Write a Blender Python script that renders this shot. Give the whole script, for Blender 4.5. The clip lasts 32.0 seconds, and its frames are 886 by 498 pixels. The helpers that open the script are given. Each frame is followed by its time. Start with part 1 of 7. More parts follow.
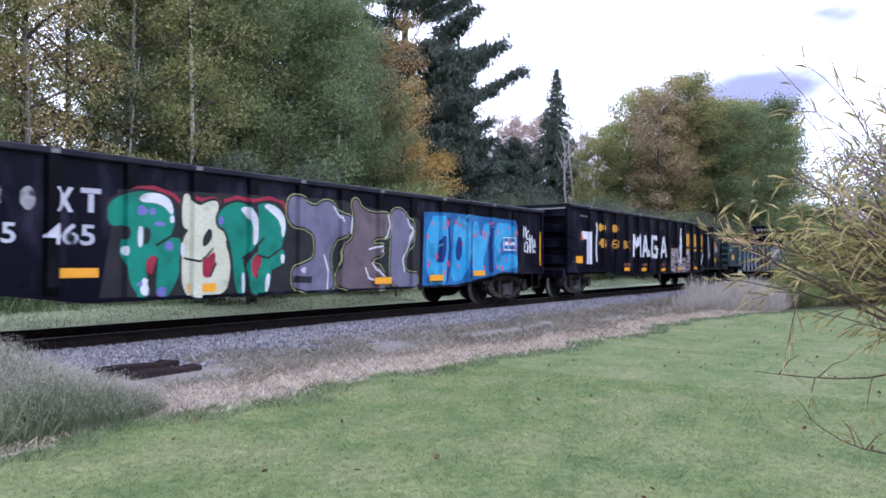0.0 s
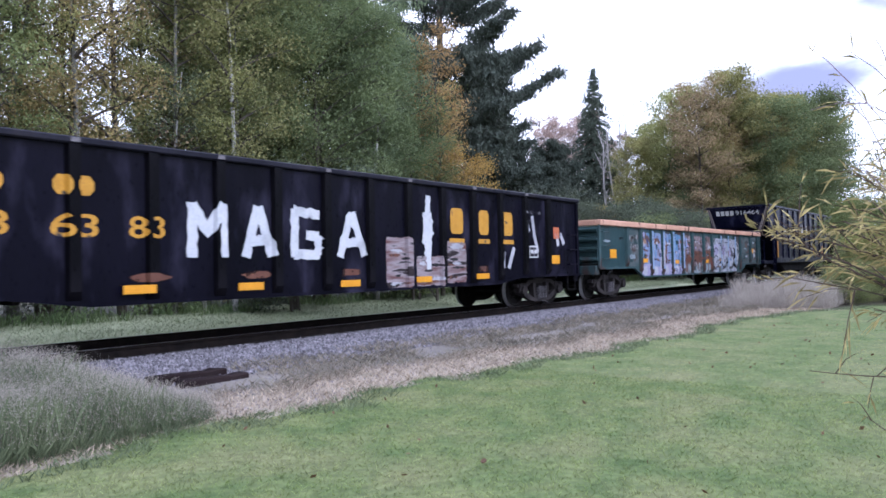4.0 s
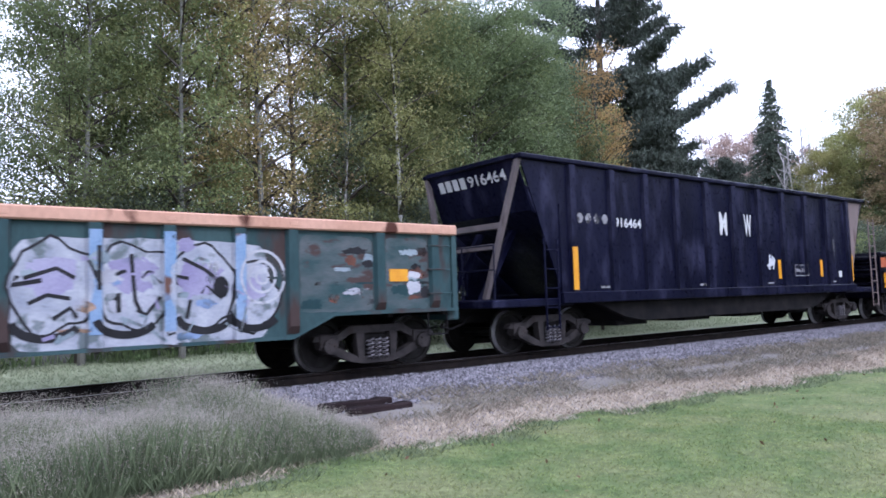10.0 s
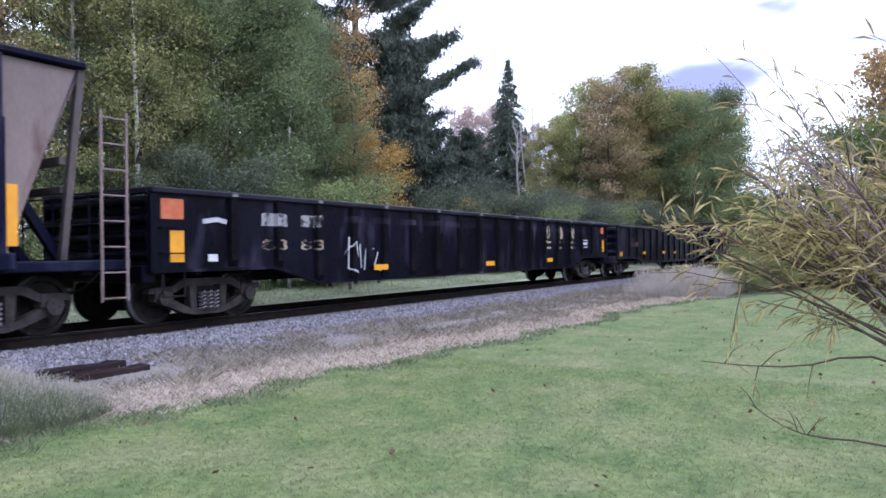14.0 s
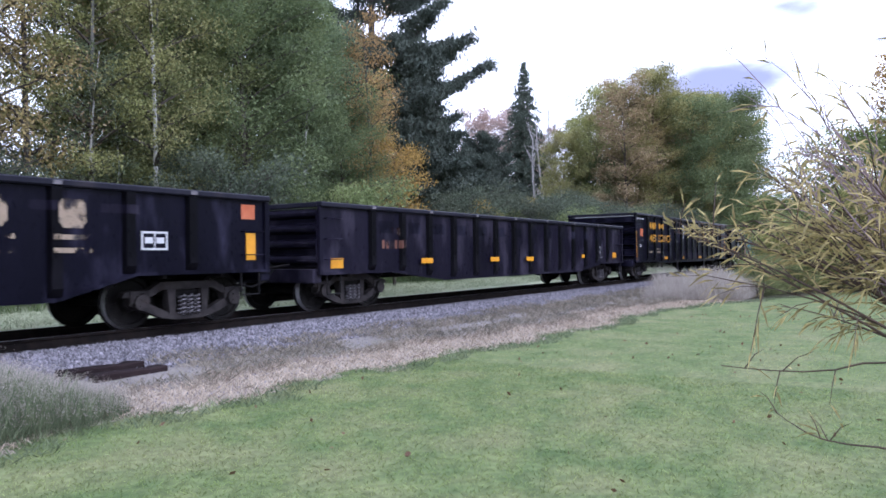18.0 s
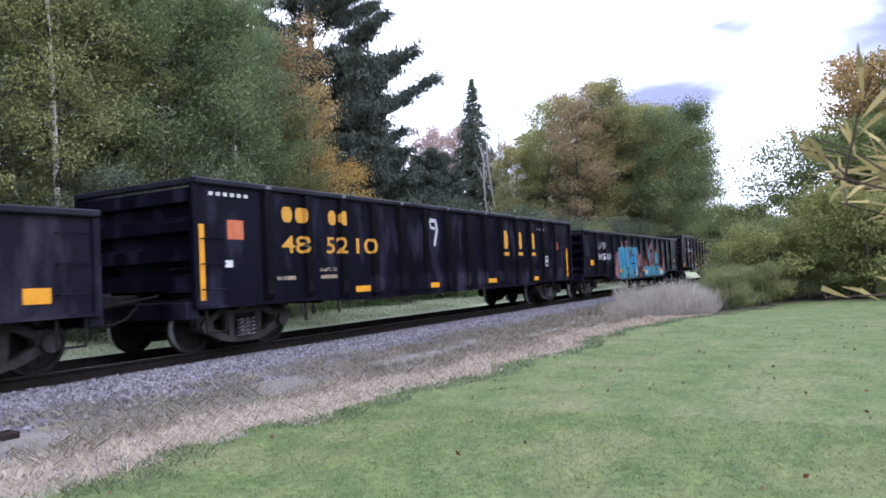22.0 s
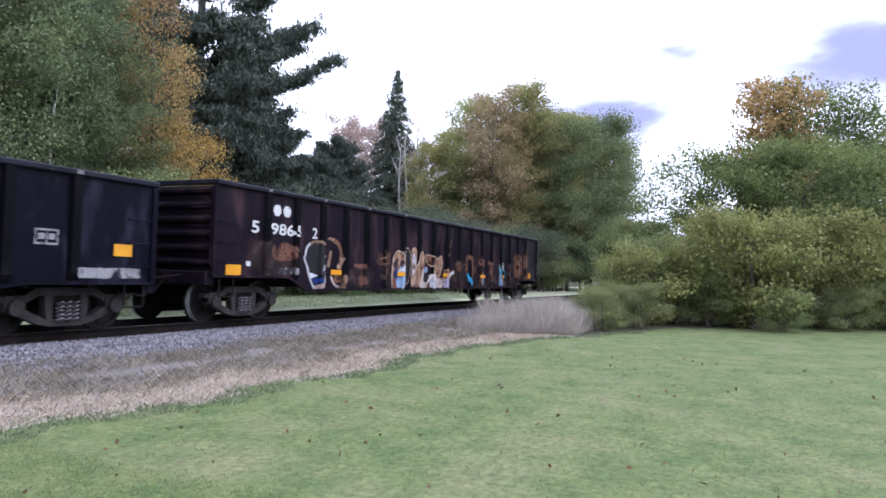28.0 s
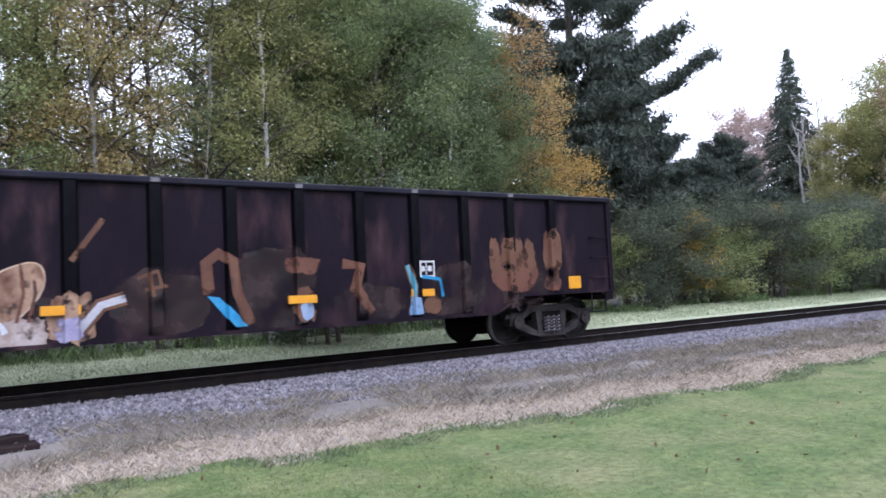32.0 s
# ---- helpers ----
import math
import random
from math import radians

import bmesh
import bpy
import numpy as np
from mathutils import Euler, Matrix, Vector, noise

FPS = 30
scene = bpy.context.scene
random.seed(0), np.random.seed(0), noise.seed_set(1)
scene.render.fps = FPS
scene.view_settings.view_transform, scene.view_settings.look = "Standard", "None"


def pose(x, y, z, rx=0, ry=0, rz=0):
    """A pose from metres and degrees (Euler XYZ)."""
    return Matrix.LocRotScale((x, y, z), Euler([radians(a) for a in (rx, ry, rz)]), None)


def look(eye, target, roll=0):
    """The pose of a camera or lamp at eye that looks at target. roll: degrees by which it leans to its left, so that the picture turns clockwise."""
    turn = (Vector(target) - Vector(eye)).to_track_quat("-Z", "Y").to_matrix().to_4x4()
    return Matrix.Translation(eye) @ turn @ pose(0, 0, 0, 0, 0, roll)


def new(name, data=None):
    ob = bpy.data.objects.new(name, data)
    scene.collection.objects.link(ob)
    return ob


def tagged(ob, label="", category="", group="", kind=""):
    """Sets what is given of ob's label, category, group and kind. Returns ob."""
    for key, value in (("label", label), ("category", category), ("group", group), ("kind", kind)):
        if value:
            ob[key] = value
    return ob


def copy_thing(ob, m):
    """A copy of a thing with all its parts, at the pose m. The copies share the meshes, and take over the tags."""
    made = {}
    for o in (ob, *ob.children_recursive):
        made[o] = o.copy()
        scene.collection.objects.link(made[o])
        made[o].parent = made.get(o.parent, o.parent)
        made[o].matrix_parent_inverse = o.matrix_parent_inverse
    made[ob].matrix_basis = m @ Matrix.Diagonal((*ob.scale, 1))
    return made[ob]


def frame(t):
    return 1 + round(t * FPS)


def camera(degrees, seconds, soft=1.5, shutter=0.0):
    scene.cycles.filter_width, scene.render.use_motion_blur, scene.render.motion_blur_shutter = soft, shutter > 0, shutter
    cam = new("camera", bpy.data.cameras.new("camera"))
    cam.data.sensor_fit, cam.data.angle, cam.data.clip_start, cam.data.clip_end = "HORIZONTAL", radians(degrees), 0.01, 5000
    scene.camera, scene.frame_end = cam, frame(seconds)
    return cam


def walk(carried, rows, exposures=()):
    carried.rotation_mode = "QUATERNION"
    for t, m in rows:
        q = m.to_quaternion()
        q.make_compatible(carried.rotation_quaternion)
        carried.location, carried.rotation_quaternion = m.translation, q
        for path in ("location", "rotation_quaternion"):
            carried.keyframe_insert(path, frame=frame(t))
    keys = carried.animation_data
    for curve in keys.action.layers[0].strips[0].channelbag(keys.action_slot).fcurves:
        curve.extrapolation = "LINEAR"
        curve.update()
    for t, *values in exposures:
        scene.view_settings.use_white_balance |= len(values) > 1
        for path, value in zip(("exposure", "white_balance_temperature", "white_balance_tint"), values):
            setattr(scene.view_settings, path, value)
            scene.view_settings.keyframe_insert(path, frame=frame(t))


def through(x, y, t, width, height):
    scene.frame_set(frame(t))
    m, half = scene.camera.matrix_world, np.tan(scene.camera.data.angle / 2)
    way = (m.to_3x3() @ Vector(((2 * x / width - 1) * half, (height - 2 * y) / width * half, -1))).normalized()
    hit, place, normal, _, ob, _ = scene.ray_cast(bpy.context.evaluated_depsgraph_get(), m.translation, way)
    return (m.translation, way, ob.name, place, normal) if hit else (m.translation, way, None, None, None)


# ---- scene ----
# camera, carried by hand: seconds, place, yaw, pitch, roll
cam = camera(63.05, 32.0, soft=1.6, shutter=0.25)
PATH = [
    (0.0, 0.000, -0.000, 1.537, -54.49, 0.89, 0.01),
    (0.5, 0.018, 0.009, 1.533, -53.80, 0.87, -0.35),
    (1.0, 0.020, 0.008, 1.538, -53.11, 0.85, -0.66),
    (1.5, -0.011, 0.000, 1.544, -52.47, 0.82, -0.79),
    (2.0, -0.012, 0.007, 1.542, -51.77, 0.95, -0.95),
    (2.5, -0.016, 0.003, 1.538, -51.66, 1.08, -1.00),
    (4.5, -0.011, 0.011, 1.540, -51.11, 1.45, -1.53),
    (5.0, 0.002, 0.008, 1.541, -50.65, 1.82, -1.68),
    (5.5, 0.008, 0.003, 1.540, -50.24, 2.09, -1.81),
    (6.0, -0.022, -0.009, 1.549, -49.88, 2.21, -1.89),
    (6.5, -0.020, -0.006, 1.546, -49.54, 2.18, -1.91),
    (7.0, -0.018, 0.003, 1.541, -49.58, 2.08, -1.95),
    (7.5, 0.007, 0.010, 1.535, -49.96, 2.02, -2.08),
    (8.0, 0.005, 0.017, 1.536, -50.48, 2.01, -2.27),
    (8.5, 0.020, 0.016, 1.540, -50.24, 2.08, -2.40),
    (9.0, 0.027, -0.004, 1.558, -48.18, 2.46, -2.14),
    (9.5, 0.064, -0.019, 1.569, -40.47, 3.44, -1.85),
    (10.0, 0.065, -0.060, 1.573, -38.37, 3.84, -2.03),
    (10.5, 0.087, -0.070, 1.581, -43.67, 3.34, -1.57),
    (11.0, 0.025, -0.071, 1.575, -50.14, 1.90, -1.90),
    (11.5, 0.047, 0.004, 1.546, -55.56, -0.01, -0.92),
    (12.0, 0.048, 0.002, 1.544, -57.31, -0.93, -0.92),
    (12.5, 0.045, -0.001, 1.551, -57.52, -0.43, -0.82),
    (13.0, 0.032, -0.006, 1.555, -57.77, 0.06, -1.02),
    (13.5, 0.032, -0.007, 1.556, -58.04, 0.18, -1.09),
    (14.0, 0.040, -0.002, 1.556, -58.07, 0.16, -0.91),
    (14.5, 0.026, -0.007, 1.554, -58.13, 0.16, -0.74),
    (16.5, 0.043, 0.011, 1.552, -58.28, 0.24, -0.37),
    (17.0, 0.035, 0.004, 1.550, -57.87, 0.44, -0.30),
    (17.5, 0.032, 0.012, 1.555, -57.39, 0.45, -0.43),
    (18.0, 0.038, 0.009, 1.557, -56.87, 0.37, -0.76),
    (18.5, 0.037, 0.010, 1.556, -56.69, 0.22, -1.17),
    (19.0, 0.037, 0.029, 1.557, -56.15, -0.35, -1.88),
    (19.5, 0.077, 0.072, 1.552, -55.25, -1.24, -2.71),
    (20.0, 0.300, 0.139, 1.519, -54.08, -0.82, -2.94),
    (20.5, 0.566, 0.195, 1.525, -55.51, 0.32, -3.93),
    (21.0, 0.923, 0.401, 1.509, -59.61, 1.99, -2.88),
    (21.5, 1.307, 0.609, 1.503, -60.81, 1.76, -2.68),
    (22.0, 1.700, 0.770, 1.518, -60.47, 2.00, -2.78),
    (22.5, 2.014, 0.940, 1.505, -61.01, 2.23, -3.04),
    (23.0, 2.451, 1.113, 1.526, -61.21, 2.30, -4.09),
    (23.5, 2.792, 1.084, 1.536, -60.35, 3.34, -3.83),
    (24.0, 3.064, 0.986, 1.539, -65.61, 3.90, -3.26),
    (24.5, 3.401, 0.849, 1.556, -67.66, 3.47, -0.89),
    (25.0, 3.594, 0.649, 1.546, -65.62, 2.35, 0.83),
    (25.5, 3.794, 0.465, 1.535, -67.37, 1.11, -0.07),
    (27.5, 4.599, -0.208, 1.565, -62.64, 2.05, 0.97),
    (28.0, 4.863, -0.321, 1.563, -65.29, 1.81, 1.58),
    (28.5, 4.963, -0.419, 1.563, -61.46, 1.19, 0.77),
    (29.0, 5.109, -0.539, 1.544, -51.91, 0.75, -0.77),
    (29.5, 5.125, -0.648, 1.549, -47.92, 0.34, -1.78),
    (30.0, 5.144, -0.650, 1.541, -44.25, 0.91, -2.03),
    (30.5, 5.142, -0.667, 1.543, -42.39, 1.56, -2.50),
    (31.0, 5.123, -0.695, 1.548, -40.92, 2.26, -3.04),
    (31.5, 5.128, -0.699, 1.561, -38.54, 2.78, -3.28),
    (32.0, 5.104, -0.696, 1.565, -34.54, 3.12, -2.89),
]


def eye_pose(x, y, z, yaw, pitch, roll):
    cy, sy, cp, sp = math.cos(radians(yaw)), math.sin(radians(yaw)), math.cos(radians(pitch)), math.sin(radians(pitch))
    return look((x, y, z), (x - sy * cp, y + cy * cp, z + sp), roll)


walk(cam, [(t, eye_pose(*m)) for t, *m in PATH], [(0, 0.60, 5260, 19), (10, 0.61, 5260, 19), (18, 0.66, 5220, 20), (23, 0.62, 5420, 17), (32, 0.65, 5440, 18)])

# ---- light: a bright overcast evening sky with a few lilac gaps ----
world = bpy.data.worlds.new("sky")
scene.world = world
world.use_nodes = True
wn, wl = world.node_tree.nodes, world.node_tree.links
sky = wn.new("ShaderNodeTexSky")
sky.sky_type, sky.sun_disc = "NISHITA", False
sky.sun_elevation, sky.sun_rotation = radians(14), radians(200)
coord = wn.new("ShaderNodeTexCoord")
stretch = wn.new("ShaderNodeMapping")
stretch.inputs["Scale"].default_value = (1.0, 1.0, 2.6)
wl.new(coord.outputs["Generated"], stretch.inputs["Vector"])
clouds = wn.new("ShaderNodeTexNoise")
clouds.inputs["Scale"].default_value, clouds.inputs["Detail"].default_value = 3.2, 7
wl.new(stretch.outputs["Vector"], clouds.inputs["Vector"])
wisps = wn.new("ShaderNodeTexNoise")
wisps.inputs["Scale"].default_value, wisps.inputs["Detail"].default_value = 7.5, 6
wl.new(stretch.outputs["Vector"], wisps.inputs["Vector"])


def sky_gap(way, near, far):
    """A ragged gap in the cloud round one direction: 1 inside, 0 outside."""
    off, size, ragged, rim = wn.new("ShaderNodeVectorMath"), wn.new("ShaderNodeVectorMath"), wn.new("ShaderNodeMath"), wn.new("ShaderNodeMapRange")
    off.operation, off.inputs[1].default_value = "SUBTRACT", (way[0], way[1], way[2] * 2.6)
    size.operation = "LENGTH"
    ragged.operation, ragged.inputs[1].default_value = "MULTIPLY_ADD", 0.24
    rim.inputs["From Min"].default_value, rim.inputs["From Max"].default_value = far + 0.12, near + 0.12
    rim.interpolation_type = "SMOOTHSTEP"
    wl.new(stretch.outputs["Vector"], off.inputs[0]), wl.new(off.outputs["Vector"], size.inputs[0])
    wl.new(wisps.outputs["Fac"], ragged.inputs[0]), wl.new(size.outputs["Value"], ragged.inputs[2])
    wl.new(ragged.outputs["Value"], rim.inputs["Value"])
    return rim.outputs["Result"]


broad = wn.new("ShaderNodeMapRange")
broad.inputs["From Min"].default_value, broad.inputs["From Max"].default_value, broad.inputs["To Max"].default_value = 0.55, 0.75, 0.6
wl.new(clouds.outputs["Fac"], broad.inputs["Value"])
gap = broad.outputs["Result"]
for way, near, far in (((0.956, 0.208, 0.211), 0.03, 0.14), ((0.961, -0.10, 0.262), 0.04, 0.19), ((0.948, 0.126, 0.292), -0.04, 0.09)):
    most = wn.new("ShaderNodeMath")
    most.operation = "MAXIMUM"
    wl.new(gap, most.inputs[0]), wl.new(sky_gap(way, near, far), most.inputs[1])
    gap = most.outputs["Value"]
tint = wn.new("ShaderNodeMix")
tint.data_type = "RGBA"
tint.inputs["A"].default_value = (0.98, 0.975, 1.0, 1)
tint.inputs["B"].default_value = (0.235, 0.235, 0.335, 1)
wl.new(gap, tint.inputs["Factor"])
cover = wn.new("ShaderNodeMix")
cover.data_type = "RGBA"
cover.inputs["Factor"].default_value = 0.96
dim = wn.new("ShaderNodeVectorMath")
dim.operation = "SCALE"
dim.inputs["Scale"].default_value = 0.12
wl.new(sky.outputs["Color"], dim.inputs[0])
wl.new(dim.outputs["Vector"], cover.inputs["A"])
wl.new(tint.outputs["Result"], cover.inputs["B"])
wl.new(cover.outputs["Result"], wn["Background"].inputs["Color"])
wn["Background"].inputs["Strength"].default_value = 1.6

sun_data = bpy.data.lights.new("sun", "SUN")
sun_data.energy, sun_data.angle, sun_data.color = 1.3, radians(25), (1.0, 0.95, 0.88)
sun = new("sun", sun_data)
sun.matrix_basis = look((20, -30, 40), (20, 12, 0))


# ---- materials ----
def mat(name, a, b, scale=3.0, stretch=(1, 1, 1), rough=0.7, metal=0.0, spots=None, spot_at=(0.6, 0.7), spot_scale=2.0,
        fine=40.0, bump=0.15, vary=0.0, island=0.0, spec=0.4, through=0.0, vivid=0.0, holes=None, dents=0.0, mottle=(0.82, 1.15)):
    """Colour a to b by a broad noise, spots of a third colour by another, fine grain and relief; vary and island shift the value
    from object to object and from piece to piece."""
    m = bpy.data.materials.new(name)
    m.use_nodes = True
    n, l = m.node_tree.nodes, m.node_tree.links
    p = n["Principled BSDF"]
    tc, mp = n.new("ShaderNodeTexCoord"), n.new("ShaderNodeMapping")
    mp.inputs["Scale"].default_value = stretch
    l.new(tc.outputs["Object"], mp.inputs["Vector"])

    def noise_at(s, detail=5.0):
        t = n.new("ShaderNodeTexNoise")
        t.inputs["Scale"].default_value, t.inputs["Detail"].default_value = s, detail
        l.new(mp.outputs["Vector"], t.inputs["Vector"])
        return t.outputs["Fac"]

    def mixed(fac, x, y):
        k = n.new("ShaderNodeMix")
        k.data_type = "RGBA"
        for v, s in ((x, "A"), (y, "B")):
            if isinstance(v, tuple):
                k.inputs[s].default_value = (*v, 1)
            else:
                l.new(v, k.inputs[s])
        l.new(fac, k.inputs["Factor"])
        return k.outputs["Result"]

    def ramp(fac, lo, hi):
        r = n.new("ShaderNodeMapRange")
        r.inputs["From Min"].default_value, r.inputs["From Max"].default_value = lo, hi
        l.new(fac, r.inputs["Value"])
        return r.outputs["Result"]

    col = mixed(ramp(noise_at(scale), 0.32, 0.68), a, b)
    if spots:
        col = mixed(ramp(noise_at(spot_scale, 8.0), *spot_at), col, spots)
    grain = noise_at(fine, 3.0)
    value = ramp(grain, 0.2, 0.8)
    value.node.inputs["To Min"].default_value, value.node.inputs["To Max"].default_value = mottle
    for amount, node, socket in ((vary, "ShaderNodeObjectInfo", "Random"), (island, "ShaderNodeNewGeometry", "Random Per Island")):
        if amount:
            r = ramp(n.new(node).outputs[socket], 0, 1)
            r.node.inputs["To Min"].default_value, r.node.inputs["To Max"].default_value = 1 - amount, 1 + amount
            k = n.new("ShaderNodeMath")
            k.operation = "MULTIPLY"
            l.new(value, k.inputs[0]), l.new(r, k.inputs[1])
            value = k.outputs[0]
    h = n.new("ShaderNodeHueSaturation")
    l.new(col, h.inputs["Color"]), l.new(value, h.inputs["Value"])
    if vivid:
        r = ramp(n.new("ShaderNodeObjectInfo").outputs["Random"], 0, 1)
        r.node.inputs["To Min"].default_value, r.node.inputs["To Max"].default_value = 0.5 - vivid, 0.5 + vivid
        l.new(r, h.inputs["Hue"])
    l.new(h.outputs["Color"], p.inputs["Base Color"])
    p.inputs["Metallic"].default_value, p.inputs["Specular IOR Level"].default_value = metal, spec
    ro = ramp(grain, 0.2, 0.8)
    ro.node.inputs["To Min"].default_value, ro.node.inputs["To Max"].default_value = max(0.05, rough - 0.12), min(1, rough + 0.12)
    l.new(ro, p.inputs["Roughness"])
    if bump:
        bp = n.new("ShaderNodeBump")
        bp.inputs["Strength"].default_value, bp.inputs["Distance"].default_value = bump, 0.02
        l.new(grain, bp.inputs["Height"]), l.new(bp.outputs["Normal"], p.inputs["Normal"])
    if dents:
        db = n.new("ShaderNodeBump")
        db.inputs["Strength"].default_value, db.inputs["Distance"].default_value = dents, 0.06
        l.new(noise_at(1.7, 3.0), db.inputs["Height"]), l.new(bp.outputs["Normal"], db.inputs["Normal"]), l.new(db.outputs["Normal"], p.inputs["Normal"])
    if holes:
        l.new(ramp(noise_at(2.6, 9.0), *holes), p.inputs["Alpha"])
    if through:
        tr, ms = n.new("ShaderNodeBsdfTranslucent"), n.new("ShaderNodeMixShader")
        ms.inputs["Fac"].default_value = through
        l.new(h.outputs["Color"], tr.inputs["Color"])
        l.new(p.outputs["BSDF"], ms.inputs[1]), l.new(tr.outputs["BSDF"], ms.inputs[2])
        l.new(ms.outputs["Shader"], n["Material Output"].inputs["Surface"])
    return m


def car_paint(name, a, b, rust=(0.09, 0.045, 0.03), at=(0.62, 0.75), rough=0.34, spec=0.055):
    return mat(name, a, b, 1.2, (1, 1, 0.35), rough, spots=rust, spot_at=at, spot_scale=2.2, fine=25, bump=0.08, spec=spec, dents=0.5)


# pale spots on black, faded black and blue-black: dust and painted-in sky sheen
BLACK = car_paint("black_car_paint", (0.0017, 0.0016, 0.0044), (0.0044, 0.0040, 0.0096), (0.0310, 0.0285, 0.0500), (0.53, 0.78))
GREYBLACK = car_paint("faded_black_paint", (0.0046, 0.0040, 0.0086), (0.0100, 0.0086, 0.0165), (0.0460, 0.0400, 0.0580), (0.50, 0.78))
BROWNBLACK = car_paint("rusty_dark_paint", (0.0058, 0.0040, 0.0074), (0.0120, 0.0080, 0.0135), (0.0480, 0.0270, 0.0310), (0.51, 0.76), 0.42)
BLUEBLACK = car_paint("blue_black_paint", (0.0028, 0.0030, 0.0105), (0.0064, 0.0068, 0.0195), (0.0330, 0.0330, 0.0640), (0.53, 0.80), 0.32)
# post paint darker than the panels, imitating the way light falls on proud posts
POSTSHADE = car_paint("shaded_black_post_paint", (0.0014, 0.0013, 0.0022), (0.0029, 0.0027, 0.0045), (0.0086, 0.0078, 0.0107), (0.58, 0.82))
# chord paint paled to stand in for sky light caught along the rim
SKYLITCHORD = car_paint("sky_lit_chord_paint", (0.0095, 0.0095, 0.0155), (0.019, 0.0185, 0.027), (0.034, 0.029, 0.034), (0.56, 0.80))
TEAL = car_paint("weathered_teal_paint", (0.017, 0.040, 0.045), (0.042, 0.074, 0.078), (0.045, 0.030, 0.028), (0.52, 0.64), 0.65, 0.15)
DARKTEAL = car_paint("dark_teal_paint", (0.008, 0.026, 0.031), (0.022, 0.047, 0.052), (0.045, 0.055, 0.060), (0.58, 0.74), 0.6, 0.12)
PEACH = car_paint("faded_peach_paint", (0.42, 0.235, 0.165), (0.50, 0.30, 0.22), (0.07, 0.03, 0.022), (0.60, 0.66), 0.7)
BEIGE = car_paint("beige_grey_paint", (0.135, 0.105, 0.100), (0.185, 0.142, 0.135), (0.07, 0.038, 0.034), (0.58, 0.72), 0.7, 0.2)
GREYBEIGE = car_paint("worn_grey_beige_paint", (0.085, 0.072, 0.074), (0.14, 0.118, 0.118), (0.03, 0.02, 0.02), (0.56, 0.72), 0.7)
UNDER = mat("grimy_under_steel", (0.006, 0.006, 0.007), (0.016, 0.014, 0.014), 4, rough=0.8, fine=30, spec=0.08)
FRAME = mat("dusty_cast_steel", (0.018, 0.016, 0.017), (0.046, 0.040, 0.039), 5, rough=0.8, fine=30, spots=(0.036, 0.024, 0.019), spec=0.1)
WHEEL = mat("wheel_steel", (0.010, 0.009, 0.009), (0.022, 0.020, 0.019), 5, rough=0.6, metal=0.3, fine=30, spec=0.08)
TREAD = mat("bright_wheel_tread", (0.42, 0.41, 0.42), (0.58, 0.57, 0.57), 5, rough=0.45, metal=0.55, fine=30)
RAIL = mat("rail_steel", (0.008, 0.007, 0.007), (0.02, 0.015, 0.013), 6, rough=0.8, metal=0.2, fine=30, spec=0.08)
RAILTOP = mat("polished_rail_head", (0.35, 0.34, 0.35), (0.5, 0.49, 0.5), 6, rough=0.3, metal=0.9, fine=30)
TIE = mat("creosoted_tie_wood", (0.008, 0.007, 0.007), (0.022, 0.018, 0.016), 5, (1, 0.15, 1), 0.9, fine=60, bump=0.4, vary=0.25, spec=0.08)
OLDTIE = mat("weathered_old_tie", (0.010, 0.007, 0.008), (0.028, 0.019, 0.019), 5, (0.2, 1, 1), 0.9, fine=60, bump=0.5, vary=0.3, spec=0.08)
STONE = mat("ballast_stone", (0.1058, 0.0990, 0.1134), (0.2070, 0.1935, 0.2142), 9, rough=0.9, fine=60, bump=0.3, island=0.5)
SPRINGSTEEL = mat("dusty_spring_steel", (0.0850, 0.0782, 0.0850), (0.1700, 0.1564, 0.1700), 8, rough=0.6, metal=0.3, fine=40)
YELLOW = mat("yellow_reflector", (0.527, 0.2232, 0.00372), (0.589, 0.2728, 0.0062), 6, rough=0.4, fine=60, bump=0.03)
OCHRE = mat("yellow_lettering", (0.3844, 0.186, 0.0093), (0.465, 0.2356, 0.0186), 5, rough=0.6, spots=(0.0372, 0.0279, 0.0248), spot_at=(0.62, 0.68), spot_scale=5)
DIMOCHRE = mat("worn_lettering", (0.215, 0.162, 0.112), (0.300, 0.230, 0.165), 4, rough=0.7, spots=(0.0186, 0.01736, 0.0186), spot_at=(0.5, 0.62), spot_scale=4, holes=(0.38, 0.5))
WHITE = mat("white_lettering", (0.434, 0.434, 0.4464), (0.5084, 0.5084, 0.5146), 5, rough=0.6, spots=(0.062, 0.0558, 0.0558), spot_at=(0.66, 0.72), spot_scale=5)
DIMWHITE = mat("worn_white_lettering", (0.1612, 0.155, 0.1674), (0.2604, 0.2542, 0.2728), 4, rough=0.7, spots=(0.0186, 0.01736, 0.0186), spot_at=(0.52, 0.62), spot_scale=4, holes=(0.38, 0.5))
ORANGERED = mat("faded_orange_sticker", (0.341, 0.0744, 0.0248), (0.403, 0.124, 0.0496), 6, rough=0.6)


def spray(name, a, b, scale=2.5, worn=None, at=(0.54, 0.80), holes=None):
    worn = worn or tuple(0.45 * v for v in a)
    return mat(name, a, b, scale, rough=0.55, fine=30, bump=0.05, spots=worn, spot_at=at, spot_scale=2.2, holes=holes, spec=0.2)


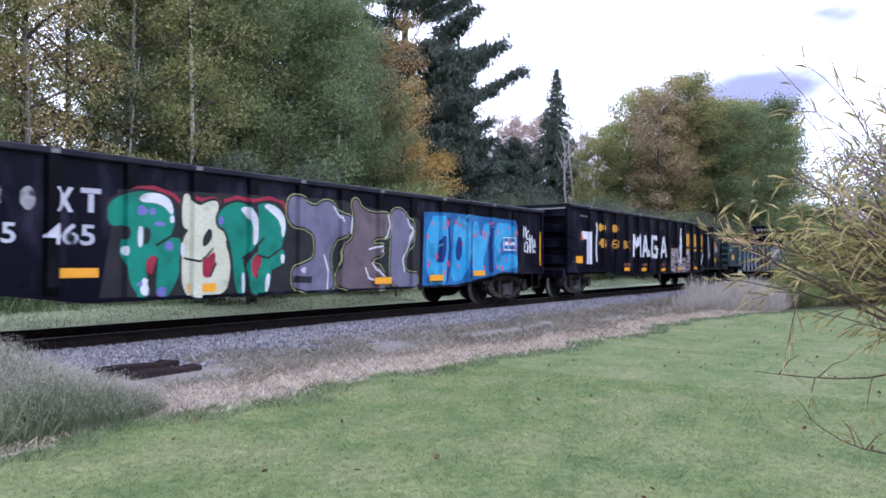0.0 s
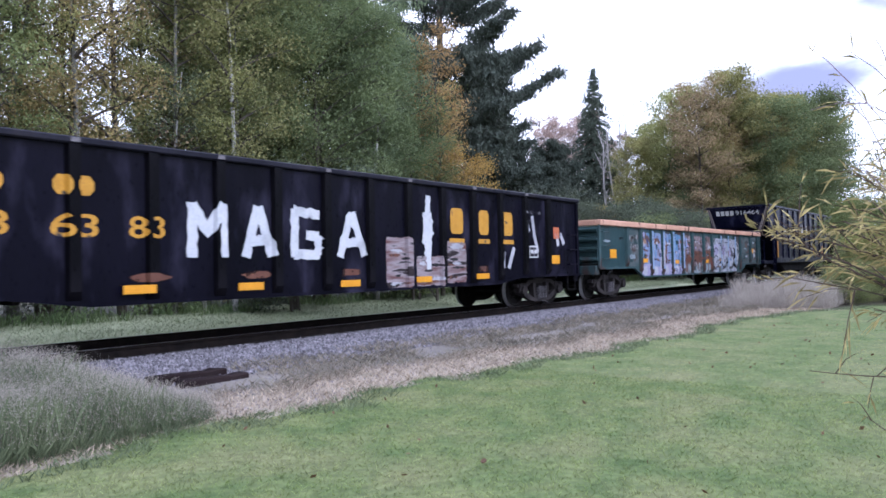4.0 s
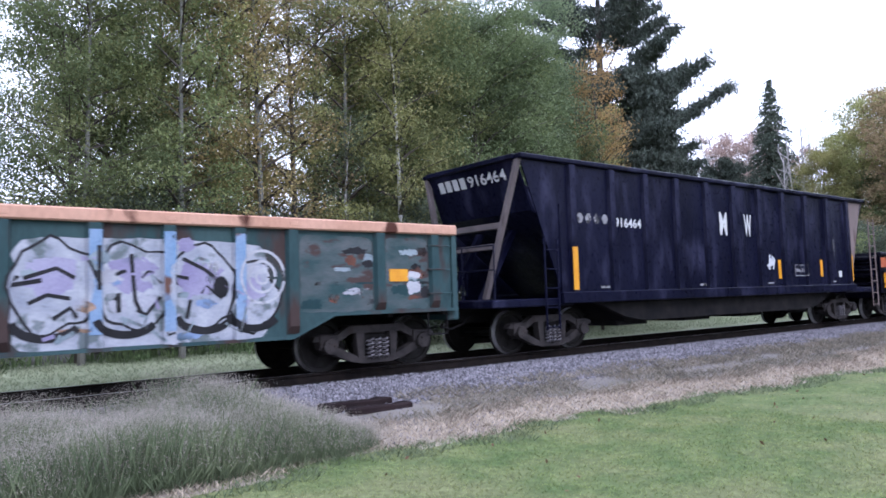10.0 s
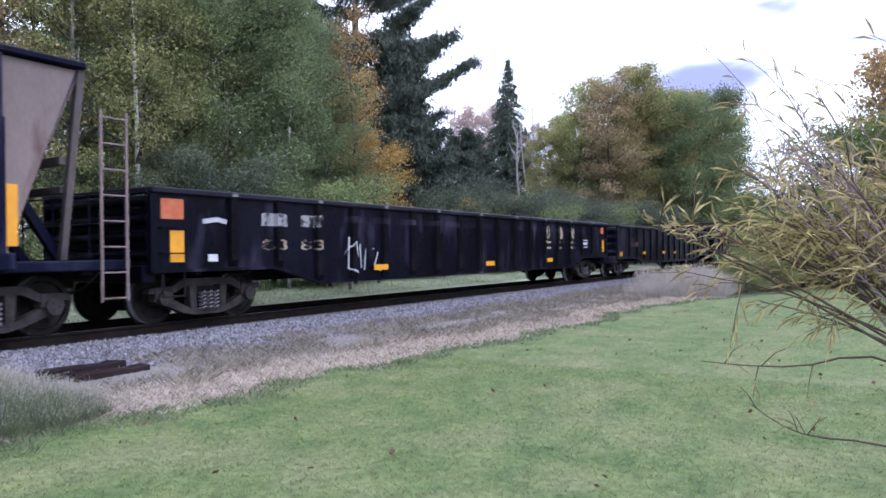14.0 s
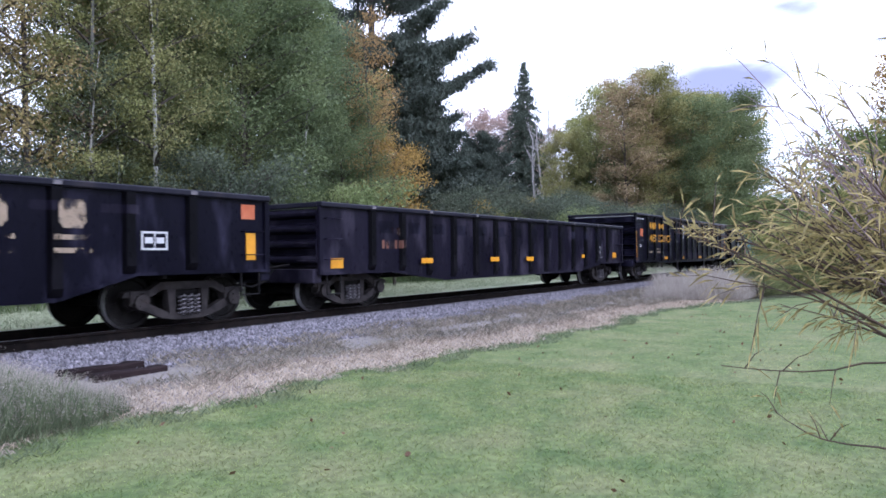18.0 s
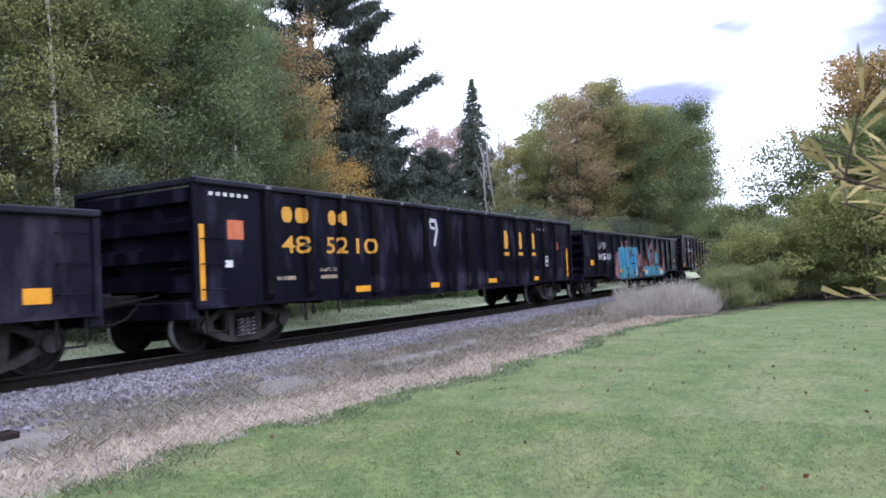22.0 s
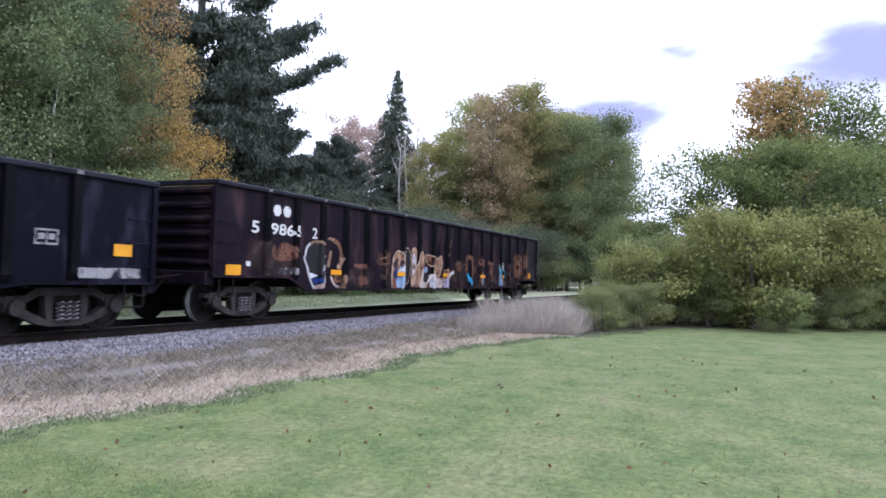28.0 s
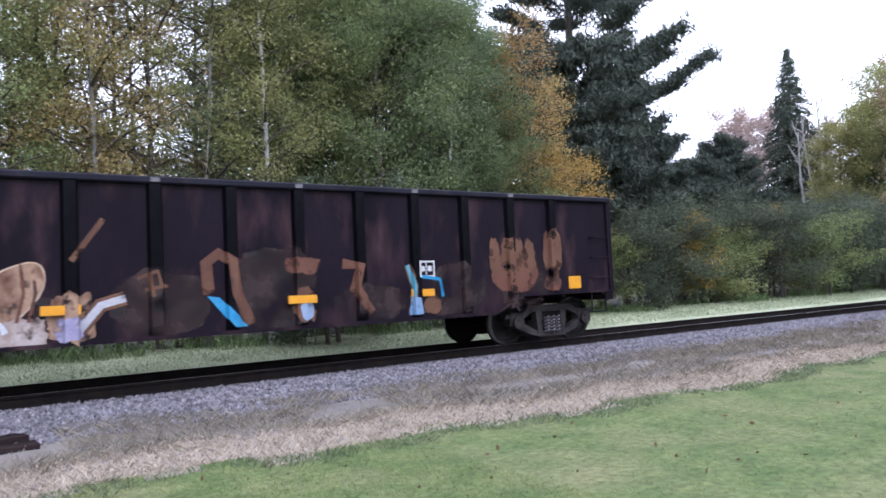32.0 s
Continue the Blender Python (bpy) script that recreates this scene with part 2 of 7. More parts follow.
GREEN_P = spray("green_spray", (0.00744, 0.124, 0.0868), (0.0124, 0.1674, 0.1178))
CREAM_P = spray("cream_spray", (0.3844, 0.3844, 0.2852), (0.4464, 0.4402, 0.3596))
LILAC_P = spray("lilac_spray", (0.087, 0.078, 0.127), (0.124, 0.115, 0.170))
MAUVE_P = spray("mauve_brown_spray", (0.074, 0.055, 0.066), (0.104, 0.079, 0.092))
BLUE_P = spray("sky_blue_spray", (0.0217, 0.186, 0.3844), (0.062, 0.2604, 0.4464))
NAVY_P = spray("navy_spray", (0.0062, 0.0186, 0.0992), (0.0093, 0.031, 0.1488))
MIDBLUE_P = spray("deep_blue_spray", (0.012, 0.075, 0.215), (0.028, 0.115, 0.275))
RED_P = spray("crimson_spray", (0.1612, 0.00744, 0.0248), (0.2356, 0.0186, 0.0372))
PINK_P = spray("pink_red_spray", (0.341, 0.0496, 0.1116), (0.3844, 0.0868, 0.1488))
BLACK_P = spray("black_spray", (0.008, 0.008, 0.010), (0.016, 0.015, 0.018))
WHITE_P = spray("white_spray", (0.4216, 0.434, 0.4836), (0.496, 0.5022, 0.5332))
LIME_P = spray("lime_line_spray", (0.2604, 0.2728, 0.0992), (0.3224, 0.3348, 0.1488))
CYAN_P = spray("cyan_spray", (0.055, 0.205, 0.285), (0.115, 0.27, 0.345), 1.5, (0.062, 0.0868, 0.124), holes=(0.30, 0.40))
ROSE_P = spray("rose_spray", (0.15, 0.062, 0.078), (0.300, 0.150, 0.155), 3.0, (0.030, 0.022, 0.030), (0.50, 0.62), holes=(0.36, 0.46))
RUSTRED_P = spray("rust_red_spray", (0.0806, 0.031, 0.0217), (0.124, 0.0558, 0.0372), 2.0, (0.031, 0.0186, 0.0186), (0.55, 0.7), holes=(0.36, 0.46))
PALEBLUE_P = spray("pale_blue_spray", (0.124, 0.2108, 0.3472), (0.2232, 0.2852, 0.4092), 1.8, (0.0992, 0.0496, 0.0372), (0.60, 0.68), holes=(0.30, 0.40))
GREYWHITE_P = spray("grey_white_spray", (0.2604, 0.2604, 0.2976), (0.4092, 0.4092, 0.4464), 1.6, (0.0992, 0.0744, 0.0744), (0.64, 0.72), holes=(0.36, 0.46))
TAN_P = spray("flaking_tan_paint", (0.2108, 0.1178, 0.0744), (0.3224, 0.2232, 0.1612), 2.0, (0.0434, 0.0279, 0.0248), (0.54, 0.64), holes=(0.36, 0.46))
RUST_P = spray("rust_patch", (0.0744, 0.0341, 0.0217), (0.124, 0.062, 0.0372), 2.0, (0.186, 0.1488, 0.1364), (0.66, 0.74), holes=(0.36, 0.46))
PERI_P = spray("periwinkle_spray", (0.1188, 0.1760, 0.3240), (0.1892, 0.2508, 0.3960), 1.6, (0.0440, 0.0660, 0.0765), (0.56, 0.72), holes=(0.28, 0.40))
PALELILAC_P = spray("pale_lilac_spray", (0.2050, 0.1804, 0.3024), (0.2952, 0.2788, 0.3864), 1.6, (0.0984, 0.1066, 0.1680), (0.56, 0.72), holes=(0.30, 0.42))
RUSTWASH_P = spray("thin_rust_wash", (0.020, 0.012, 0.013), (0.036, 0.021, 0.020), 1.2, (0.012, 0.009, 0.011), (0.5, 0.7), holes=(0.36, 0.60))
VIOLET_P = spray("violet_spray", (0.10, 0.085, 0.30), (0.15, 0.13, 0.36))
GREYTEAL_P = spray("grey_teal_wash", (0.16, 0.20, 0.23), (0.24, 0.28, 0.31), 1.6, (0.06, 0.05, 0.05), (0.54, 0.68), holes=(0.34, 0.46))
OFFWHITE_P = spray("worn_white_spray", (0.2788, 0.2788, 0.3360), (0.3854, 0.3854, 0.4368), 1.6, (0.1230, 0.1148, 0.1512), (0.58, 0.74), holes=(0.24, 0.34))

BLUEWORN_P = mat("worn_blue_lilac_paint", (0.080, 0.180, 0.315), (0.23, 0.235, 0.36), 2.6, (1, 1, 0.7), 0.6, spots=(0.075, 0.042, 0.036), spot_at=(0.545, 0.60), spot_scale=3.6, fine=30, bump=0.1, spec=0.2)
RUSTWORN_P = mat("rusted_lilac_paint", (0.070, 0.040, 0.034), (0.24, 0.20, 0.22), 4.2, (1, 1, 0.8), 0.7, spots=(0.030, 0.024, 0.024), spot_at=(0.56, 0.62), spot_scale=5, fine=30, bump=0.15, spec=0.15)
THROWWORN_P = mat("weathered_white_spray", (0.22, 0.235, 0.29), (0.38, 0.385, 0.43), 2.8, (1, 1, 1), 0.6, spots=(0.11, 0.13, 0.14), spot_at=(0.55, 0.62), spot_scale=3.2, fine=30, bump=0.1, spec=0.2)
TEALWORN_P = mat("stained_dark_teal", (0.022, 0.050, 0.054), (0.085, 0.095, 0.10), 3.2, (0.6, 1, 1.4), 0.6, spots=(0.05, 0.032, 0.030), spot_at=(0.54, 0.60), spot_scale=4, fine=30, bump=0.1, spec=0.2)
FLAKED_P = mat("flaked_white_over_rust", (0.10, 0.042, 0.040), (0.36, 0.34, 0.37), 3.4, (0.45, 1, 2.2), 0.7, spots=(0.022, 0.016, 0.018), spot_at=(0.54, 0.60), spot_scale=3.4, fine=30, bump=0.1, spec=0.15)
TANWORN_P = mat("flaking_orange_tan", (0.085, 0.040, 0.026), (0.34, 0.225, 0.155), 3.6, (1, 1, 0.8), 0.65, spots=(0.022, 0.014, 0.014), spot_at=(0.53, 0.60), spot_scale=4, fine=30, bump=0.1, spec=0.15)
CREAMWORN_P = mat("flaking_cream_paint", (0.16, 0.095, 0.070), (0.42, 0.38, 0.37), 3.2, (1, 1, 0.8), 0.65, spots=(0.045, 0.026, 0.022), spot_at=(0.54, 0.61), spot_scale=4, fine=30, bump=0.1, spec=0.15)
EDGE_P = spray("pale_tan_outline", (0.36, 0.25, 0.175), (0.48, 0.37, 0.29))

LAWN = mat("mown_lawn", (0.0740, 0.1080, 0.0410), (0.1340, 0.1580, 0.0660), 2.4, rough=0.95, spots=(0.1680, 0.1680, 0.0860), spot_at=(0.46, 0.80), spot_scale=0.9, fine=13, bump=0.25, spec=0.1, mottle=(0.55, 1.45))
BLADE = mat("lawn_blades", (0.1450, 0.2020, 0.0720), (0.2450, 0.2850, 0.1100), 2.4, rough=0.9, fine=8, bump=0, island=0.45, through=0.5, spots=(0.3050, 0.3000, 0.1480), spot_at=(0.46, 0.80), spot_scale=0.9, spec=0.03)
STRAW = mat("dry_straw", (0.27, 0.218, 0.165), (0.39, 0.325, 0.250), 1.2, rough=0.95, fine=8, bump=0, island=0.4)
WEED = mat("grey_brown_weeds", (0.1350, 0.1200, 0.0930), (0.2313, 0.1992, 0.1523), 1.2, rough=0.95, fine=8, bump=0, island=0.4)
PLUME = mat("pale_seed_heads", (0.33, 0.295, 0.255), (0.46, 0.415, 0.365), 2, rough=0.95, fine=8, bump=0, island=0.25, through=0.45)
TALL = mat("tall_grass_blades", (0.100, 0.130, 0.070), (0.175, 0.205, 0.115), 2, rough=0.9, fine=8, bump=0, island=0.3, through=0.35)
FORESTWEED = mat("lineside_weeds", (0.10, 0.16, 0.06), (0.19, 0.24, 0.11), 1.5, rough=0.9, fine=8, bump=0, island=0.4, through=0.3)
BARK = mat("grey_brown_bark", (0.055, 0.045, 0.038), (0.10, 0.085, 0.072), 3, (1, 1, 0.25), 0.95, fine=30, bump=0.6)
BIRCHBARK = mat("white_birch_bark", (0.36, 0.35, 0.33), (0.52, 0.50, 0.48), 3, (0.6, 0.6, 2.5), 0.8, fine=20, bump=0.3, spots=(0.05, 0.045, 0.04), spot_at=(0.62, 0.66), spot_scale=3)
ASPENBARK = mat("pale_aspen_bark", (0.13, 0.125, 0.11), (0.20, 0.195, 0.17), 3, (1, 1, 0.6), 0.9, fine=20, bump=0.3, spots=(0.05, 0.045, 0.04), spot_at=(0.64, 0.68), spot_scale=3)
DEADWOOD = mat("bleached_dead_wood", (0.2880, 0.2664, 0.2592), (0.4176, 0.3960, 0.3888), 3, (0.7200, 0.7200, 0.2160), 0.9, fine=20, bump=0.3)
TWIG = mat("willow_twig_bark", (0.050, 0.032, 0.026), (0.090, 0.055, 0.040), 8, rough=0.8, fine=40)
LEAFSTEM = mat("pale_willow_tips", (0.20, 0.145, 0.155), (0.29, 0.22, 0.23), 8, rough=0.8, fine=40)


def leaf(name, a, b, vary=0.12, vivid=0.010, island=0.16, through=0.42):
    return mat(name, a, b, 0.5, rough=0.7, fine=3, bump=0, vary=vary, island=island, through=through, vivid=vivid, spec=0.2)


L_GREEN = leaf("green_foliage", (0.165, 0.200, 0.080), (0.275, 0.300, 0.130))
L_DARK = leaf("dark_green_foliage", (0.122, 0.160, 0.074), (0.208, 0.246, 0.114))
# understorey leaves, with the shade of the trees put into their colour
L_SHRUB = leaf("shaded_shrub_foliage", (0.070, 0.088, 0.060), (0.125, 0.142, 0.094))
L_GREY = leaf("grey_green_foliage", (0.150, 0.194, 0.110), (0.242, 0.284, 0.164))
L_LIGHTISH = leaf("mixed_green_foliage", (0.210, 0.218, 0.082), (0.345, 0.320, 0.128))
L_OLIVE = leaf("olive_yellow_foliage", (0.232, 0.242, 0.094), (0.370, 0.355, 0.150))
L_GOLD = leaf("yellowing_foliage", (0.310, 0.250, 0.105), (0.440, 0.350, 0.155))
L_THICKET = leaf("thicket_foliage", (0.092, 0.122, 0.044), (0.190, 0.215, 0.076), 0.2, 0.012, 0.35)
L_YELLOW = leaf("yellow_autumn_foliage", (0.36, 0.265, 0.07), (0.50, 0.36, 0.11))
L_ORANGE = leaf("orange_autumn_foliage", (0.330, 0.232, 0.096), (0.460, 0.330, 0.142))
L_RED = leaf("red_autumn_foliage", (0.55, 0.13, 0.035), (0.66, 0.20, 0.06))
L_BROWN = leaf("copper_foliage", (0.290, 0.225, 0.130), (0.420, 0.325, 0.185))
L_PINK = leaf("pinkish_bare_foliage", (0.374, 0.276, 0.241), (0.495, 0.380, 0.333))
L_PINE = leaf("pine_needles", (0.045, 0.058, 0.046), (0.082, 0.096, 0.074), 0.1, 0.004, 0.3, 0.15)
L_SPRUCE = leaf("spruce_needles", (0.060, 0.078, 0.058), (0.10, 0.118, 0.088), 0.1, 0.004, 0.3, 0.15)
L_LIGHT = leaf("light_green_foliage", (0.175, 0.190, 0.062), (0.285, 0.275, 0.105))
L_WILLOW = leaf("drying_willow_leaves", (0.270, 0.240, 0.095), (0.470, 0.385, 0.170), 0.1, 0.006, 0.45, 0.35)
L_FALLEN = leaf("fallen_brown_leaves", (0.09, 0.05, 0.03), (0.15, 0.09, 0.05), through=0.1)


# ---- building helpers ----
def part(name, bm, material, parent, label=""):
    """Links a bmesh as one mesh object under a thing or a part."""
    me = bpy.data.meshes.new(name)
    bm.to_mesh(me)
    bm.free()
    return hang(name, me, material, parent, label)


def hang(name, me, material, parent, label=""):
    if material and not me.materials:
        me.materials.append(material)
    ob = new(name, me)
    if parent:
        ob.parent = parent
    if label:
        ob["label"] = label
    return ob


def box(bm, x0, x1, y0, y1, z0, z1, bevel=0.0):
    made = bmesh.ops.create_cube(bm, size=1.0, matrix=Matrix.LocRotScale(((x0 + x1) / 2, (y0 + y1) / 2, (z0 + z1) / 2), None, (abs(x1 - x0), abs(y1 - y0), abs(z1 - z0))))
    if bevel:
        edges = list({e for v in made["verts"] for e in v.link_edges})
        bmesh.ops.bevel(bm, geom=edges, offset=bevel, segments=1, affect="EDGES")
    return bm


def boxed(x0, x1, y0, y1, z0, z1, bevel=0.0):
    return box(bmesh.new(), x0, x1, y0, y1, z0, z1, bevel)


def rod(bm, a, b, r, n=6):
    a, b = Vector(a), Vector(b)
    q = (b - a).to_track_quat("Z", "Y").to_matrix().to_4x4()
    bmesh.ops.create_cone(bm, cap_ends=True, segments=n, radius1=r, radius2=r, depth=(b - a).length, matrix=Matrix.Translation((a + b) / 2) @ q)
    return bm


def slab(bm, outline, y0, y1):
    """An outline in x and z, given thickness from y0 to y1."""
    lo = [bm.verts.new((x, y0, z)) for x, z in outline]
    hi = [bm.verts.new((x, y1, z)) for x, z in outline]
    bm.faces.new(lo), bm.faces.new(hi[::-1])
    k = len(lo)
    for i in range(k):
        bm.faces.new((lo[i], hi[i], hi[(i + 1) % k], lo[(i + 1) % k]))
    bmesh.ops.recalc_face_normals(bm, faces=bm.faces)
    return bm


def grown(name, verts, faces):
    me = bpy.data.meshes.new(name)
    me.from_pydata(verts, [], faces)
    return me


def quads(name, corners):
    """A mesh of loose quads from an array of N x 4 x 3."""
    n = len(corners)
    me = bpy.data.meshes.new(name)
    me.vertices.add(4 * n), me.loops.add(4 * n), me.polygons.add(n)
    me.vertices.foreach_set("co", corners.astype(np.float32).ravel())
    me.loops.foreach_set("vertex_index", np.arange(4 * n, dtype=np.int32))
    me.polygons.foreach_set("loop_start", np.arange(0, 4 * n, 4, dtype=np.int32))
    me.update()
    return me


def leaf_quads(rng, at, length, width, up=0.0, hang_loose=False):
    """Diamond leaves at points, turned at random; up lifts their tips; loosely hanging ones keep their width level."""
    n = len(at)
    a = rng.normal(size=(n, 3))
    a[:, 2] += up
    a /= np.linalg.norm(a, axis=1, keepdims=True)
    b = np.cross(a, rng.normal(size=(n, 3)) * (0.35 if hang_loose else 1.0) + np.array([0, 0, 1.0 if hang_loose else 0.0]))
    b /= np.linalg.norm(b, axis=1, keepdims=True) + 1e-9
    s = rng.uniform(0.6, 1.3, (n, 1))
    a, b = a * length * s / 2, b * width * s / 2
    return np.stack([at - a, at + b, at + a, at - b], 1)


def blade_quads(rng, at, height, width, lean=0.35):
    """Standing blades with a bent tip, as narrow quads."""
    n = len(at)
    turn = rng.uniform(0, 2 * np.pi, n)
    side = np.stack([np.cos(turn), np.sin(turn), 0 * turn], 1) * width / 2
    h = np.atleast_1d(height * rng.uniform(0.5, 1.2, n))[:, None]
    tip = at + np.concatenate([rng.normal(0, lean, (n, 2)) * h, h], 1)
    mid = at * 0.45 + tip * 0.55 + np.array([0, 0, 1]) * h * 0.08
    return np.stack([at - side, at + side, mid + side * 0.7 + (tip - mid), mid - side * 0.7], 1)


# ---- ground, verge and track ----
TRACK_Y = 11.03


def rail_top(x):
    return 0.4746 - 0.00377 * min(max(x, -60), 150)


def ground_z(x, y):
    """Lawn at 0, a low verge, the ballast bank under the track and a flat strip behind it."""
    crest = rail_top(x) - 0.215
    d = abs(y - TRACK_Y)
    bank = np.interp(d, [0.85, 1.0, 1.4, 2.3, 3.6, 5.4, 6.0], [crest, crest + 0.045, crest + 0.03, crest - 0.14, 0.09, 0.015, 0.0])
    if y > TRACK_Y:
        bank = max(bank, float(np.interp(y - TRACK_Y, [1.5, 2.6, 5.0, 9.0], [0.0, 0.27, 0.38, 0.45])))
    return float(bank) + 0.012 * math.sin(0.9 * x + 0.4 * y) * (1 if d > 5 else 0.3)


def verge(x):
    """Where the lawn ends, by the way along the track."""
    return float(np.interp(x, [-60, 0, 4, 9, 12, 15.5, 16.6, 21, 24, 28, 31, 35, 45, 80], [6.1, 6.0, 6.15, 5.95, 5.6, 5.35, 5.8, 5.1, 4.0, 2.7, -0.6, -4.0, -8, -25])) + 0.12 * math.sin(2.1 * x) + 0.07 * math.sin(5.3 * x + 1)


def spaced(lo, mid0, mid1, hi, step):
    inner = list(np.arange(mid0, mid1, step))
    grow = [1, 2, 4, 8, 16, 30, 60, 120, 240, 480, 900]
    return sorted([mid0 - g for g in grow if mid0 - g > lo] + [lo] + inner + [mid1] + [mid1 + g for g in grow if mid1 + g < hi] + [hi])


gx, gy = spaced(-1500, -12, 50, 1500, 0.5), spaced(-1500, -6, 17, 1500, 0.25)
nx = len(gx)
gv = [(x, y, ground_z(x, y)) for y in gy for x in gx]
gf = [(j * nx + i, j * nx + i + 1, (j + 1) * nx + i + 1, (j + 1) * nx + i) for j in range(len(gy) - 1) for i in range(nx - 1)]
ground_mesh = grown("ground", gv, gf)
DIRT = mat("dry_verge_soil", (0.225, 0.188, 0.150), (0.310, 0.262, 0.212), 1.6, rough=0.95, fine=45, bump=0.6, spots=(0.14, 0.13, 0.09), spot_at=(0.56, 0.72), spot_scale=2.2)
WEEDY = mat("weedy_gravel", (0.145, 0.128, 0.115), (0.21, 0.188, 0.168), 0.9, rough=0.95, fine=45, bump=0.6, spots=(0.13, 0.125, 0.09), spot_at=(0.55, 0.75), spot_scale=1.4)
BALLAST = mat("ballast_bed", (0.09, 0.088, 0.10), (0.19, 0.185, 0.21), 14, rough=0.95, fine=30, bump=1.0)
STRIP = mat("lineside_grass", (0.30, 0.33, 0.21), (0.40, 0.42, 0.28), 0.7, rough=0.95, fine=40, bump=0.5)
STRIPBLADE = mat("strip_grass_blades", (0.28, 0.325, 0.20), (0.38, 0.42, 0.28), 0.7, rough=0.95, fine=8, bump=0, island=0.25, through=0.35)
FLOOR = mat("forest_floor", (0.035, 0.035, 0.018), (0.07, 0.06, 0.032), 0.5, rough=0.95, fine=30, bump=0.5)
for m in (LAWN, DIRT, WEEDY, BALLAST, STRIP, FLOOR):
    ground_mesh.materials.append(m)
for p in ground_mesh.polygons:
    c = p.center
    v = verge(c.x)
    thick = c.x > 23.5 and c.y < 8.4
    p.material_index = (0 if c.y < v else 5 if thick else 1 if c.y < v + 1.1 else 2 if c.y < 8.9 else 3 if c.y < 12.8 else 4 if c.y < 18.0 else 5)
    p.use_smooth = True
tagged(hang("ground", ground_mesh, None, None), "mown green lawn running into a dry gravelly verge and ballast", "ground", kind="structure")


def scatter(rng, n, x0, x1, y0, y1, keep):
    x, y = rng.uniform(x0, x1, n), rng.uniform(y0, y1, n)
    ok = np.array([keep(a, b) for a, b in zip(x, y)])
    x, y = x[ok], y[ok]
    return np.stack([x, y, np.array([ground_z(a, b) for a, b in zip(x, y)])], 1)


rng = np.random.default_rng(7)
near_lawn = np.concatenate([scatter(rng, 100000, 1.5, 9, -3.5, 6.3, lambda x, y: y < verge(x) + 0.15),
                            scatter(rng, 60000, 9, 24, -5, 6.3, lambda x, y: y < verge(x) + 0.15 and rng.random() < 1.15 - 0.072 * (x - 9))])
tagged(hang("lawn_grass", quads("lawn_grass", blade_quads(rng, near_lawn, 0.022, 0.0055, 1.1)), BLADE, None), "short mown green grass with paler patches", "grass", kind="stuff")
edge = scatter(rng, 70000, 0, 26, 3.0, 7, lambda x, y: abs(y - verge(x) + 0.14) < 0.34 * max(0.15, 0.55 + 0.9 * noise.noise((x * 0.8, 3, 0)) + 0.4 * noise.noise((x * 3, 5, 0))))
tagged(hang("lawn_edge_grass", quads("lawn_edge_grass", blade_quads(rng, edge, 0.060, 0.011, 0.9)), TALL, None), "longer uncut green grass along the lawn's edge", "grass", kind="stuff")
dry = scatter(rng, 70000, 0, 26, 4.5, 7.6, lambda x, y: verge(x) < y < verge(x) + 1.3)
tagged(hang("dry_grass", quads("dry_grass", blade_quads(rng, dry, 0.06, 0.008, 1.0)), STRAW, None), "pale dry straw-like grass on the verge", "grass", kind="stuff")
weeds = scatter(rng, 52000, 0, 30, 6.0, 9.0, lambda x, y: y > verge(x) + 0.85 + 0.3 * noise.noise((x * 1.3, 0, 7)) and noise.noise((x * 0.9, y * 1.4, 3)) > -0.18 and not (4.4 < x < 6.1 and 7.4 < y < 9))
tagged(hang("dry_weeds", quads("dry_weeds", blade_quads(rng, weeds, 0.12, 0.005, 0.8)), WEED, None), "thin grey-brown dry weeds beside the ballast", "weeds", kind="stuff")


def plumed_grass(name, n, x0, x1, y0, y1, keep, height, label, taper, blade=TALL):
    at = scatter(rng, n, x0, x1, y0, y1, keep)
    h = height * np.array([(0.75 + 0.5 * noise.noise((x * 0.8, y * 0.8, 9))) * taper(x) for x, y, z in at])
    clump = new(name)
    clump.location = (*at[:, :2].mean(0), 0)
    at = at - np.array([*clump.location])
    low = np.repeat(at, 2, 0) + rng.normal(0, 0.03, (2 * len(at), 3)) * (1, 1, 0)
    hang("blades", quads("blades", blade_quads(rng, low, np.repeat(h, 2) * 0.34, 0.0024, 0.40)), blade, clump)
    hang("stems", quads("stems", blade_quads(rng, at, h * 0.9, 0.0018, 0.18)), blade, clump)
    at, h = np.repeat(at, 7, 0), np.repeat(h, 7)
    tips = at + np.stack([rng.normal(0, 0.12, len(at)), rng.normal(0, 0.12, len(at)), h * (1.12 - 0.84 * rng.uniform(0, 1, len(at)))], 1)
    hang("seed_heads", quads("seed_heads", leaf_quads(rng, tips, 0.030, 0.0036, 0.4)), PLUME, clump, "pale feathery seed heads")
    return tagged(clump, label, "tall grass", kind="stuff")


plumed_grass("tall_grass", 30000, 0.2, 4.9, 6.1, 8.9, lambda x, y: y > 6.15 + 0.12 * max(0, x - 3) and x < 4.15 + 0.2 * math.sin(3 * y), 0.72, "tall feathery grass with pale pinkish seed heads", lambda x: min(1, 0.35 + 0.65 * (4.3 - x) / 1.3))
plumed_grass("tall_grass", 20000, 21.8, 28, 4.3, 8.2, lambda x, y: y > 4.4 + max(0, 23.4 - x) * 1.6 and y < 7.3 - 0.12 * abs(x - 24), 0.92, "tall pale grass beside the leafy thicket", lambda x: min(1, 0.3 + (x - 21.8) / 2.5), PLUME)
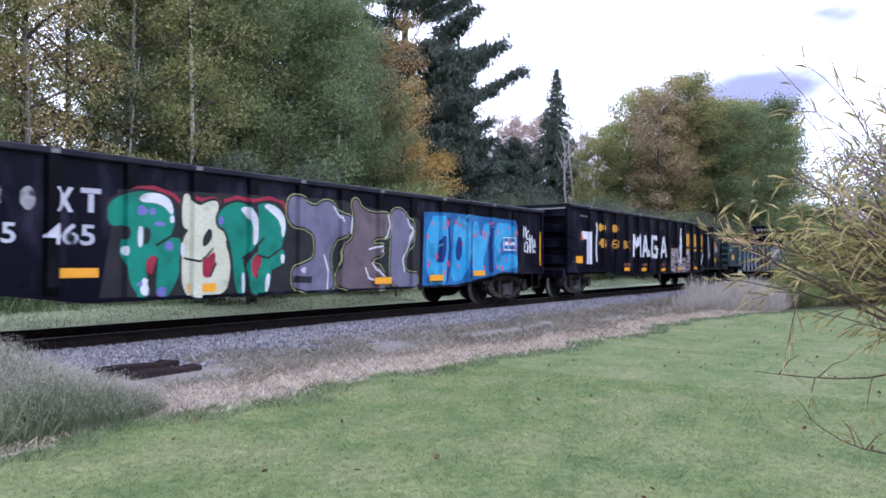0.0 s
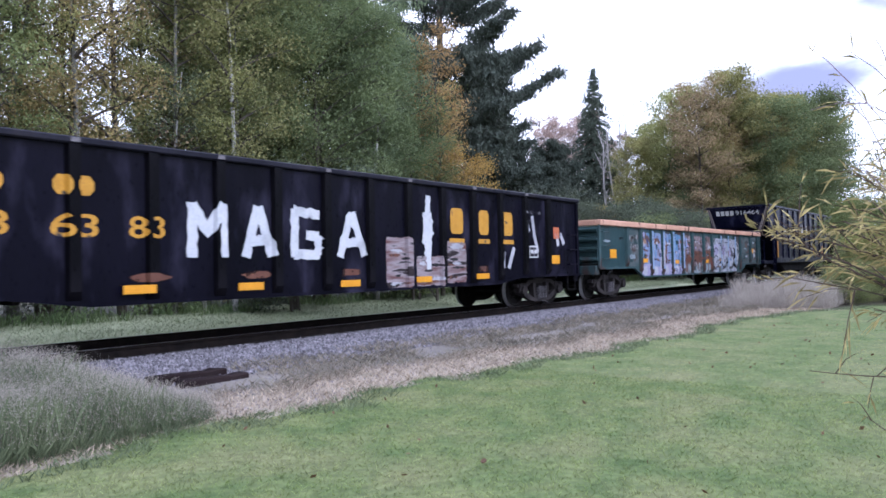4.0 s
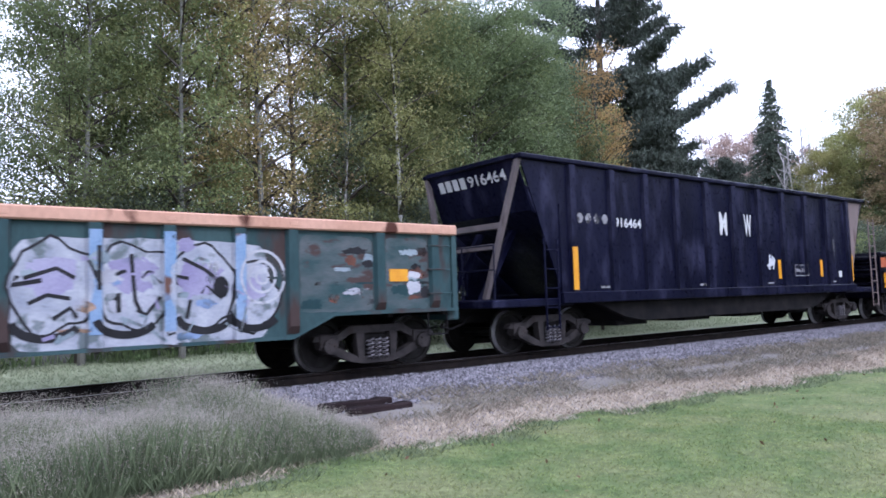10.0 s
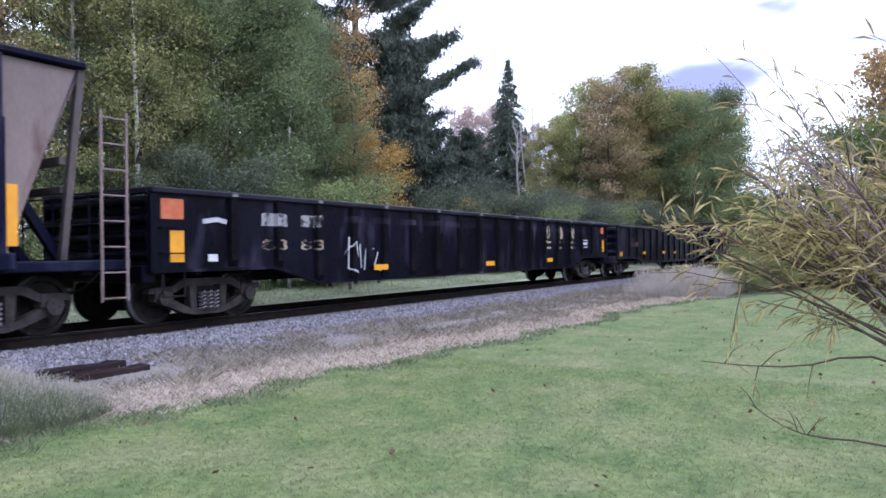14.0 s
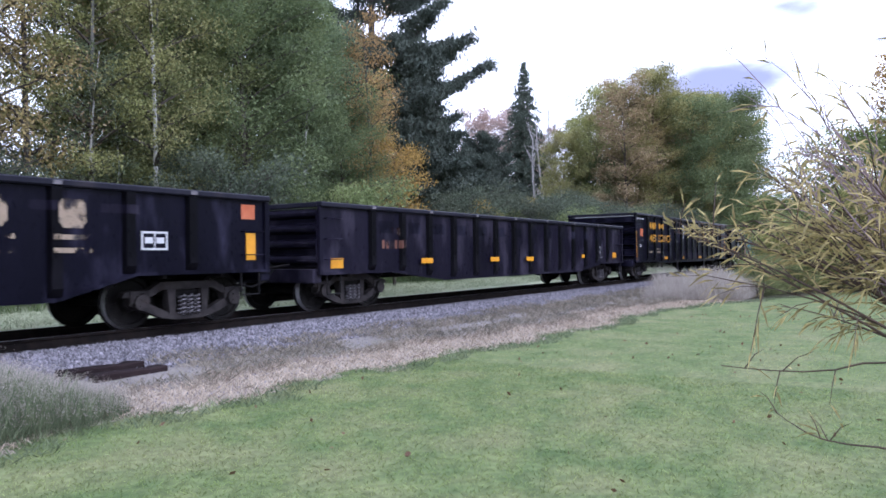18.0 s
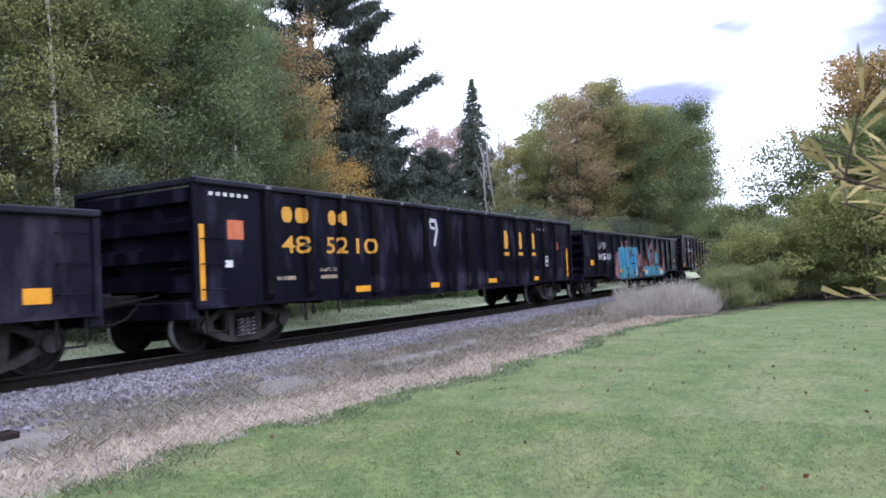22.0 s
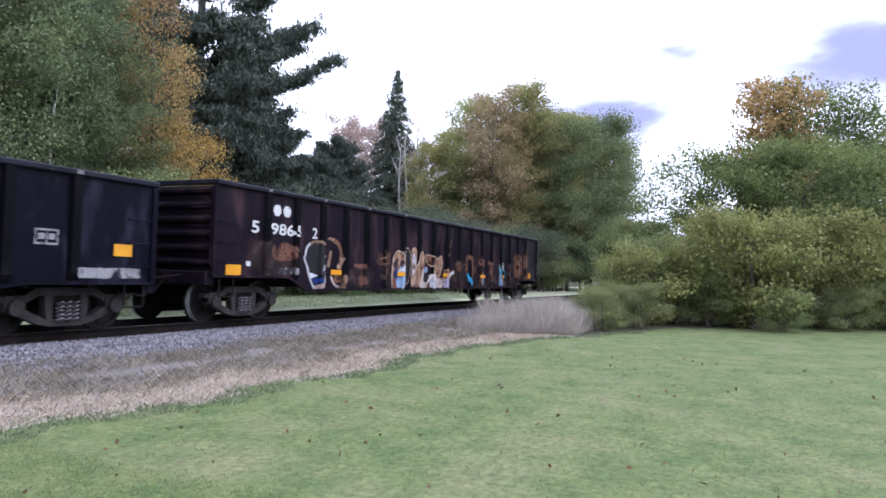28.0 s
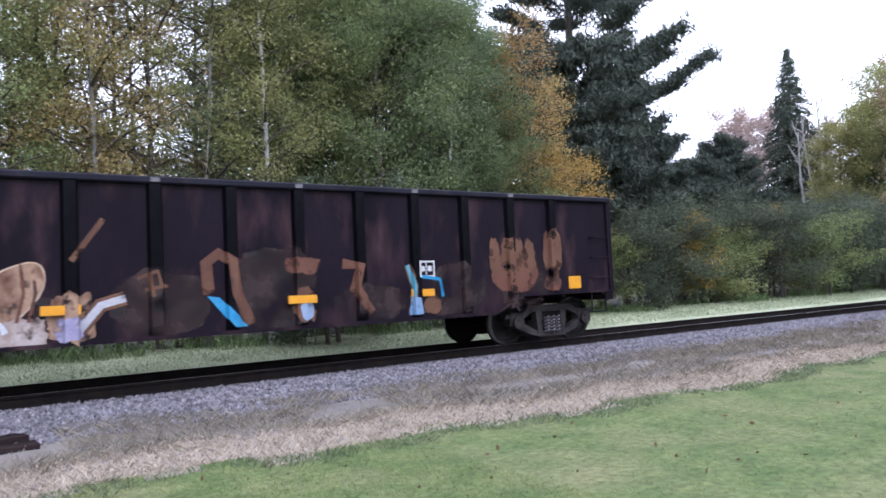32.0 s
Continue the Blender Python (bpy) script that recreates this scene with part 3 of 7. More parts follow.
line = scatter(rng, 16000, 0, 48, 16.2, 18.2, lambda x, y: noise.noise((x * 0.5, y, 5)) > 0.12)
tagged(hang("lineside_weeds", quads("lineside_weeds", blade_quads(rng, line, 0.30, 0.022, 0.35)), FORESTWEED, None), "green weeds and grass behind the track", "weeds", kind="stuff")
strip = scatter(rng, 46000, -2, 46, 13.6, 17.6, lambda x, y: True)
tagged(hang("strip_grass", quads("strip_grass", blade_quads(rng, strip, 0.07, 0.012, 1.0)), STRIPBLADE, None), "pale green grass strip behind the track", "grass", kind="stuff")
spikes = np.concatenate([c + np.stack([rng.normal(0, 0.035, 26), rng.normal(0, 0.035, 26), rng.uniform(0.1, 0.75, 26)], 1)
                         for c in scatter(rng, 300, 0, 46, 16.0, 17.8, lambda x, y: noise.noise((x * 0.45, 0, 8)) > -0.05)])
tagged(hang("weed_spikes", quads("weed_spikes", leaf_quads(rng, spikes, 0.10, 0.035, 1.0)), FORESTWEED, None), "upright bushy green weed spikes behind the rails", "weeds", kind="stuff")

leaves_down = scatter(rng, 240, 2.5, 20, -4, 6, lambda x, y: y < verge(x))
leaves_down[:, 2] += 0.03
tagged(hang("fallen_leaves", quads("fallen_leaves", leaf_quads(rng, leaves_down, 0.055, 0.035)), L_FALLEN, None), "small brown fallen leaves lying on the lawn", "leaves", kind="stuff")
lb = bmesh.new()
slab(lb, [(-0.055, 0), (-0.03, 0.02), (0.01, 0.028), (0.05, 0.01), (0.06, -0.005), (0.01, -0.022), (-0.03, -0.016)], -0.004, 0.004)
leaf_ob = part("fallen_leaf", lb, L_FALLEN, None)
leaf_ob.matrix_basis = pose(4.46, 3.24, 0.045, 70, 0, 40)
tagged(leaf_ob, "curled reddish-brown fallen leaf on the lawn", "leaf")

# ballast stones
unit = np.array([(1, 0, 0), (-1, 0, 0), (0, 1, 0), (0, -1, 0), (0, 0, 1), (0, 0, -1)], float)
octa = np.array([(0, 2, 4), (2, 1, 4), (1, 3, 4), (3, 0, 4), (2, 0, 5), (1, 2, 5), (3, 1, 5), (0, 3, 5)])


def stones(at, lo, hi):
    n = len(at)
    v = unit[None] * rng.uniform(lo, hi, (n, 6, 1)) + rng.normal(0, lo * 0.45, (n, 6, 3))
    v += at[:, None] + np.array([0, 0, lo * 0.4])
    f = (octa[None] + 6 * np.arange(n)[:, None, None]).reshape(-1, 3)
    return v.reshape(-1, 3), f


bed = np.concatenate([scatter(rng, 40000, 1, 26, 8.3, 10.25, lambda x, y: rng.random() < np.interp(y, [8.3, 9.1], [0.12, 1])),
                      scatter(rng, 7000, 26, 46, 8.6, 10.3, lambda x, y: True), scatter(rng, 5000, 2, 30, 10.4, 12.4, lambda x, y: True)])
sv, sf = stones(bed, 0.018, 0.04)
tagged(hang("ballast_stones", grown("ballast_stones", sv.tolist(), sf.tolist()), STONE, None), "loose grey crushed-stone ballast along the track", "gravel", kind="stuff")

verge_bits = scatter(rng, 5200, 3.5, 24, 6.0, 8.7, lambda x, y: y > verge(x) + 0.25)
sv, sf = stones(verge_bits, 0.007, 0.016)
tagged(hang("verge_gravel", grown("verge_gravel", sv.tolist(), sf.tolist()), STONE, None), "fine stray gravel on the dry verge", "gravel", kind="stuff")

# railway track
track = tagged(new("railway_track"), "single railway track with dark wooden ties on grey ballast", "railway track", kind="structure")
TRACK_TILT = 0.216


def on_track(x, y=0.0, z=0.0):
    return pose(x, TRACK_Y + y, rail_top(x) + z, 0, TRACK_TILT, 0)


head = [(-0.037, 0), (-0.03, 0.0), (0.03, 0.0), (0.037, -0.008), (0.035, -0.035), (0.009, -0.045), (0.009, -0.150), (0.075, -0.165), (0.075, -0.18), (-0.075, -0.18), (-0.075, -0.165), (-0.009, -0.150), (-0.009, -0.045), (-0.035, -0.035), (-0.037, -0.008)]
for side in (-1, 1):
    bm = bmesh.new()
    prof = head[1:]
    a = [bm.verts.new((-95, y, z)) for y, z in prof]
    b = [bm.verts.new((95, y, z)) for y, z in prof]
    for i in range(len(prof)):
        f = bm.faces.new((a[i], b[i], b[(i + 1) % len(prof)], a[(i + 1) % len(prof)]))
        f.material_index = 1 if i == 0 else 0
    bmesh.ops.recalc_face_normals(bm, faces=bm.faces)
    rail = part("rail", bm, RAIL, track, "worn steel rail with a polished head")
    rail.data.materials.append(RAILTOP)
    rail.matrix_basis = on_track(50, side * 0.755)
tie_mesh = bpy.data.meshes.new("tie")
bm = boxed(-0.115, 0.115, -1.3, 1.3, -0.16, 0, 0.012)
bm.to_mesh(tie_mesh)
bm.free()
for i in range(150):
    hang("tie", tie_mesh, TIE, track).matrix_basis = on_track(-8 + 0.53 * i + random.uniform(-0.03, 0.03), random.uniform(-0.04, 0.04), -0.178) @ pose(0, 0, 0, 0, 0, random.uniform(-1.5, 1.5))
bm = bmesh.new()
for i in range(130):
    for x in (-8.5 - 0.53 * i, 72 + 0.53 * i):
        if x < 140 and x > -42:
            box(bm, x - 0.115, x + 0.115, TRACK_Y - 1.3, TRACK_Y + 1.3, rail_top(x) - 0.34, rail_top(x) - 0.18)
tagged(part("far_ties", bm, TIE, track), kind="stuff")

# two discarded ties beside the ballast
for x0, y0, z0, turn, size in ((5.24, 8.50, 0.150, 6, 1.15), (5.38, 8.14, 0.110, 3, 1.00)):
    bm = boxed(-size / 2, size / 2, -0.085, 0.085, -0.07, 0.07, 0.015)
    bmesh.ops.subdivide_edges(bm, edges=[e for e in bm.edges if e.calc_length() > 0.5], cuts=7)
    for v in bm.verts:
        v.co += Vector((0.02 * noise.noise(v.co * 7), 0.022 * noise.noise(v.co * 6 + Vector((3, 0, 0))), 0.022 * noise.noise(v.co * 5)))
    stub = part("old_tie", bm, OLDTIE, None)
    stub.matrix_basis = pose(x0, y0, z0, 0, 1.5, turn)
    tagged(stub, "weathered dark brown discarded wooden tie beside the ballast", "railway tie", "discarded ties")


# ---- trees ----
def tube(verts, faces, pts, radii, n=5):
    """A tapering limb through points."""
    start = len(verts)
    for i, (p, r) in enumerate(zip(pts, radii)):
        d = Vector(pts[min(i + 1, len(pts) - 1)]) - Vector(pts[max(i - 1, 0)])
        a = d.orthogonal().normalized()
        b = d.normalized().cross(a)
        verts += [tuple(Vector(p) + float(r) * (math.cos(2 * math.pi * k / n) * a + math.sin(2 * math.pi * k / n) * b)) for k in range(n)]
    for i in range(len(pts) - 1):
        for k in range(n):
            o, o2 = start + i * n, start + (i + 1) * n
            faces.append((o + k, o + (k + 1) % n, o2 + (k + 1) % n, o2 + k))


def planted(name, trunk_mesh, bark, crown_mesh, foliage, label, category, limbs_mesh=None):
    tree = tagged(new(name), label, category)
    hang("trunk", trunk_mesh, bark, tree)
    if limbs_mesh:
        hang("crown_frame", limbs_mesh, BARK, tree)
    if crown_mesh:
        hang("crown", crown_mesh, foliage, tree)
    return tree


def broadleaf(name, seed, tall, base, wide, foliage, bark, label, leaves=9000, size=0.15, limbs=20, shape=0.6, girth=0.013, spread=0.42, category="tree", fork=0.0):
    """Tapered trunk, curved limbs, and leaves in clumps round the twigs."""
    r = np.random.default_rng(seed)
    verts, faces, tips, lv, lf = [], [], [], [], []
    stems = 1 + int(fork)
    for s in range(stems):
        lean = r.normal(0, 0.04 + 0.06 * (stems > 1), 2) * tall
        off = r.normal(0, 0.3, 2) * (stems > 1)
        spine = [Vector((off[0] + lean[0] * t * t + 0.06 * math.sin(5 * t + seed), off[1] + lean[1] * t * t, tall * t - 0.1)) for t in np.linspace(0, 0.97, 9)]
        tube(verts, faces, spine, [tall * girth * (1.02 - t) + 0.012 for t in np.linspace(0, 0.97, 9)], 7)
        for i in range(limbs // stems):
            t = (base + (0.96 * tall - base) * ((i + r.uniform(0, 0.9)) / (limbs // stems))) / tall
            k = (t - base / tall) / (1 - base / tall)
            reach = wide * (math.sin(math.pi * min(1, max(0.06, k * 0.86 + 0.12))) ** shape) * r.uniform(0.65, 1.15)
            az = 2.4 * i + r.uniform(-0.5, 0.5) + seed
            rise = r.uniform(0.25, 0.8) + 0.5 * k
            p = spine[0].lerp(spine[-1], 0)
            j = min(7, int(t / 0.97 * 8))
            p = spine[j].lerp(spine[j + 1], t / 0.97 * 8 - j)
            out = Vector((math.cos(az), math.sin(az), 0))
            limb = [p + out * reach * u + Vector((0, 0, reach * rise * (u - 0.35 * u * u))) for u in (0, 0.3, 0.65, 1)]
            tube(lv, lf, limb, [0.05 * (1.1 - t) * tall * 0.1 + 0.008, 0.035 * (1.1 - t) * tall * 0.1 + 0.006, 0.018, 0.006], 4)
            for q in range(5):
                u = 0.35 + 0.65 * (q + 0.5) / 5
                s0 = limb[0].lerp(limb[3], u) + Vector((0, 0, reach * rise * 0.35 * (u - u * u)))
                swing = az + r.choice((-1, 1)) * r.uniform(0.4, 1.3)
                end = s0 + Vector((math.cos(swing), math.sin(swing), r.uniform(-0.1, 0.6))) * reach * r.uniform(0.2, 0.45)
                tube(lv, lf, [s0, end], [0.012, 0.004], 3)
                tips += [s0.lerp(end, 0.4), end]
            tips.append(limb[3])
        tips.append(spine[-1])
    tips = np.array([tuple(p) for p in tips])
    which = r.integers(0, len(tips), leaves)
    weight = r.uniform(0.55, 1.3, len(tips))
    cloud = r.normal(0, 1, (leaves, 3))
    cloud *= np.minimum(1, 1.45 / np.linalg.norm(cloud, axis=1, keepdims=True))
    at = tips[which] + cloud * np.array([1, 1, 0.75]) * spread * weight[which][:, None]
    return planted(name, grown("trunk", verts, faces), bark, quads("crown", leaf_quads(r, at, size, size * 0.72, -0.9, True)), foliage, label, category, grown("crown_frame", lv, lf))


def pine(name, seed, tall, low, reach, foliage, label, whorl=0.75, bunches=1.0):
    """A tall pine with long upswept boughs in open tiers that carry dense plumes of needles."""
    r = np.random.default_rng(seed)
    verts, faces, at = [], [], []
    spine = [Vector((0.15 * math.sin(2 * t + seed), 0.1 * math.cos(3 * t), tall * t - 0.1)) for t in np.linspace(0, 1, 10)]
    tube(verts, faces, spine, [tall * 0.0135 * (1.03 - t) + 0.015 for t in np.linspace(0, 1, 10)], 8)
    h = low
    while h < tall - 0.4:
        k = (h - low) / (tall - low)
        turn = r.uniform(0, 2 * math.pi)
        for i in range(5):
            az = turn + 1.257 * i + r.normal(0, 0.25)
            size = reach * (1 - k) ** 0.55 * r.uniform(0.55, 1.1) * (0.8 + 0.3 * min(1, k * 4)) + 0.3
            out = Vector((math.cos(az), math.sin(az), 0))
            side = Vector((-out.y, out.x, 0))
            p = Vector((0, 0, h + r.uniform(-0.35, 0.35)))
            lift = r.uniform(-0.02, 0.16) + 0.30 * k
            bough = [p + out * size * u + Vector((0, 0, size * (lift * u + 0.24 * u * u))) for u in (0, 0.35, 0.7, 1)]
            tube(verts, faces, bough, [0.06 * (1.1 - k), 0.04 * (1.1 - k), 0.024, 0.010], 4)
            for q in range(int(6 + 4.0 * size * bunches)):
                u = r.uniform(0.30, 1) ** 0.75
                c = bough[0].lerp(bough[3], u) + Vector((0, 0, 0.24 * size * (u * u - u)))
                tip = c + side * r.normal(0, 0.20 * size * (1.2 - 0.6 * u)) + out * r.uniform(0.1, 0.5) + Vector((0, 0, r.uniform(0.0, 0.42)))
                tube(verts, faces, [c, tip], [0.012, 0.005], 3)
                m = int(r.integers(26, 40))
                along = r.uniform(0.1, 1.1, (m, 1))
                at.append(np.array(c) * (1 - along) + np.array(tip) * along + r.normal(0, 1, (m, 3)) * (0.22, 0.22, 0.085) + (0, 0, 0.05))
        h += whorl * r.uniform(0.7, 1.3) * (1.1 - 0.35 * k)
    at = np.concatenate(at)
    return planted(name, grown("trunk", verts, faces), BARK, quads("crown", leaf_quads(r, at, 0.30, 0.060, 1.1)), foliage, label, "pine tree")


def spruce(name, seed, tall, wide, foliage, label, n=15000):
    """A narrow, pointed conifer in short drooping tiers."""
    r = np.random.default_rng(seed)
    verts, faces = [], []
    tube(verts, faces, [(0, 0, -0.1), (0, 0, tall * 0.5), (0, 0, tall)], [tall * 0.012, tall * 0.007, 0.01], 6)
    at = []
    tiers = int(tall / 0.42)
    for i in range(tiers):
        k = i / tiers
        for b in range(16):
            az, rad = r.uniform(0, 2 * math.pi), wide * (1 - k) ** 0.85 * r.uniform(0.55, 1.1) + 0.08
            m = max(4, int(n / tiers / 9 * 2 * (1 - k) + 3))
            u = r.uniform(0.1, 1, m)[:, None]
            at.append(np.array([math.cos(az), math.sin(az), 0])[None] * rad * u + [0, 0, tall * (0.06 + 0.94 * k)] - np.array([0, 0, 0.35])[None] * rad * u * u + r.normal(0, 0.09, (m, 3)))
    at = np.concatenate(at)
    return planted(name, grown("trunk", verts, faces), BARK, quads("crown", leaf_quads(r, at, 0.30, 0.09, -0.3)), foliage, label, "spruce tree")


def bare_tree(name, seed, tall, label):
    """A dead tree: forking bleached stems with a few short branches."""
    r = np.random.default_rng(seed)
    verts, faces = [], []
    for s in range(5):
        way = 1.257 * s + r.uniform(-0.4, 0.4)
        lean = np.array([math.cos(way), math.sin(way)]) * r.uniform(0.03, 0.10) * tall
        top = tall * r.uniform(0.65, 1)
        stem = [Vector((lean[0] * t ** 0.8 + 0.25 * math.sin(5 * t + s), lean[1] * t ** 0.8 + 0.2 * math.cos(4 * t + 2 * s), top * t - 0.1)) for t in np.linspace(0, 1, 7)]
        tube(verts, faces, stem, [0.12 * (1.05 - t) + 0.025 for t in np.linspace(0, 1, 7)], 6)
        for i in range(16):
            t = r.uniform(0.3, 0.98)
            j = min(5, int(t * 6))
            p = stem[j].lerp(stem[j + 1], t * 6 - j)
            d = Vector((r.normal(), r.normal(), r.uniform(0.4, 1.6))).normalized() * r.uniform(0.5, 1.9)
            tube(verts, faces, [p, p + d * 0.6 + Vector((0, 0, -0.05)), p + d], [0.045, 0.032, 0.014], 4)
            tube(verts, faces, [p + d * 0.6, p + d * 0.6 + Vector((r.normal(), r.normal(), 1)).normalized() * 0.6], [0.022, 0.01], 3)
    return planted(name, grown("trunk", verts, faces), DEADWOOD, None, None, label, "dead tree")


def again(ob, x, y, turn, size, label="", category=""):
    m = Matrix.Translation((x, y, ground_z(x, y) - 0.05)) @ pose(0, 0, 0, 0, 0, turn) @ Matrix.Diagonal((size, size, size * (0.95 + 0.1 * ((turn * 7) % 1)), 1))
    c = copy_thing(ob, m)
    if label:
        tagged(c, label, category)
    return c


def place(ob, x, y, turn=0, size=1.0):
    ob.matrix_basis = Matrix.Translation((x, y, ground_z(x, y) - 0.05)) @ pose(0, 0, 0, 0, 0, turn) @ Matrix.Diagonal((size, size, size, 1))
    return ob


# broadleaf kinds, each planted once and repeated
aspen = place(broadleaf("aspen_tree", 3, 14, 2.2, 1.9, L_OLIVE, ASPENBARK, "slender aspen with yellowing olive leaves beside the railway", 30000, 0.072, 40, 0.45, 0.0062, 0.36), 7.0, 18.9)
aspen_b = place(broadleaf("aspen_tree", 9, 13, 1.6, 1.8, L_GREEN, ASPENBARK, "slender green aspen in the lineside wood", 32000, 0.072, 40, 0.45, 0.0062, 0.36), 5.0, 18.6)
gold = place(broadleaf("aspen_tree", 7, 13.2, 1.4, 1.7, L_GOLD, ASPENBARK, "slender aspen turning gold and brown", 17000, 0.075, 36, 0.45, 0.006, 0.36), 7.9, 17.4)
birch = place(broadleaf("birch_tree", 12, 13.5, 3.0, 1.7, L_OLIVE, BIRCHBARK, "birch with a white trunk and yellowing leaves", 17000, 0.07, 36, 0.5, 0.0052, 0.36), 11.75, 16.6)
slim_birch = place(broadleaf("birch_tree", 14, 8.4, 3.4, 1.1, L_GREY, BIRCHBARK, "slim young birch with a pale bare lower trunk", 6000, 0.07, 22, 0.5, 0.0068, 0.30), 17.6, 17.0)
thin = place(broadleaf("aspen_tree", 16, 12.5, 2.0, 1.9, L_BROWN, BARK, "thin half-bare tree with pinkish-brown leaves", 4200, 0.085, 34, 0.5, 0.0075, 0.34), 9.5, 18.4)
poplar = place(broadleaf("poplar_tree", 17, 12.6, 1.0, 1.5, L_GREY, ASPENBARK, "tall narrow grey-green poplar with a pointed top", 42000, 0.066, 46, 0.40, 0.0062, 0.32), 18.2, 17.6)
maple = place(broadleaf("maple_tree", 21, 10.8, 1.2, 2.7, L_DARK, BARK, "dense dark green maple at the edge of the wood", 60000, 0.078, 48, 0.45, 0.010, 0.44), 15.6, 17.4)
maple_b = place(broadleaf("maple_tree", 25, 10.2, 0.8, 2.4, L_GREEN, BARK, "leafy green maple at the edge of the wood", 52000, 0.078, 46, 0.45, 0.010, 0.44), 14.2, 19.0)
orange = place(broadleaf("autumn_tree", 31, 10.0, 0.8, 1.05, L_ORANGE, BARK, "slim tree turning orange and yellow", 9500, 0.080, 32, 0.45, 0.008, 0.32), 20.7, 16.6)
yellow = place(broadleaf("autumn_tree", 33, 5.4, 0.8, 1.4, L_YELLOW, BARK, "small tree with bright yellow autumn leaves", 11000, 0.078, 20, 0.5, 0.011, 0.32), 21.6, 16.3)
red = place(broadleaf("autumn_tree", 35, 11.0, 8.6, 0.45, L_RED, BARK, "slim sapling with a red-orange top", 260, 0.14, 6, 0.5, 0.006, 0.22), 15.9, 23.2)
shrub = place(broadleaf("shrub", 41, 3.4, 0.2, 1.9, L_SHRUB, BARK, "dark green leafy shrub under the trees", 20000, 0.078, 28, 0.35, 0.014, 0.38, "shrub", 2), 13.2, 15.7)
shrub_b = place(broadleaf("shrub", 45, 3.0, 0.15, 1.8, L_GREEN, BARK, "green leafy shrub beside the railway", 18000, 0.078, 26, 0.35, 0.014, 0.38, "shrub", 2), 18.4, 15.6)
big = place(broadleaf("ash_tree", 51, 15.8, 1.2, 2.5, L_LIGHTISH, BARK, "tall green ash tree turning yellow", 48000, 0.135, 56, 0.36, 0.009, 0.58), 57.6, 17.5)
big_b = place(broadleaf("ash_tree", 55, 14.6, 1.0, 2.4, L_OLIVE, BARK, "tall ash tree with olive yellow autumn leaves", 44000, 0.135, 54, 0.36, 0.009, 0.56), 56.2, 22.4)
big_c = place(broadleaf("ash_tree", 57, 14.2, 1.0, 2.3, L_BROWN, BARK, "tall tree turning brown and copper", 26000, 0.135, 50, 0.36, 0.009, 0.54), 54.6, 18.6)
big_d = place(broadleaf("ash_tree", 59, 13.0, 0.8, 2.8, L_DARK, BARK, "broad dark green ash tree beside the line", 48000, 0.135, 52, 0.40, 0.009, 0.60), 59.5, 14.2)

for ob, x, y, turn, size in (
        (maple, 3.6, 17.4, 40, 0.8), (aspen, -1.5, 18.6, 220, 1.05), (thin, 6.6, 20.6, 75, 1.1), (aspen_b, 5.7, 16.9, 250, 0.95), (slim_birch, 10.4, 17.5, 30, 0.85), (slim_birch, 11.4, 17.5, 200, 0.8), (maple_b, 16.0, 23.5, 150, 1.1), (aspen_b, 10.9, 20.2, 160, 1.0), (gold, 9.6, 21.2, 60, 1.0), (maple_b, 13.6, 21.4, 240, 1.0), (aspen, 8.3, 22.6, 20, 1.05), (maple_b, 6.2, 23.5, 70, 0.95), (aspen_b, 12.4, 18.9, 20, 0.95), (poplar, 16.4, 18.4, 20, 1.0), (gold, 12.4, 20.4, 190, 0.8), (thin, 8.9, 20.2, 310, 1.0), (gold, 6.9, 18.2, 120, 0.95),
        (gold, -5.0, 18.0, 300, 1.0), (aspen_b, -8.5, 19.0, 20, 1.05), (aspen, 10.4, 17.4, 100, 0.95), (aspen_b, 3.6, 17.0, 200, 0.85), (aspen, 4.6, 20.2, 80, 1.05), (aspen_b, 12.6, 17.6, 60, 0.95),
        (aspen_b, 17.5, 22.5, 10, 1.0), (aspen, -12, 20.0, 77, 1.1), (aspen_b, 20.5, 23.0, 140, 1.05), (poplar, 20.2, 18.6, 120, 0.95),
        (maple, 18.8, 18.8, 120, 0.97), (maple_b, 17.8, 19.8, 45, 1.1), (maple, 16.4, 20.6, 200, 1.1), (maple_b, 21.0, 20.5, 300, 1.05), (maple, 19.3, 16.6, 15, 0.62),
        (orange, 23.2, 18.6, 90, 0.92), (yellow, 29.5, 17.2, 60, 0.7), (yellow, 9.2, 22.3, 20, 1.2), (yellow, 12.0, 17.3, 120, 0.55), (yellow, 36.5, 18.2, 200, 0.8),
        (big, 60.4, 15.9, 60, 0.95), (big_b, 63.0, 24.0, 200, 0.95), (big_b, 59.6, 20.4, 20, 1.0), (big, 64.0, 18.0, 250, 1.0), (big_d, 66.0, 14.8, 310, 1.0), (gold, 59.6, 14.6, 70, 0.98), (gold, 56.4, 16.6, 10, 0.9), (big_c, 59.0, 16.6, 210, 0.8), (big_b, 61.6, 17.6, 100, 0.98), (big_d, 64.5, 13.6, 160, 1.15), (big_d, 88.0, 17.0, 50, 1.35), (big_d, 92.0, 20.5, 120, 1.5), (big, 63.0, 15.2, 10, 0.95),
        (big_b, 70.0, 21.0, 33, 1.0), (big_d, 70.0, 15.0, 20, 0.85), (big_b, 72.0, 25.0, 77, 0.9), (big_d, 58.0, 16.0, 200, 0.72), (big_d, 55.4, 21.0, 260, 0.7), (big, 54.0, 23.6, 20, 0.72)):
    again(ob, x, y, turn, size)

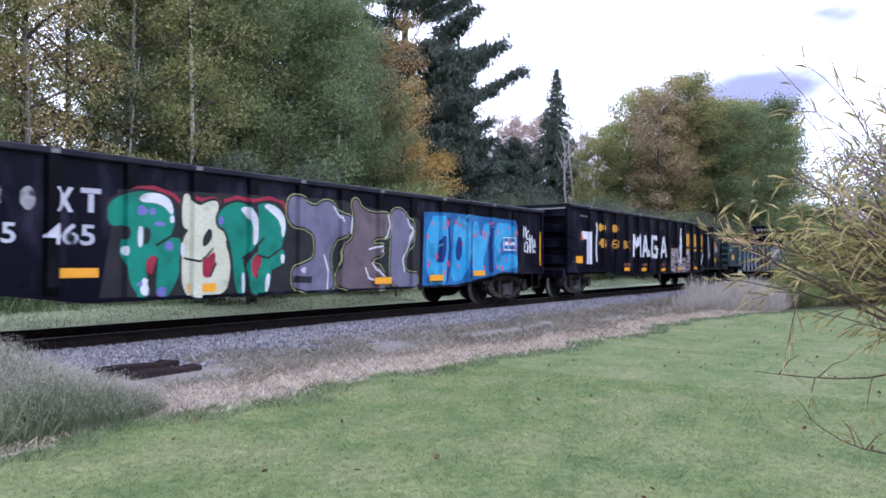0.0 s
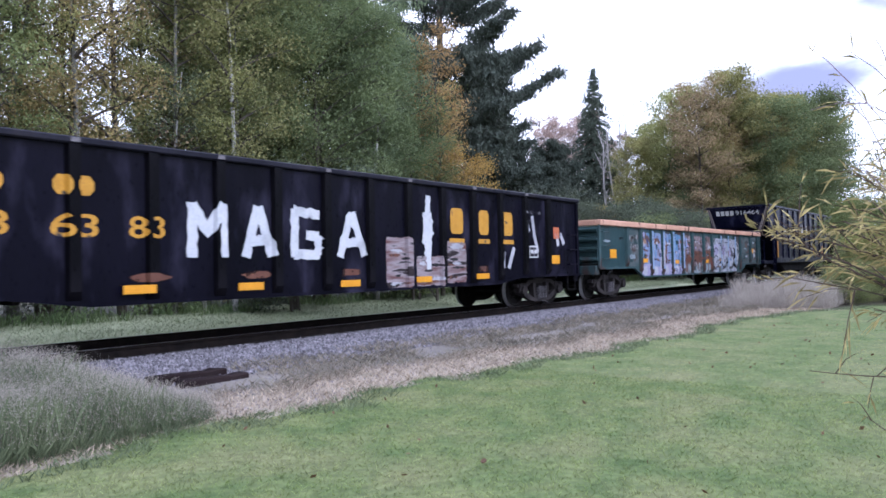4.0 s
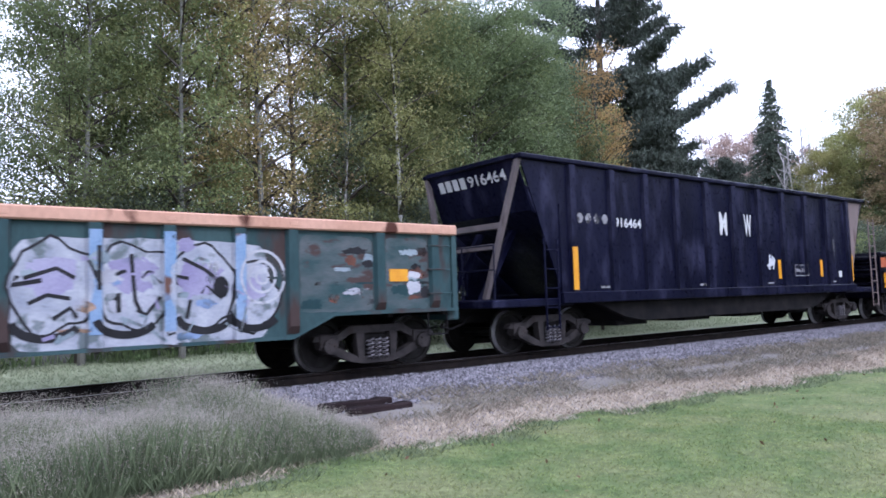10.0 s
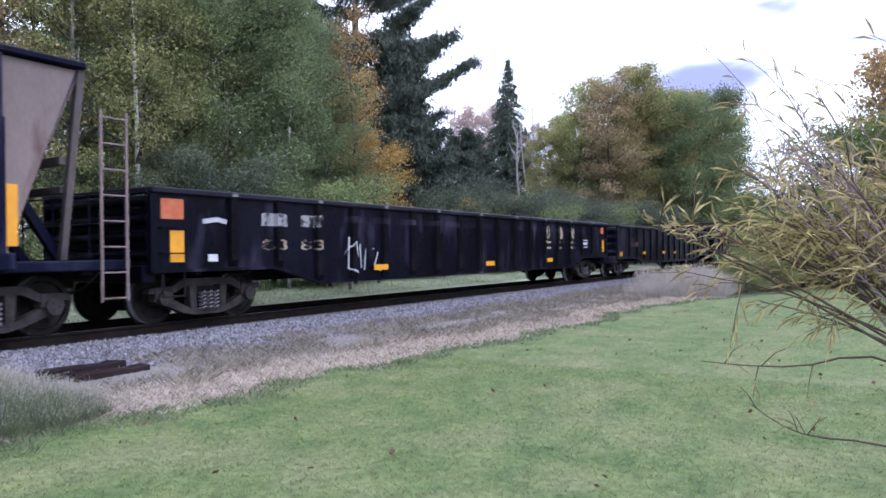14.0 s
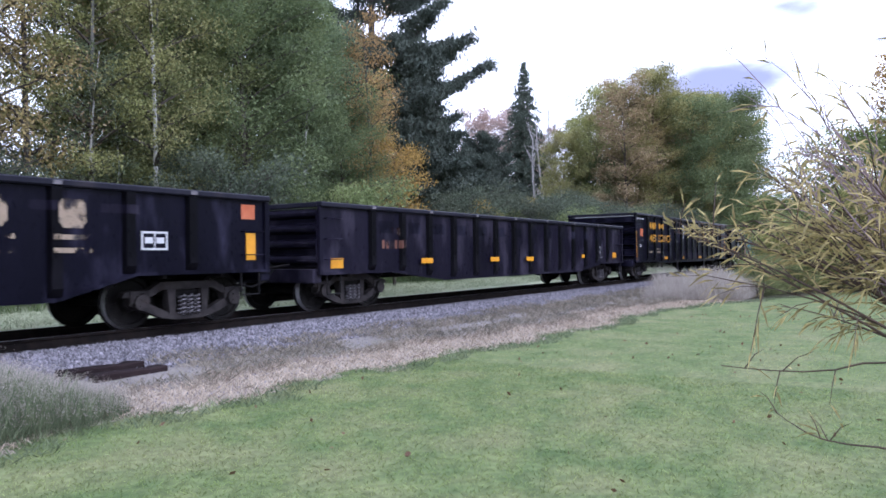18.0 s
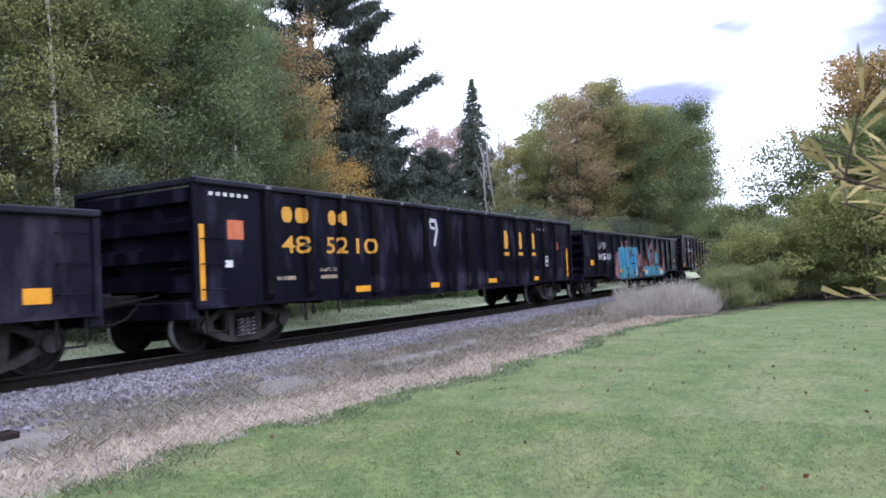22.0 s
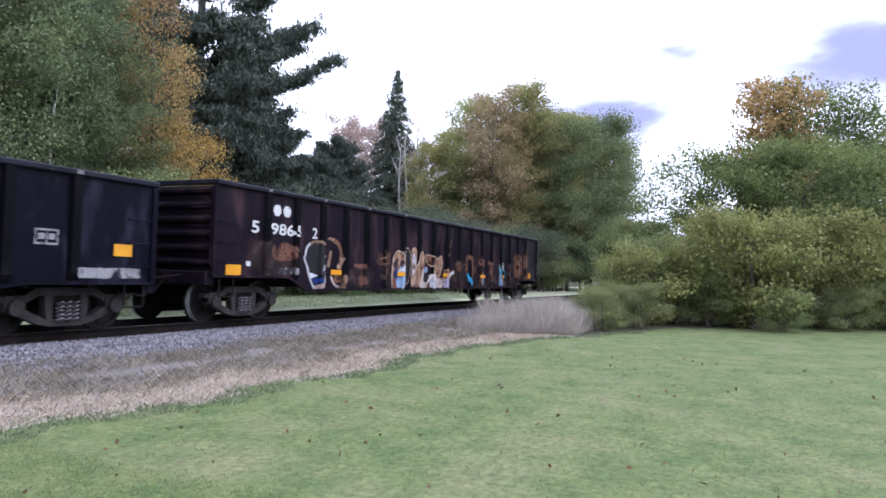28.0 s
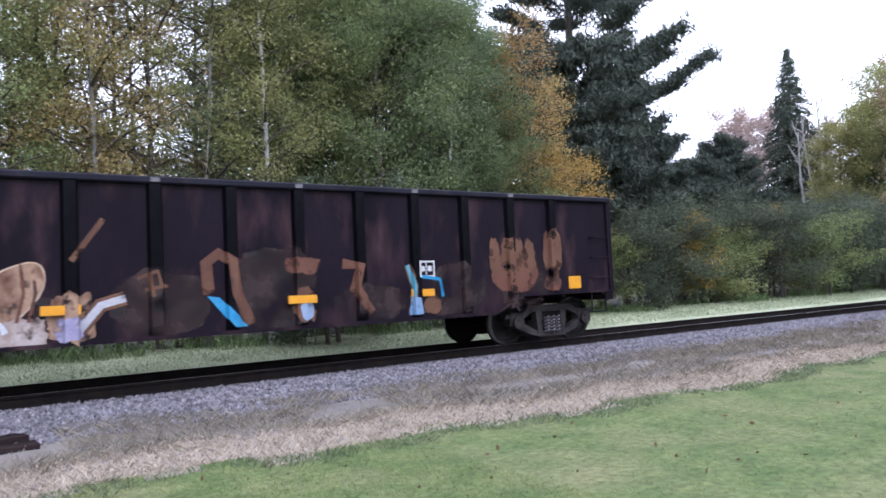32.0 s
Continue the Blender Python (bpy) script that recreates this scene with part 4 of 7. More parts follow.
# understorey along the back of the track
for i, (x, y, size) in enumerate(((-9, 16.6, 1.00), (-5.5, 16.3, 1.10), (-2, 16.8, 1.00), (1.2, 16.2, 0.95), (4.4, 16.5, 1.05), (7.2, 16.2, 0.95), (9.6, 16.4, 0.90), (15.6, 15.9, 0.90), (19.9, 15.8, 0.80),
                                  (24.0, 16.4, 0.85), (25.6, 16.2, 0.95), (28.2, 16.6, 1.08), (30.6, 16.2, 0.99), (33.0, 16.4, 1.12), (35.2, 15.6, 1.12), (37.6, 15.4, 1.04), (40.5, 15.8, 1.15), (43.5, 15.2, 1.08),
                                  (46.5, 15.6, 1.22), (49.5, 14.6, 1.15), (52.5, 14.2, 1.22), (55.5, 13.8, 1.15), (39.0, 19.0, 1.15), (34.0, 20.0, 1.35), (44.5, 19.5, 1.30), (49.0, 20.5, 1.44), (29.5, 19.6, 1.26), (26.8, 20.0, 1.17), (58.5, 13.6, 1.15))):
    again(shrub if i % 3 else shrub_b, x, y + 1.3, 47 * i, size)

# conifers
place(pine("white_pine", 61, 24.5, 2.4, 6.0, L_PINE, "tall dark white pine with long upswept boughs", 1.12, 3.0), 30.6, 24.3)
small_pine = place(pine("white_pine", 64, 11.0, 1.0, 3.4, L_PINE, "younger dark pine beside the tall one", 0.60, 2.2), 27.6, 20.6)
for x, y, turn, size in ((43.0, 25.0, 140, 0.85), (47.5, 27.0, 20, 0.72), (25.3, 22.4, 10, 1.0), (38.0, 24.0, 200, 0.66), (35.6, 20.9, 70, 0.62), (33.0, 22.4, 300, 0.80)):
    again(small_pine, x, y, turn, size)
place(spruce("spruce_tree", 71, 19.8, 5.2, L_SPRUCE, "tall narrow spruce with a pointed top", 30000), 62.6, 31.3)
dead = place(bare_tree("dead_tree", 81, 14.5, "dead tree with bleached white forked stems"), 56.2, 26.2)
again(dead, 54.0, 30.4, 140, 0.80)
faint = place(broadleaf("bare_topped_tree", 85, 16.5, 5.0, 2.4, L_PINK, DEADWOOD, "thin far tree with sparse pinkish leaves", 15000, 0.16, 34, 0.5, 0.007, 0.5), 66.5, 35.5)
again(faint, 63.0, 34.5, 80, 0.95)
again(faint, 70.0, 33.5, 160, 0.9)
again(faint, 61.0, 35.6, 230, 0.95)
again(faint, 66.0, 31.2, 300, 0.85)

# thicket at the end of the lawn
grove = place(broadleaf("thicket_tree", 91, 6.4, 0.3, 2.5, L_THICKET, BARK, "leafy green tree in the thicket by the lawn", 30000, 0.115, 38, 0.35, 0.012, 0.48, fork=2), 36.0, 0.9)
bright = place(broadleaf("thicket_shrub", 95, 3.3, 0.2, 1.9, L_LIGHT, BARK, "light green shrub at the front of the thicket", 14000, 0.12, 28, 0.35, 0.013, 0.40, "shrub", 2), 30.6, 0.4)
tallest = place(broadleaf("thicket_tree", 97, 11.3, 1.0, 3.1, L_THICKET, BARK, "tall green tree behind the thicket", 36000, 0.145, 44, 0.42, 0.011, 0.58), 48.5, -2.0)
autumn = place(broadleaf("thicket_tree", 99, 12.0, 4.5, 1.9, L_ORANGE, BARK, "tall tree with an orange autumn top", 9000, 0.20, 28, 0.45, 0.01, 0.5), 46.5, -0.1)
for ob, x, y, turn, size in ((grove, 36.5, 5.2, 60, 0.6), (grove, 37.5, 0.0, 120, 1.1), (grove, 40.0, -4.0, 190, 1.15), (grove, 41.0, 3.0, 250, 0.72), (grove, 43.0, -8.0, 300, 1.2), (grove, 44.0, 6.0, 20, 0.7), (grove, 38.5, -8.5, 95, 1.0),
                             (bright, 33.0, -2.2, 70, 1.05), (bright, 29.2, 3.4, 150, 0.72), (bright, 36.0, -5.6, 210, 1.1), (bright, 39.5, -9.8, 270, 1.1), (bright, 32.4, 1.0, 330, 1.0),
                             (shrub_b, 27.4, 4.4, 40, 0.40), (shrub_b, 29.6, 5.2, 130, 0.38), (shrub_b, 25.6, 4.2, 220, 0.36), (shrub_b, 27.2, 3.4, 300, 0.42), (shrub_b, 31.5, 3.6, 20, 0.95), (shrub_b, 31.0, 2.6, 10, 0.6), (shrub_b, 29.4, -0.6, 60, 0.4), (shrub_b, 31.4, -2.4, 90, 0.45), (shrub_b, 33.4, -4.0, 130, 0.5), (shrub_b, 34.2, -4.6, 160, 0.7), (shrub_b, 30.2, 1.6, 250, 0.5), (shrub_b, 36.4, -7.4, 290, 0.7),
                             (tallest, 52.0, -4.0, 80, 0.95), (tallest, 49.0, -8.5, 160, 0.95), (tallest, 55.0, -1.5, 240, 0.85), (tallest, 46.0, -12.5, 310, 1.0), (tallest, 43.5, -15, 20, 0.9), (autumn, 53.0, -8.0, 100, 0.95), (tallest, 58.0, -10.0, 60, 1.1)):
    again(ob, x, y, turn, size)

# distant woods all round
r = np.random.default_rng(101)
ang = np.concatenate([r.uniform(0, 2 * np.pi, 26000)])
dist = r.uniform(95, 150, len(ang))
crest = 9 + 3.5 * np.sin(ang * 9) + 2.5 * np.sin(ang * 23 + 1) + 1.5 * np.sin(ang * 57)
far = np.stack([20 + dist * np.cos(ang), 10 + dist * np.sin(ang), r.uniform(0, 1, len(ang)) ** 0.8 * crest], 1)
keep = ~((np.abs(far[:, 1] - TRACK_Y) < 7))
tagged(hang("distant_woods", quads("distant_woods", leaf_quads(r, far[keep], 1.5, 1.2)), L_DARK, None), "distant green woods round the clearing", "woods", kind="stuff")

# the willow bush beside the lawn
r = np.random.default_rng(111)
bush = tagged(new("willow_bush"), "sparse willow bush with thin yellowing leaves and bare tips", "bush")
bush.location = (3.2, -0.85, 0)


def clear(p):
    """Keeps twigs off the way across the lawn."""
    p.y = min(p.y, 1.68 - 1.1 * max(0, p.x))
    return p


hubs = []
for i in range(6):
    foot, hub = Vector((r.normal(0, 0.06), r.normal(0, 0.06), 0)), Vector((r.uniform(-0.25, 0.15), r.uniform(0.30, 0.66), r.uniform(0.82, 1.10)))
    mid = foot.lerp(hub, 0.5) + Vector((0, -0.06, 0.12))
    verts, faces = [], []
    tube(verts, faces, [foot * (1 - u) ** 2 + mid * 2 * u * (1 - u) + hub * u * u for u in np.linspace(0, 1, 7)], [0.012 - 0.005 * u for u in np.linspace(0, 1, 7)], 6)
    hang("stem", grown("stem", verts, faces), TWIG, bush)
    hubs.append(hub)
low_twigs = [[(-0.05, 0.60, 1.02), (-0.15, 0.94, 1.18), (-0.20, 1.10, 1.11), (-0.26, 1.31, 1.106), (-0.20, 1.50, 1.105)],
             [(-0.05, 0.40, 0.70), (-0.17, 0.87, 0.856), (-0.18, 1.08, 0.845), (-0.20, 1.20, 0.87), (-0.16, 1.33, 0.949)]]
at, way = [], []
for i in range(60):
    kind = "crown" if i < 38 else "top" if i < 58 else "low"
    hub = hubs[i % 6]
    if kind == "low":
        c = [Vector(p) for p in low_twigs[i - 58]]
        pts = [c[min(4, int(u))].lerp(c[min(4, int(u) + 1)], u % 1) for u in np.linspace(0, 4, 9)]
        pts = [pts[0]] + [(a + 2 * b + d) / 4 for a, b, d in zip(pts, pts[1:], pts[2:])] + [pts[8]]
    else:
        if kind == "crown":
            end = Vector((r.uniform(-0.45, 0.35), 0.30 + 1.36 * r.uniform(0, 1) ** 0.7, r.uniform(1.38, 2.00)))
            end.z -= 0.20 * max(0, end.y - 1.0)
        else:
            end = Vector((r.uniform(-0.4, 0.25), r.uniform(0.65, 1.45), r.uniform(1.85, 2.36)))
        clear(end)
        span = (end - hub).length
        bend = hub.lerp(end, 0.5) + Vector((r.normal(0, 0.04), 0.05 * span + r.normal(0, 0.05), 0.15 * span if kind == "crown" else 0.0))
        pts = [hub * (1 - u) ** 2 + bend * 2 * u * (1 - u) + end * u * u for u in np.linspace(0, 1, 9)]
    verts, faces = [], []
    tube(verts, faces, pts, [(0.0045 if kind == "top" else 0.0056 if kind == "crown" else 0.004) * (1.05 - u) + 0.0012 for u in np.linspace(0, 1, 9)], 5)
    d = (pts[8] - pts[5]).normalized()
    for q in range({"crown": 8, "top": 7, "low": 4}[kind]):
        u = r.uniform(0.42, 1)
        j = min(7, int(u * 8))
        p = pts[j].lerp(pts[j + 1], u * 8 - j)
        if kind == "low":
            e = p + Vector((r.normal(0, 0.03), r.normal(0, 0.05), r.choice((-0.12, 0.08))))
        else:
            e = clear(p + (d * 0.7 + Vector((r.normal(), r.normal(), r.normal(0.2, 0.6))) * 0.5).normalized() * r.uniform(0.10, 0.30))
        tube(verts, faces, [p, p.lerp(e, 0.5) + Vector((0, 0, 0.015)), e], [0.0028, 0.002, 0.001], 4)
        for _ in range({"crown": 7, "top": 3, "low": 2}[kind]):
            at.append(tuple(p.lerp(e, r.uniform(0.1, 1))))
            way.append(tuple((e - p).normalized() * 0.9 + Vector((r.normal(0, 0.45), r.normal(0, 0.45), r.normal(-0.25, 0.45)))))
    hang("branch", grown("branch", verts, faces), LEAFSTEM if kind == "top" else TWIG, bush)
at, way = np.array(at), np.array(way)
way /= np.linalg.norm(way, axis=1, keepdims=True)
flat = np.cross(way, r.normal(size=way.shape))
flat /= np.linalg.norm(flat, axis=1, keepdims=True)
size = r.uniform(0.055, 0.115, (len(at), 1))
# each leaf is a narrow blade in two halves with a bent tip
mid, tip = at + way * size * 0.5, at + way * size + np.array([0, 0, -0.16]) * size
blades = np.concatenate([np.stack([at, at * 0.4 + mid * 0.6 + flat * 0.0038, mid + flat * 0.0040, mid - flat * 0.0040], 1), np.stack([mid - flat * 0.0040, mid + flat * 0.0040, mid * 0.3 + tip * 0.7 + flat * 0.0024, tip], 1)])
blades = blades[(blades[:, 3, 1] < 1.69 - 1.1 * np.maximum(0, blades[:, 3, 0]))]
hang("foliage", quads("foliage", blades), L_WILLOW, bush, "narrow drying yellow-green leaves")


# ---- the freight train ----
def meshed(name, bm, *materials):
    me = bpy.data.meshes.new(name)
    bm.to_mesh(me)
    bm.free()
    for m in materials:
        me.materials.append(m)
    return me


WHEEL_R = 0.42
# a wheelset: two flanged wheels on an axle, turning about y
bm = bmesh.new()
ring = [(-0.665, 0.0), (-0.665, 0.12), (-0.70, 0.16), (-0.70, 0.33), (-0.675, 0.36), (-0.675, 0.448), (-0.705, 0.448), (-0.715, 0.42), (-0.81, 0.414), (-0.81, 0.35), (-0.775, 0.33), (-0.76, 0.17), (-0.83, 0.13), (-0.83, 0.0)]
N = 28
for s in (1, -1):
    cols = []
    for y, rad in ring:
        cols.append([bm.verts.new((rad * math.cos(2 * math.pi * k / N), s * y, rad * math.sin(2 * math.pi * k / N))) for k in range(N)] if rad > 0 else [bm.verts.new((0, s * y, 0))])
    for i in range(len(ring) - 1):
        a, b = cols[i], cols[i + 1]
        for k in range(N):
            v = [a[k % len(a)], a[(k + 1) % len(a)], b[(k + 1) % len(b)], b[k % len(b)]]
            v = list(dict.fromkeys(v))
            if len(v) > 2:
                f = bm.faces.new(v)
                f.material_index = 1 if i in (7,) else 0
    # six shallow lugs on the wheel's web
    for k in range(6):
        a = 2 * math.pi * k / 6
        bmesh.ops.create_cube(bm, size=1, matrix=Matrix.Translation((0.25 * math.cos(a), -s * 0.765, 0.25 * math.sin(a))) @ Matrix.Rotation(-a, 4, "Y") @ Matrix.Diagonal((0.11, 0.02, 0.03, 1)))
rod(bm, (0, -1.02, 0), (0, 1.02, 0), 0.085, 10)
bmesh.ops.recalc_face_normals(bm, faces=bm.faces)
WHEELSET = meshed("wheelset", bm, WHEEL, TREAD)

# side frame of a three-piece bogie
bm = bmesh.new()
slab(bm, [(-1.18, 0.50), (-1.14, 0.58), (-0.72, 0.60), (-0.52, 0.72), (0.52, 0.72), (0.72, 0.60), (1.14, 0.58), (1.18, 0.50), (0.70, 0.49), (0.48, 0.60), (-0.48, 0.60), (-0.70, 0.49)], -0.075, 0.075)
slab(bm, [(-0.46, 0.15), (-0.28, 0.11), (0.28, 0.11), (0.46, 0.15), (0.34, 0.22), (-0.34, 0.22)], -0.075, 0.075)
for s in (-1, 1):
    slab(bm, [(s * 0.30, 0.20), (s * 0.46, 0.14), (s * 1.06, 0.38), (s * 1.06, 0.50), (s * 0.96, 0.50)], -0.07, 0.07)
    slab(bm, [(s * 0.25, 0.20), (s * 0.36, 0.20), (s * 0.40, 0.61), (s * 0.25, 0.61)], -0.085, 0.07)
for x in (-0.89, 0.89):
    rod(bm, (x, -0.16, 0.42), (x, 0.1, 0.42), 0.125, 12)
    box(bm, x - 0.17, x + 0.17, -0.10, 0.10, 0.40, 0.60, 0.012)
    for k in range(3):
        rod(bm, (x + 0.06 * math.cos(2.1 * k), -0.175, 0.42 + 0.06 * math.sin(2.1 * k)), (x + 0.06 * math.cos(2.1 * k), -0.1, 0.42 + 0.06 * math.sin(2.1 * k)), 0.016, 6)
SIDEFRAME = meshed("side_frame", bm, FRAME)
# dark sheet added behind the springs to stand for the shade in the opening
SPRINGSHADE = meshed("spring_pocket", boxed(-0.24, 0.24, 0.0, 0.06, 0.17, 0.58), UNDER)
bm = bmesh.new()
coil = [Vector((0.05 * math.cos(a), 0.05 * math.sin(a), 0.18 + 0.32 * a / (10 * math.pi))) for a in np.linspace(0, 10 * math.pi, 61)]
coil_v, coil_f = [], []
tube(coil_v, coil_f, coil, [0.017] * 61, 5)
cv = [bm.verts.new(p) for p in coil_v]
for f in coil_f:
    bm.faces.new([cv[k] for k in f])
SPRING = meshed("spring", bm, SPRINGSTEEL)
bm = boxed(-0.22, 0.22, -0.98, 0.98, 0.46, 0.70, 0.03)
rod(bm, (0, 0, 0.68), (0, 0, 0.82), 0.18, 12)
BOLSTER = meshed("bolster", bm, FRAME)
bm = slab(bmesh.new(), [(-0.06, 0.42), (0.06, 0.42), (0.07, 0.50), (0.03, 0.57), (-0.05, 0.57)], -0.8, 0.8)
BRAKE = meshed("brake_beam", bm, UNDER)
bm = bmesh.new()
box(bm, -0.55, 0.35, -0.10, 0.10, 0.80, 0.98, 0.03)
box(bm, -0.80, -0.45, -0.16, 0.16, 0.76, 1.03, 0.05)
slab(bm, [(-0.92, 0.78), (-0.74, 0.74), (-0.74, 1.0), (-0.90, 0.98)], -0.17, -0.06)
rod(bm, (-0.55, -0.4, 0.86), (-0.1, -0.75, 0.95), 0.018, 6)
COUPLER = meshed("coupler", bm, UNDER)
bm = bmesh.new()
hose = [Vector((-0.15, -0.38, 0.86)), Vector((-0.40, -0.36, 0.62)), Vector((-0.66, -0.30, 0.52)), Vector((-0.85, -0.22, 0.58))]
for a, b in zip(hose, hose[1:]):
    rod(bm, a, b, 0.022, 6)
HOSE = meshed("air_hose", bm, UNDER)

turning = []


def bogie(car, x):
    b = new("bogie")
    b.parent = car
    b.location = (x, 0, 0)
    for s in (-1, 1):
        f = hang("side_frame", SIDEFRAME, None, b, "dusty cast steel side frame")
        f.matrix_basis = pose(0, s * 0.99, 0, 0, 0, 0 if s < 0 else 180)
        hang("spring_pocket", SPRINGSHADE, None, b).matrix_basis = pose(0, s * 0.99, 0, 0, 0, 0 if s < 0 else 180)
        for k in (-0.14, 0, 0.14):
            hang("spring", SPRING, None, b).matrix_basis = pose(k, s * 1.085, 0)
    hang("bolster", BOLSTER, None, b)
    for k in (-0.56, 0.56):
        hang("brake_beam", BRAKE, None, b).location = (k, 0, 0)
    for k in (-0.89, 0.89):
        w = hang("wheelset", WHEELSET, None, b, "steel wheelset with bright treads")
        w.location = (k, 0, WHEEL_R)
        turning.append((w, k))


def words(text, bold=0.0, slant=0.0):
    """Text of the built-in font as a flat bmesh in x and y."""
    cu = bpy.data.curves.new("words", "FONT")
    cu.body, cu.offset, cu.shear, cu.resolution_u = text, bold, slant, 3
    ob = bpy.data.objects.new("words", cu)
    me = bpy.data.meshes.new_from_object(ob)
    bm = bmesh.new()
    bm.from_mesh(me)
    bpy.data.objects.remove(ob), bpy.data.curves.remove(cu), bpy.data.meshes.remove(me)
    return bm


def fitted(bm, u0, u1, z0, z1):
    """Stretched to a box, still in x and y."""
    xs, ys = [v.co.x for v in bm.verts], [v.co.y for v in bm.verts]
    for v in bm.verts:
        v.co.x = u0 + (v.co.x - min(xs)) / (max(xs) - min(xs)) * (u1 - u0)
        v.co.y = z0 + (v.co.y - min(ys)) / (max(ys) - min(ys)) * (z1 - z0)
    return bm


def apart(bm):
    """Each connected piece of a flat bmesh as one of its own."""
    left, pieces = set(bm.faces), []
    while left:
        todo, faces = [left.pop()], []
        while todo:
            f = todo.pop()
            faces.append(f)
            near = {g for v in f.verts for g in v.link_faces} & left
            left -= near
            todo += near
        made, at = bmesh.new(), {}
        for f in faces:
            made.faces.new([at.setdefault(v, None) or at.update({v: made.verts.new(v.co)}) or at[v] for v in f.verts])
        pieces.append(made)
    bm.free()
    return sorted(pieces, key=lambda p: min(v.co.x for v in p.verts))


def shape(points):
    bm = bmesh.new()
    bm.faces.new([bm.verts.new((u, z, 0)) for u, z in points])
    bmesh.ops.triangulate(bm, faces=bm.faces)
    return bm


def blob(u, z, ru, rz, seed=0, rough=0.15, n=22):
    return shape([(u + ru * (1 + rough * noise.noise((math.cos(a) * 1.6, math.sin(a) * 1.6, seed))) * math.cos(a), z + rz * (1 + rough * noise.noise((math.cos(a) * 1.6 + 5, math.sin(a) * 1.6, seed))) * math.sin(a)) for a in np.linspace(0, 2 * math.pi, n, endpoint=False)])


def stroke(points, w):
    """A painted line with round-ish joints."""
    bm = bmesh.new()
    pts = [Vector((u, z, 0)) for u, z in points]
    left, right = [], []
    for i, p in enumerate(pts):
        d = (pts[min(i + 1, len(pts) - 1)] - pts[max(i - 1, 0)]).normalized()
        nrm = Vector((-d.y, d.x, 0)) * w / 2
        left.append(bm.verts.new(p + nrm)), right.append(bm.verts.new(p - nrm))
    for i in range(len(pts) - 1):
        bm.faces.new((left[i], right[i], right[i + 1], left[i + 1]))
    return bm


class Car:
    """A freight car whose near side carries posts: knows the side's profile, so that paint can follow it."""

    def __init__(self, name, head, tail, label, side_mat, ribs, panel=1.43, proud=0.075, half=0.075):
        self.name, self.len, self.mid = name, tail - head, (head + tail) / 2
        self.root = tagged(new(name), label, "freight car", "cars of the train")
        self.ribs, self.panel, self.proud, self.half, self.mat = ribs, panel, proud, half, side_mat

    def depth(self, u):
        for r in self.ribs:
            d = abs(u - r)
            if d < self.half + 0.03:
                return self.panel + self.proud * min(1, max(0, (self.half + 0.03 - d) / 0.03))
        return self.panel

    def paint(self, name, bm, material, layer=1, label=""):
        """Lays a flat painted shape on the side, over panels and posts."""
        lo, hi = min(v.co.x for v in bm.verts), max(v.co.x for v in bm.verts)
        for r in self.ribs:
            for k in (-self.half - 0.03, -self.half, self.half, self.half + 0.03):
                if lo < r + k < hi:
                    bmesh.ops.bisect_plane(bm, geom=bm.verts[:] + bm.edges[:] + bm.faces[:], plane_co=(r + k, 0, 0), plane_no=(1, 0, 0), dist=1e-5)
        for v in bm.verts:
            u, z = v.co.x, v.co.y
            v.co = Vector((u - self.len / 2, -self.depth(u) - 0.003 * layer, z))
        bmesh.ops.recalc_face_normals(bm, faces=bm.faces)
        return part(name, bm, material, self.root, label)

    def put(self, name, bm, material, label=""):
        """A solid in the car's own measure from its head end."""
        bmesh.ops.translate(bm, verts=bm.verts, vec=(-self.len / 2, 0, 0))
        return part(name, bm, material, self.root, label)

    def text(self, s, u0, u1, z0, z1, material, bold=0.01, layer=1, name="lettering"):
        for glyph in apart(fitted(words(s, bold), u0, u1, z0, z1)):
            self.paint(name, glyph, material, layer)

    def reflector(self, u, z, w=0.46, h=0.13):
        d = max(self.depth(u - w / 2 + 0.03), self.depth(u), self.depth(u + w / 2 - 0.03))
        self.put("reflector", boxed(u - w / 2, u + w / 2, -d - 0.014, -d + 0.002, z - h / 2, z + h / 2), YELLOW, "yellow reflective strip")

    def logo(self, u0, u1, z0, z1, material, bars=3):
        """A railroad's mark as plain upright blocks with underlines."""
        for k in range(bars):
            a, b = u0 + (u1 - u0) * (k + 0.12) / bars, u0 + (u1 - u0) * (k + 0.88) / bars
            self.paint("mark", shape([(a + 0.06, z0), (b - 0.06, z0), (b, z0 + 0.08), (b, z1 - 0.08), (b - 0.06, z1), (a + 0.06, z1), (a, z1 - 0.08), (a, z0 + 0.08)]), material)

    def stencil(self, u0, u1, z0, z1, material=WHITE, t=0.03):
        for a, b, c, d in ((u0, u1, z1 - t, z1), (u0, u1, z0, z0 + t), (u0, u0 + t, z0 + t, z1 - t), (u1 - t, u1, z0 + t, z1 - t)):
            self.paint("stencil", shape([(a, c), (b, c), (b, d), (a, d)]), material)
        m, q = (u0 + u1) / 2, (z0 + z1) / 2
        self.paint("stencil", shape([(m - t / 3, z0 + t), (m + t / 3, z0 + t), (m + t / 3, z1 - t), (m - t / 3, z1 - t)]), material)
        self.paint("stencil", shape([(u0 + 0.06, q - 0.04), (m - 0.03, q - 0.04), (m - 0.03, q + 0.05), (u0 + 0.06, q + 0.05)]), material)
        self.paint("stencil", shape([(m + 0.03, q - 0.04), (u1 - 0.06, q - 0.04), (u1 - 0.06, q + 0.05), (m + 0.03, q + 0.05)]), material)

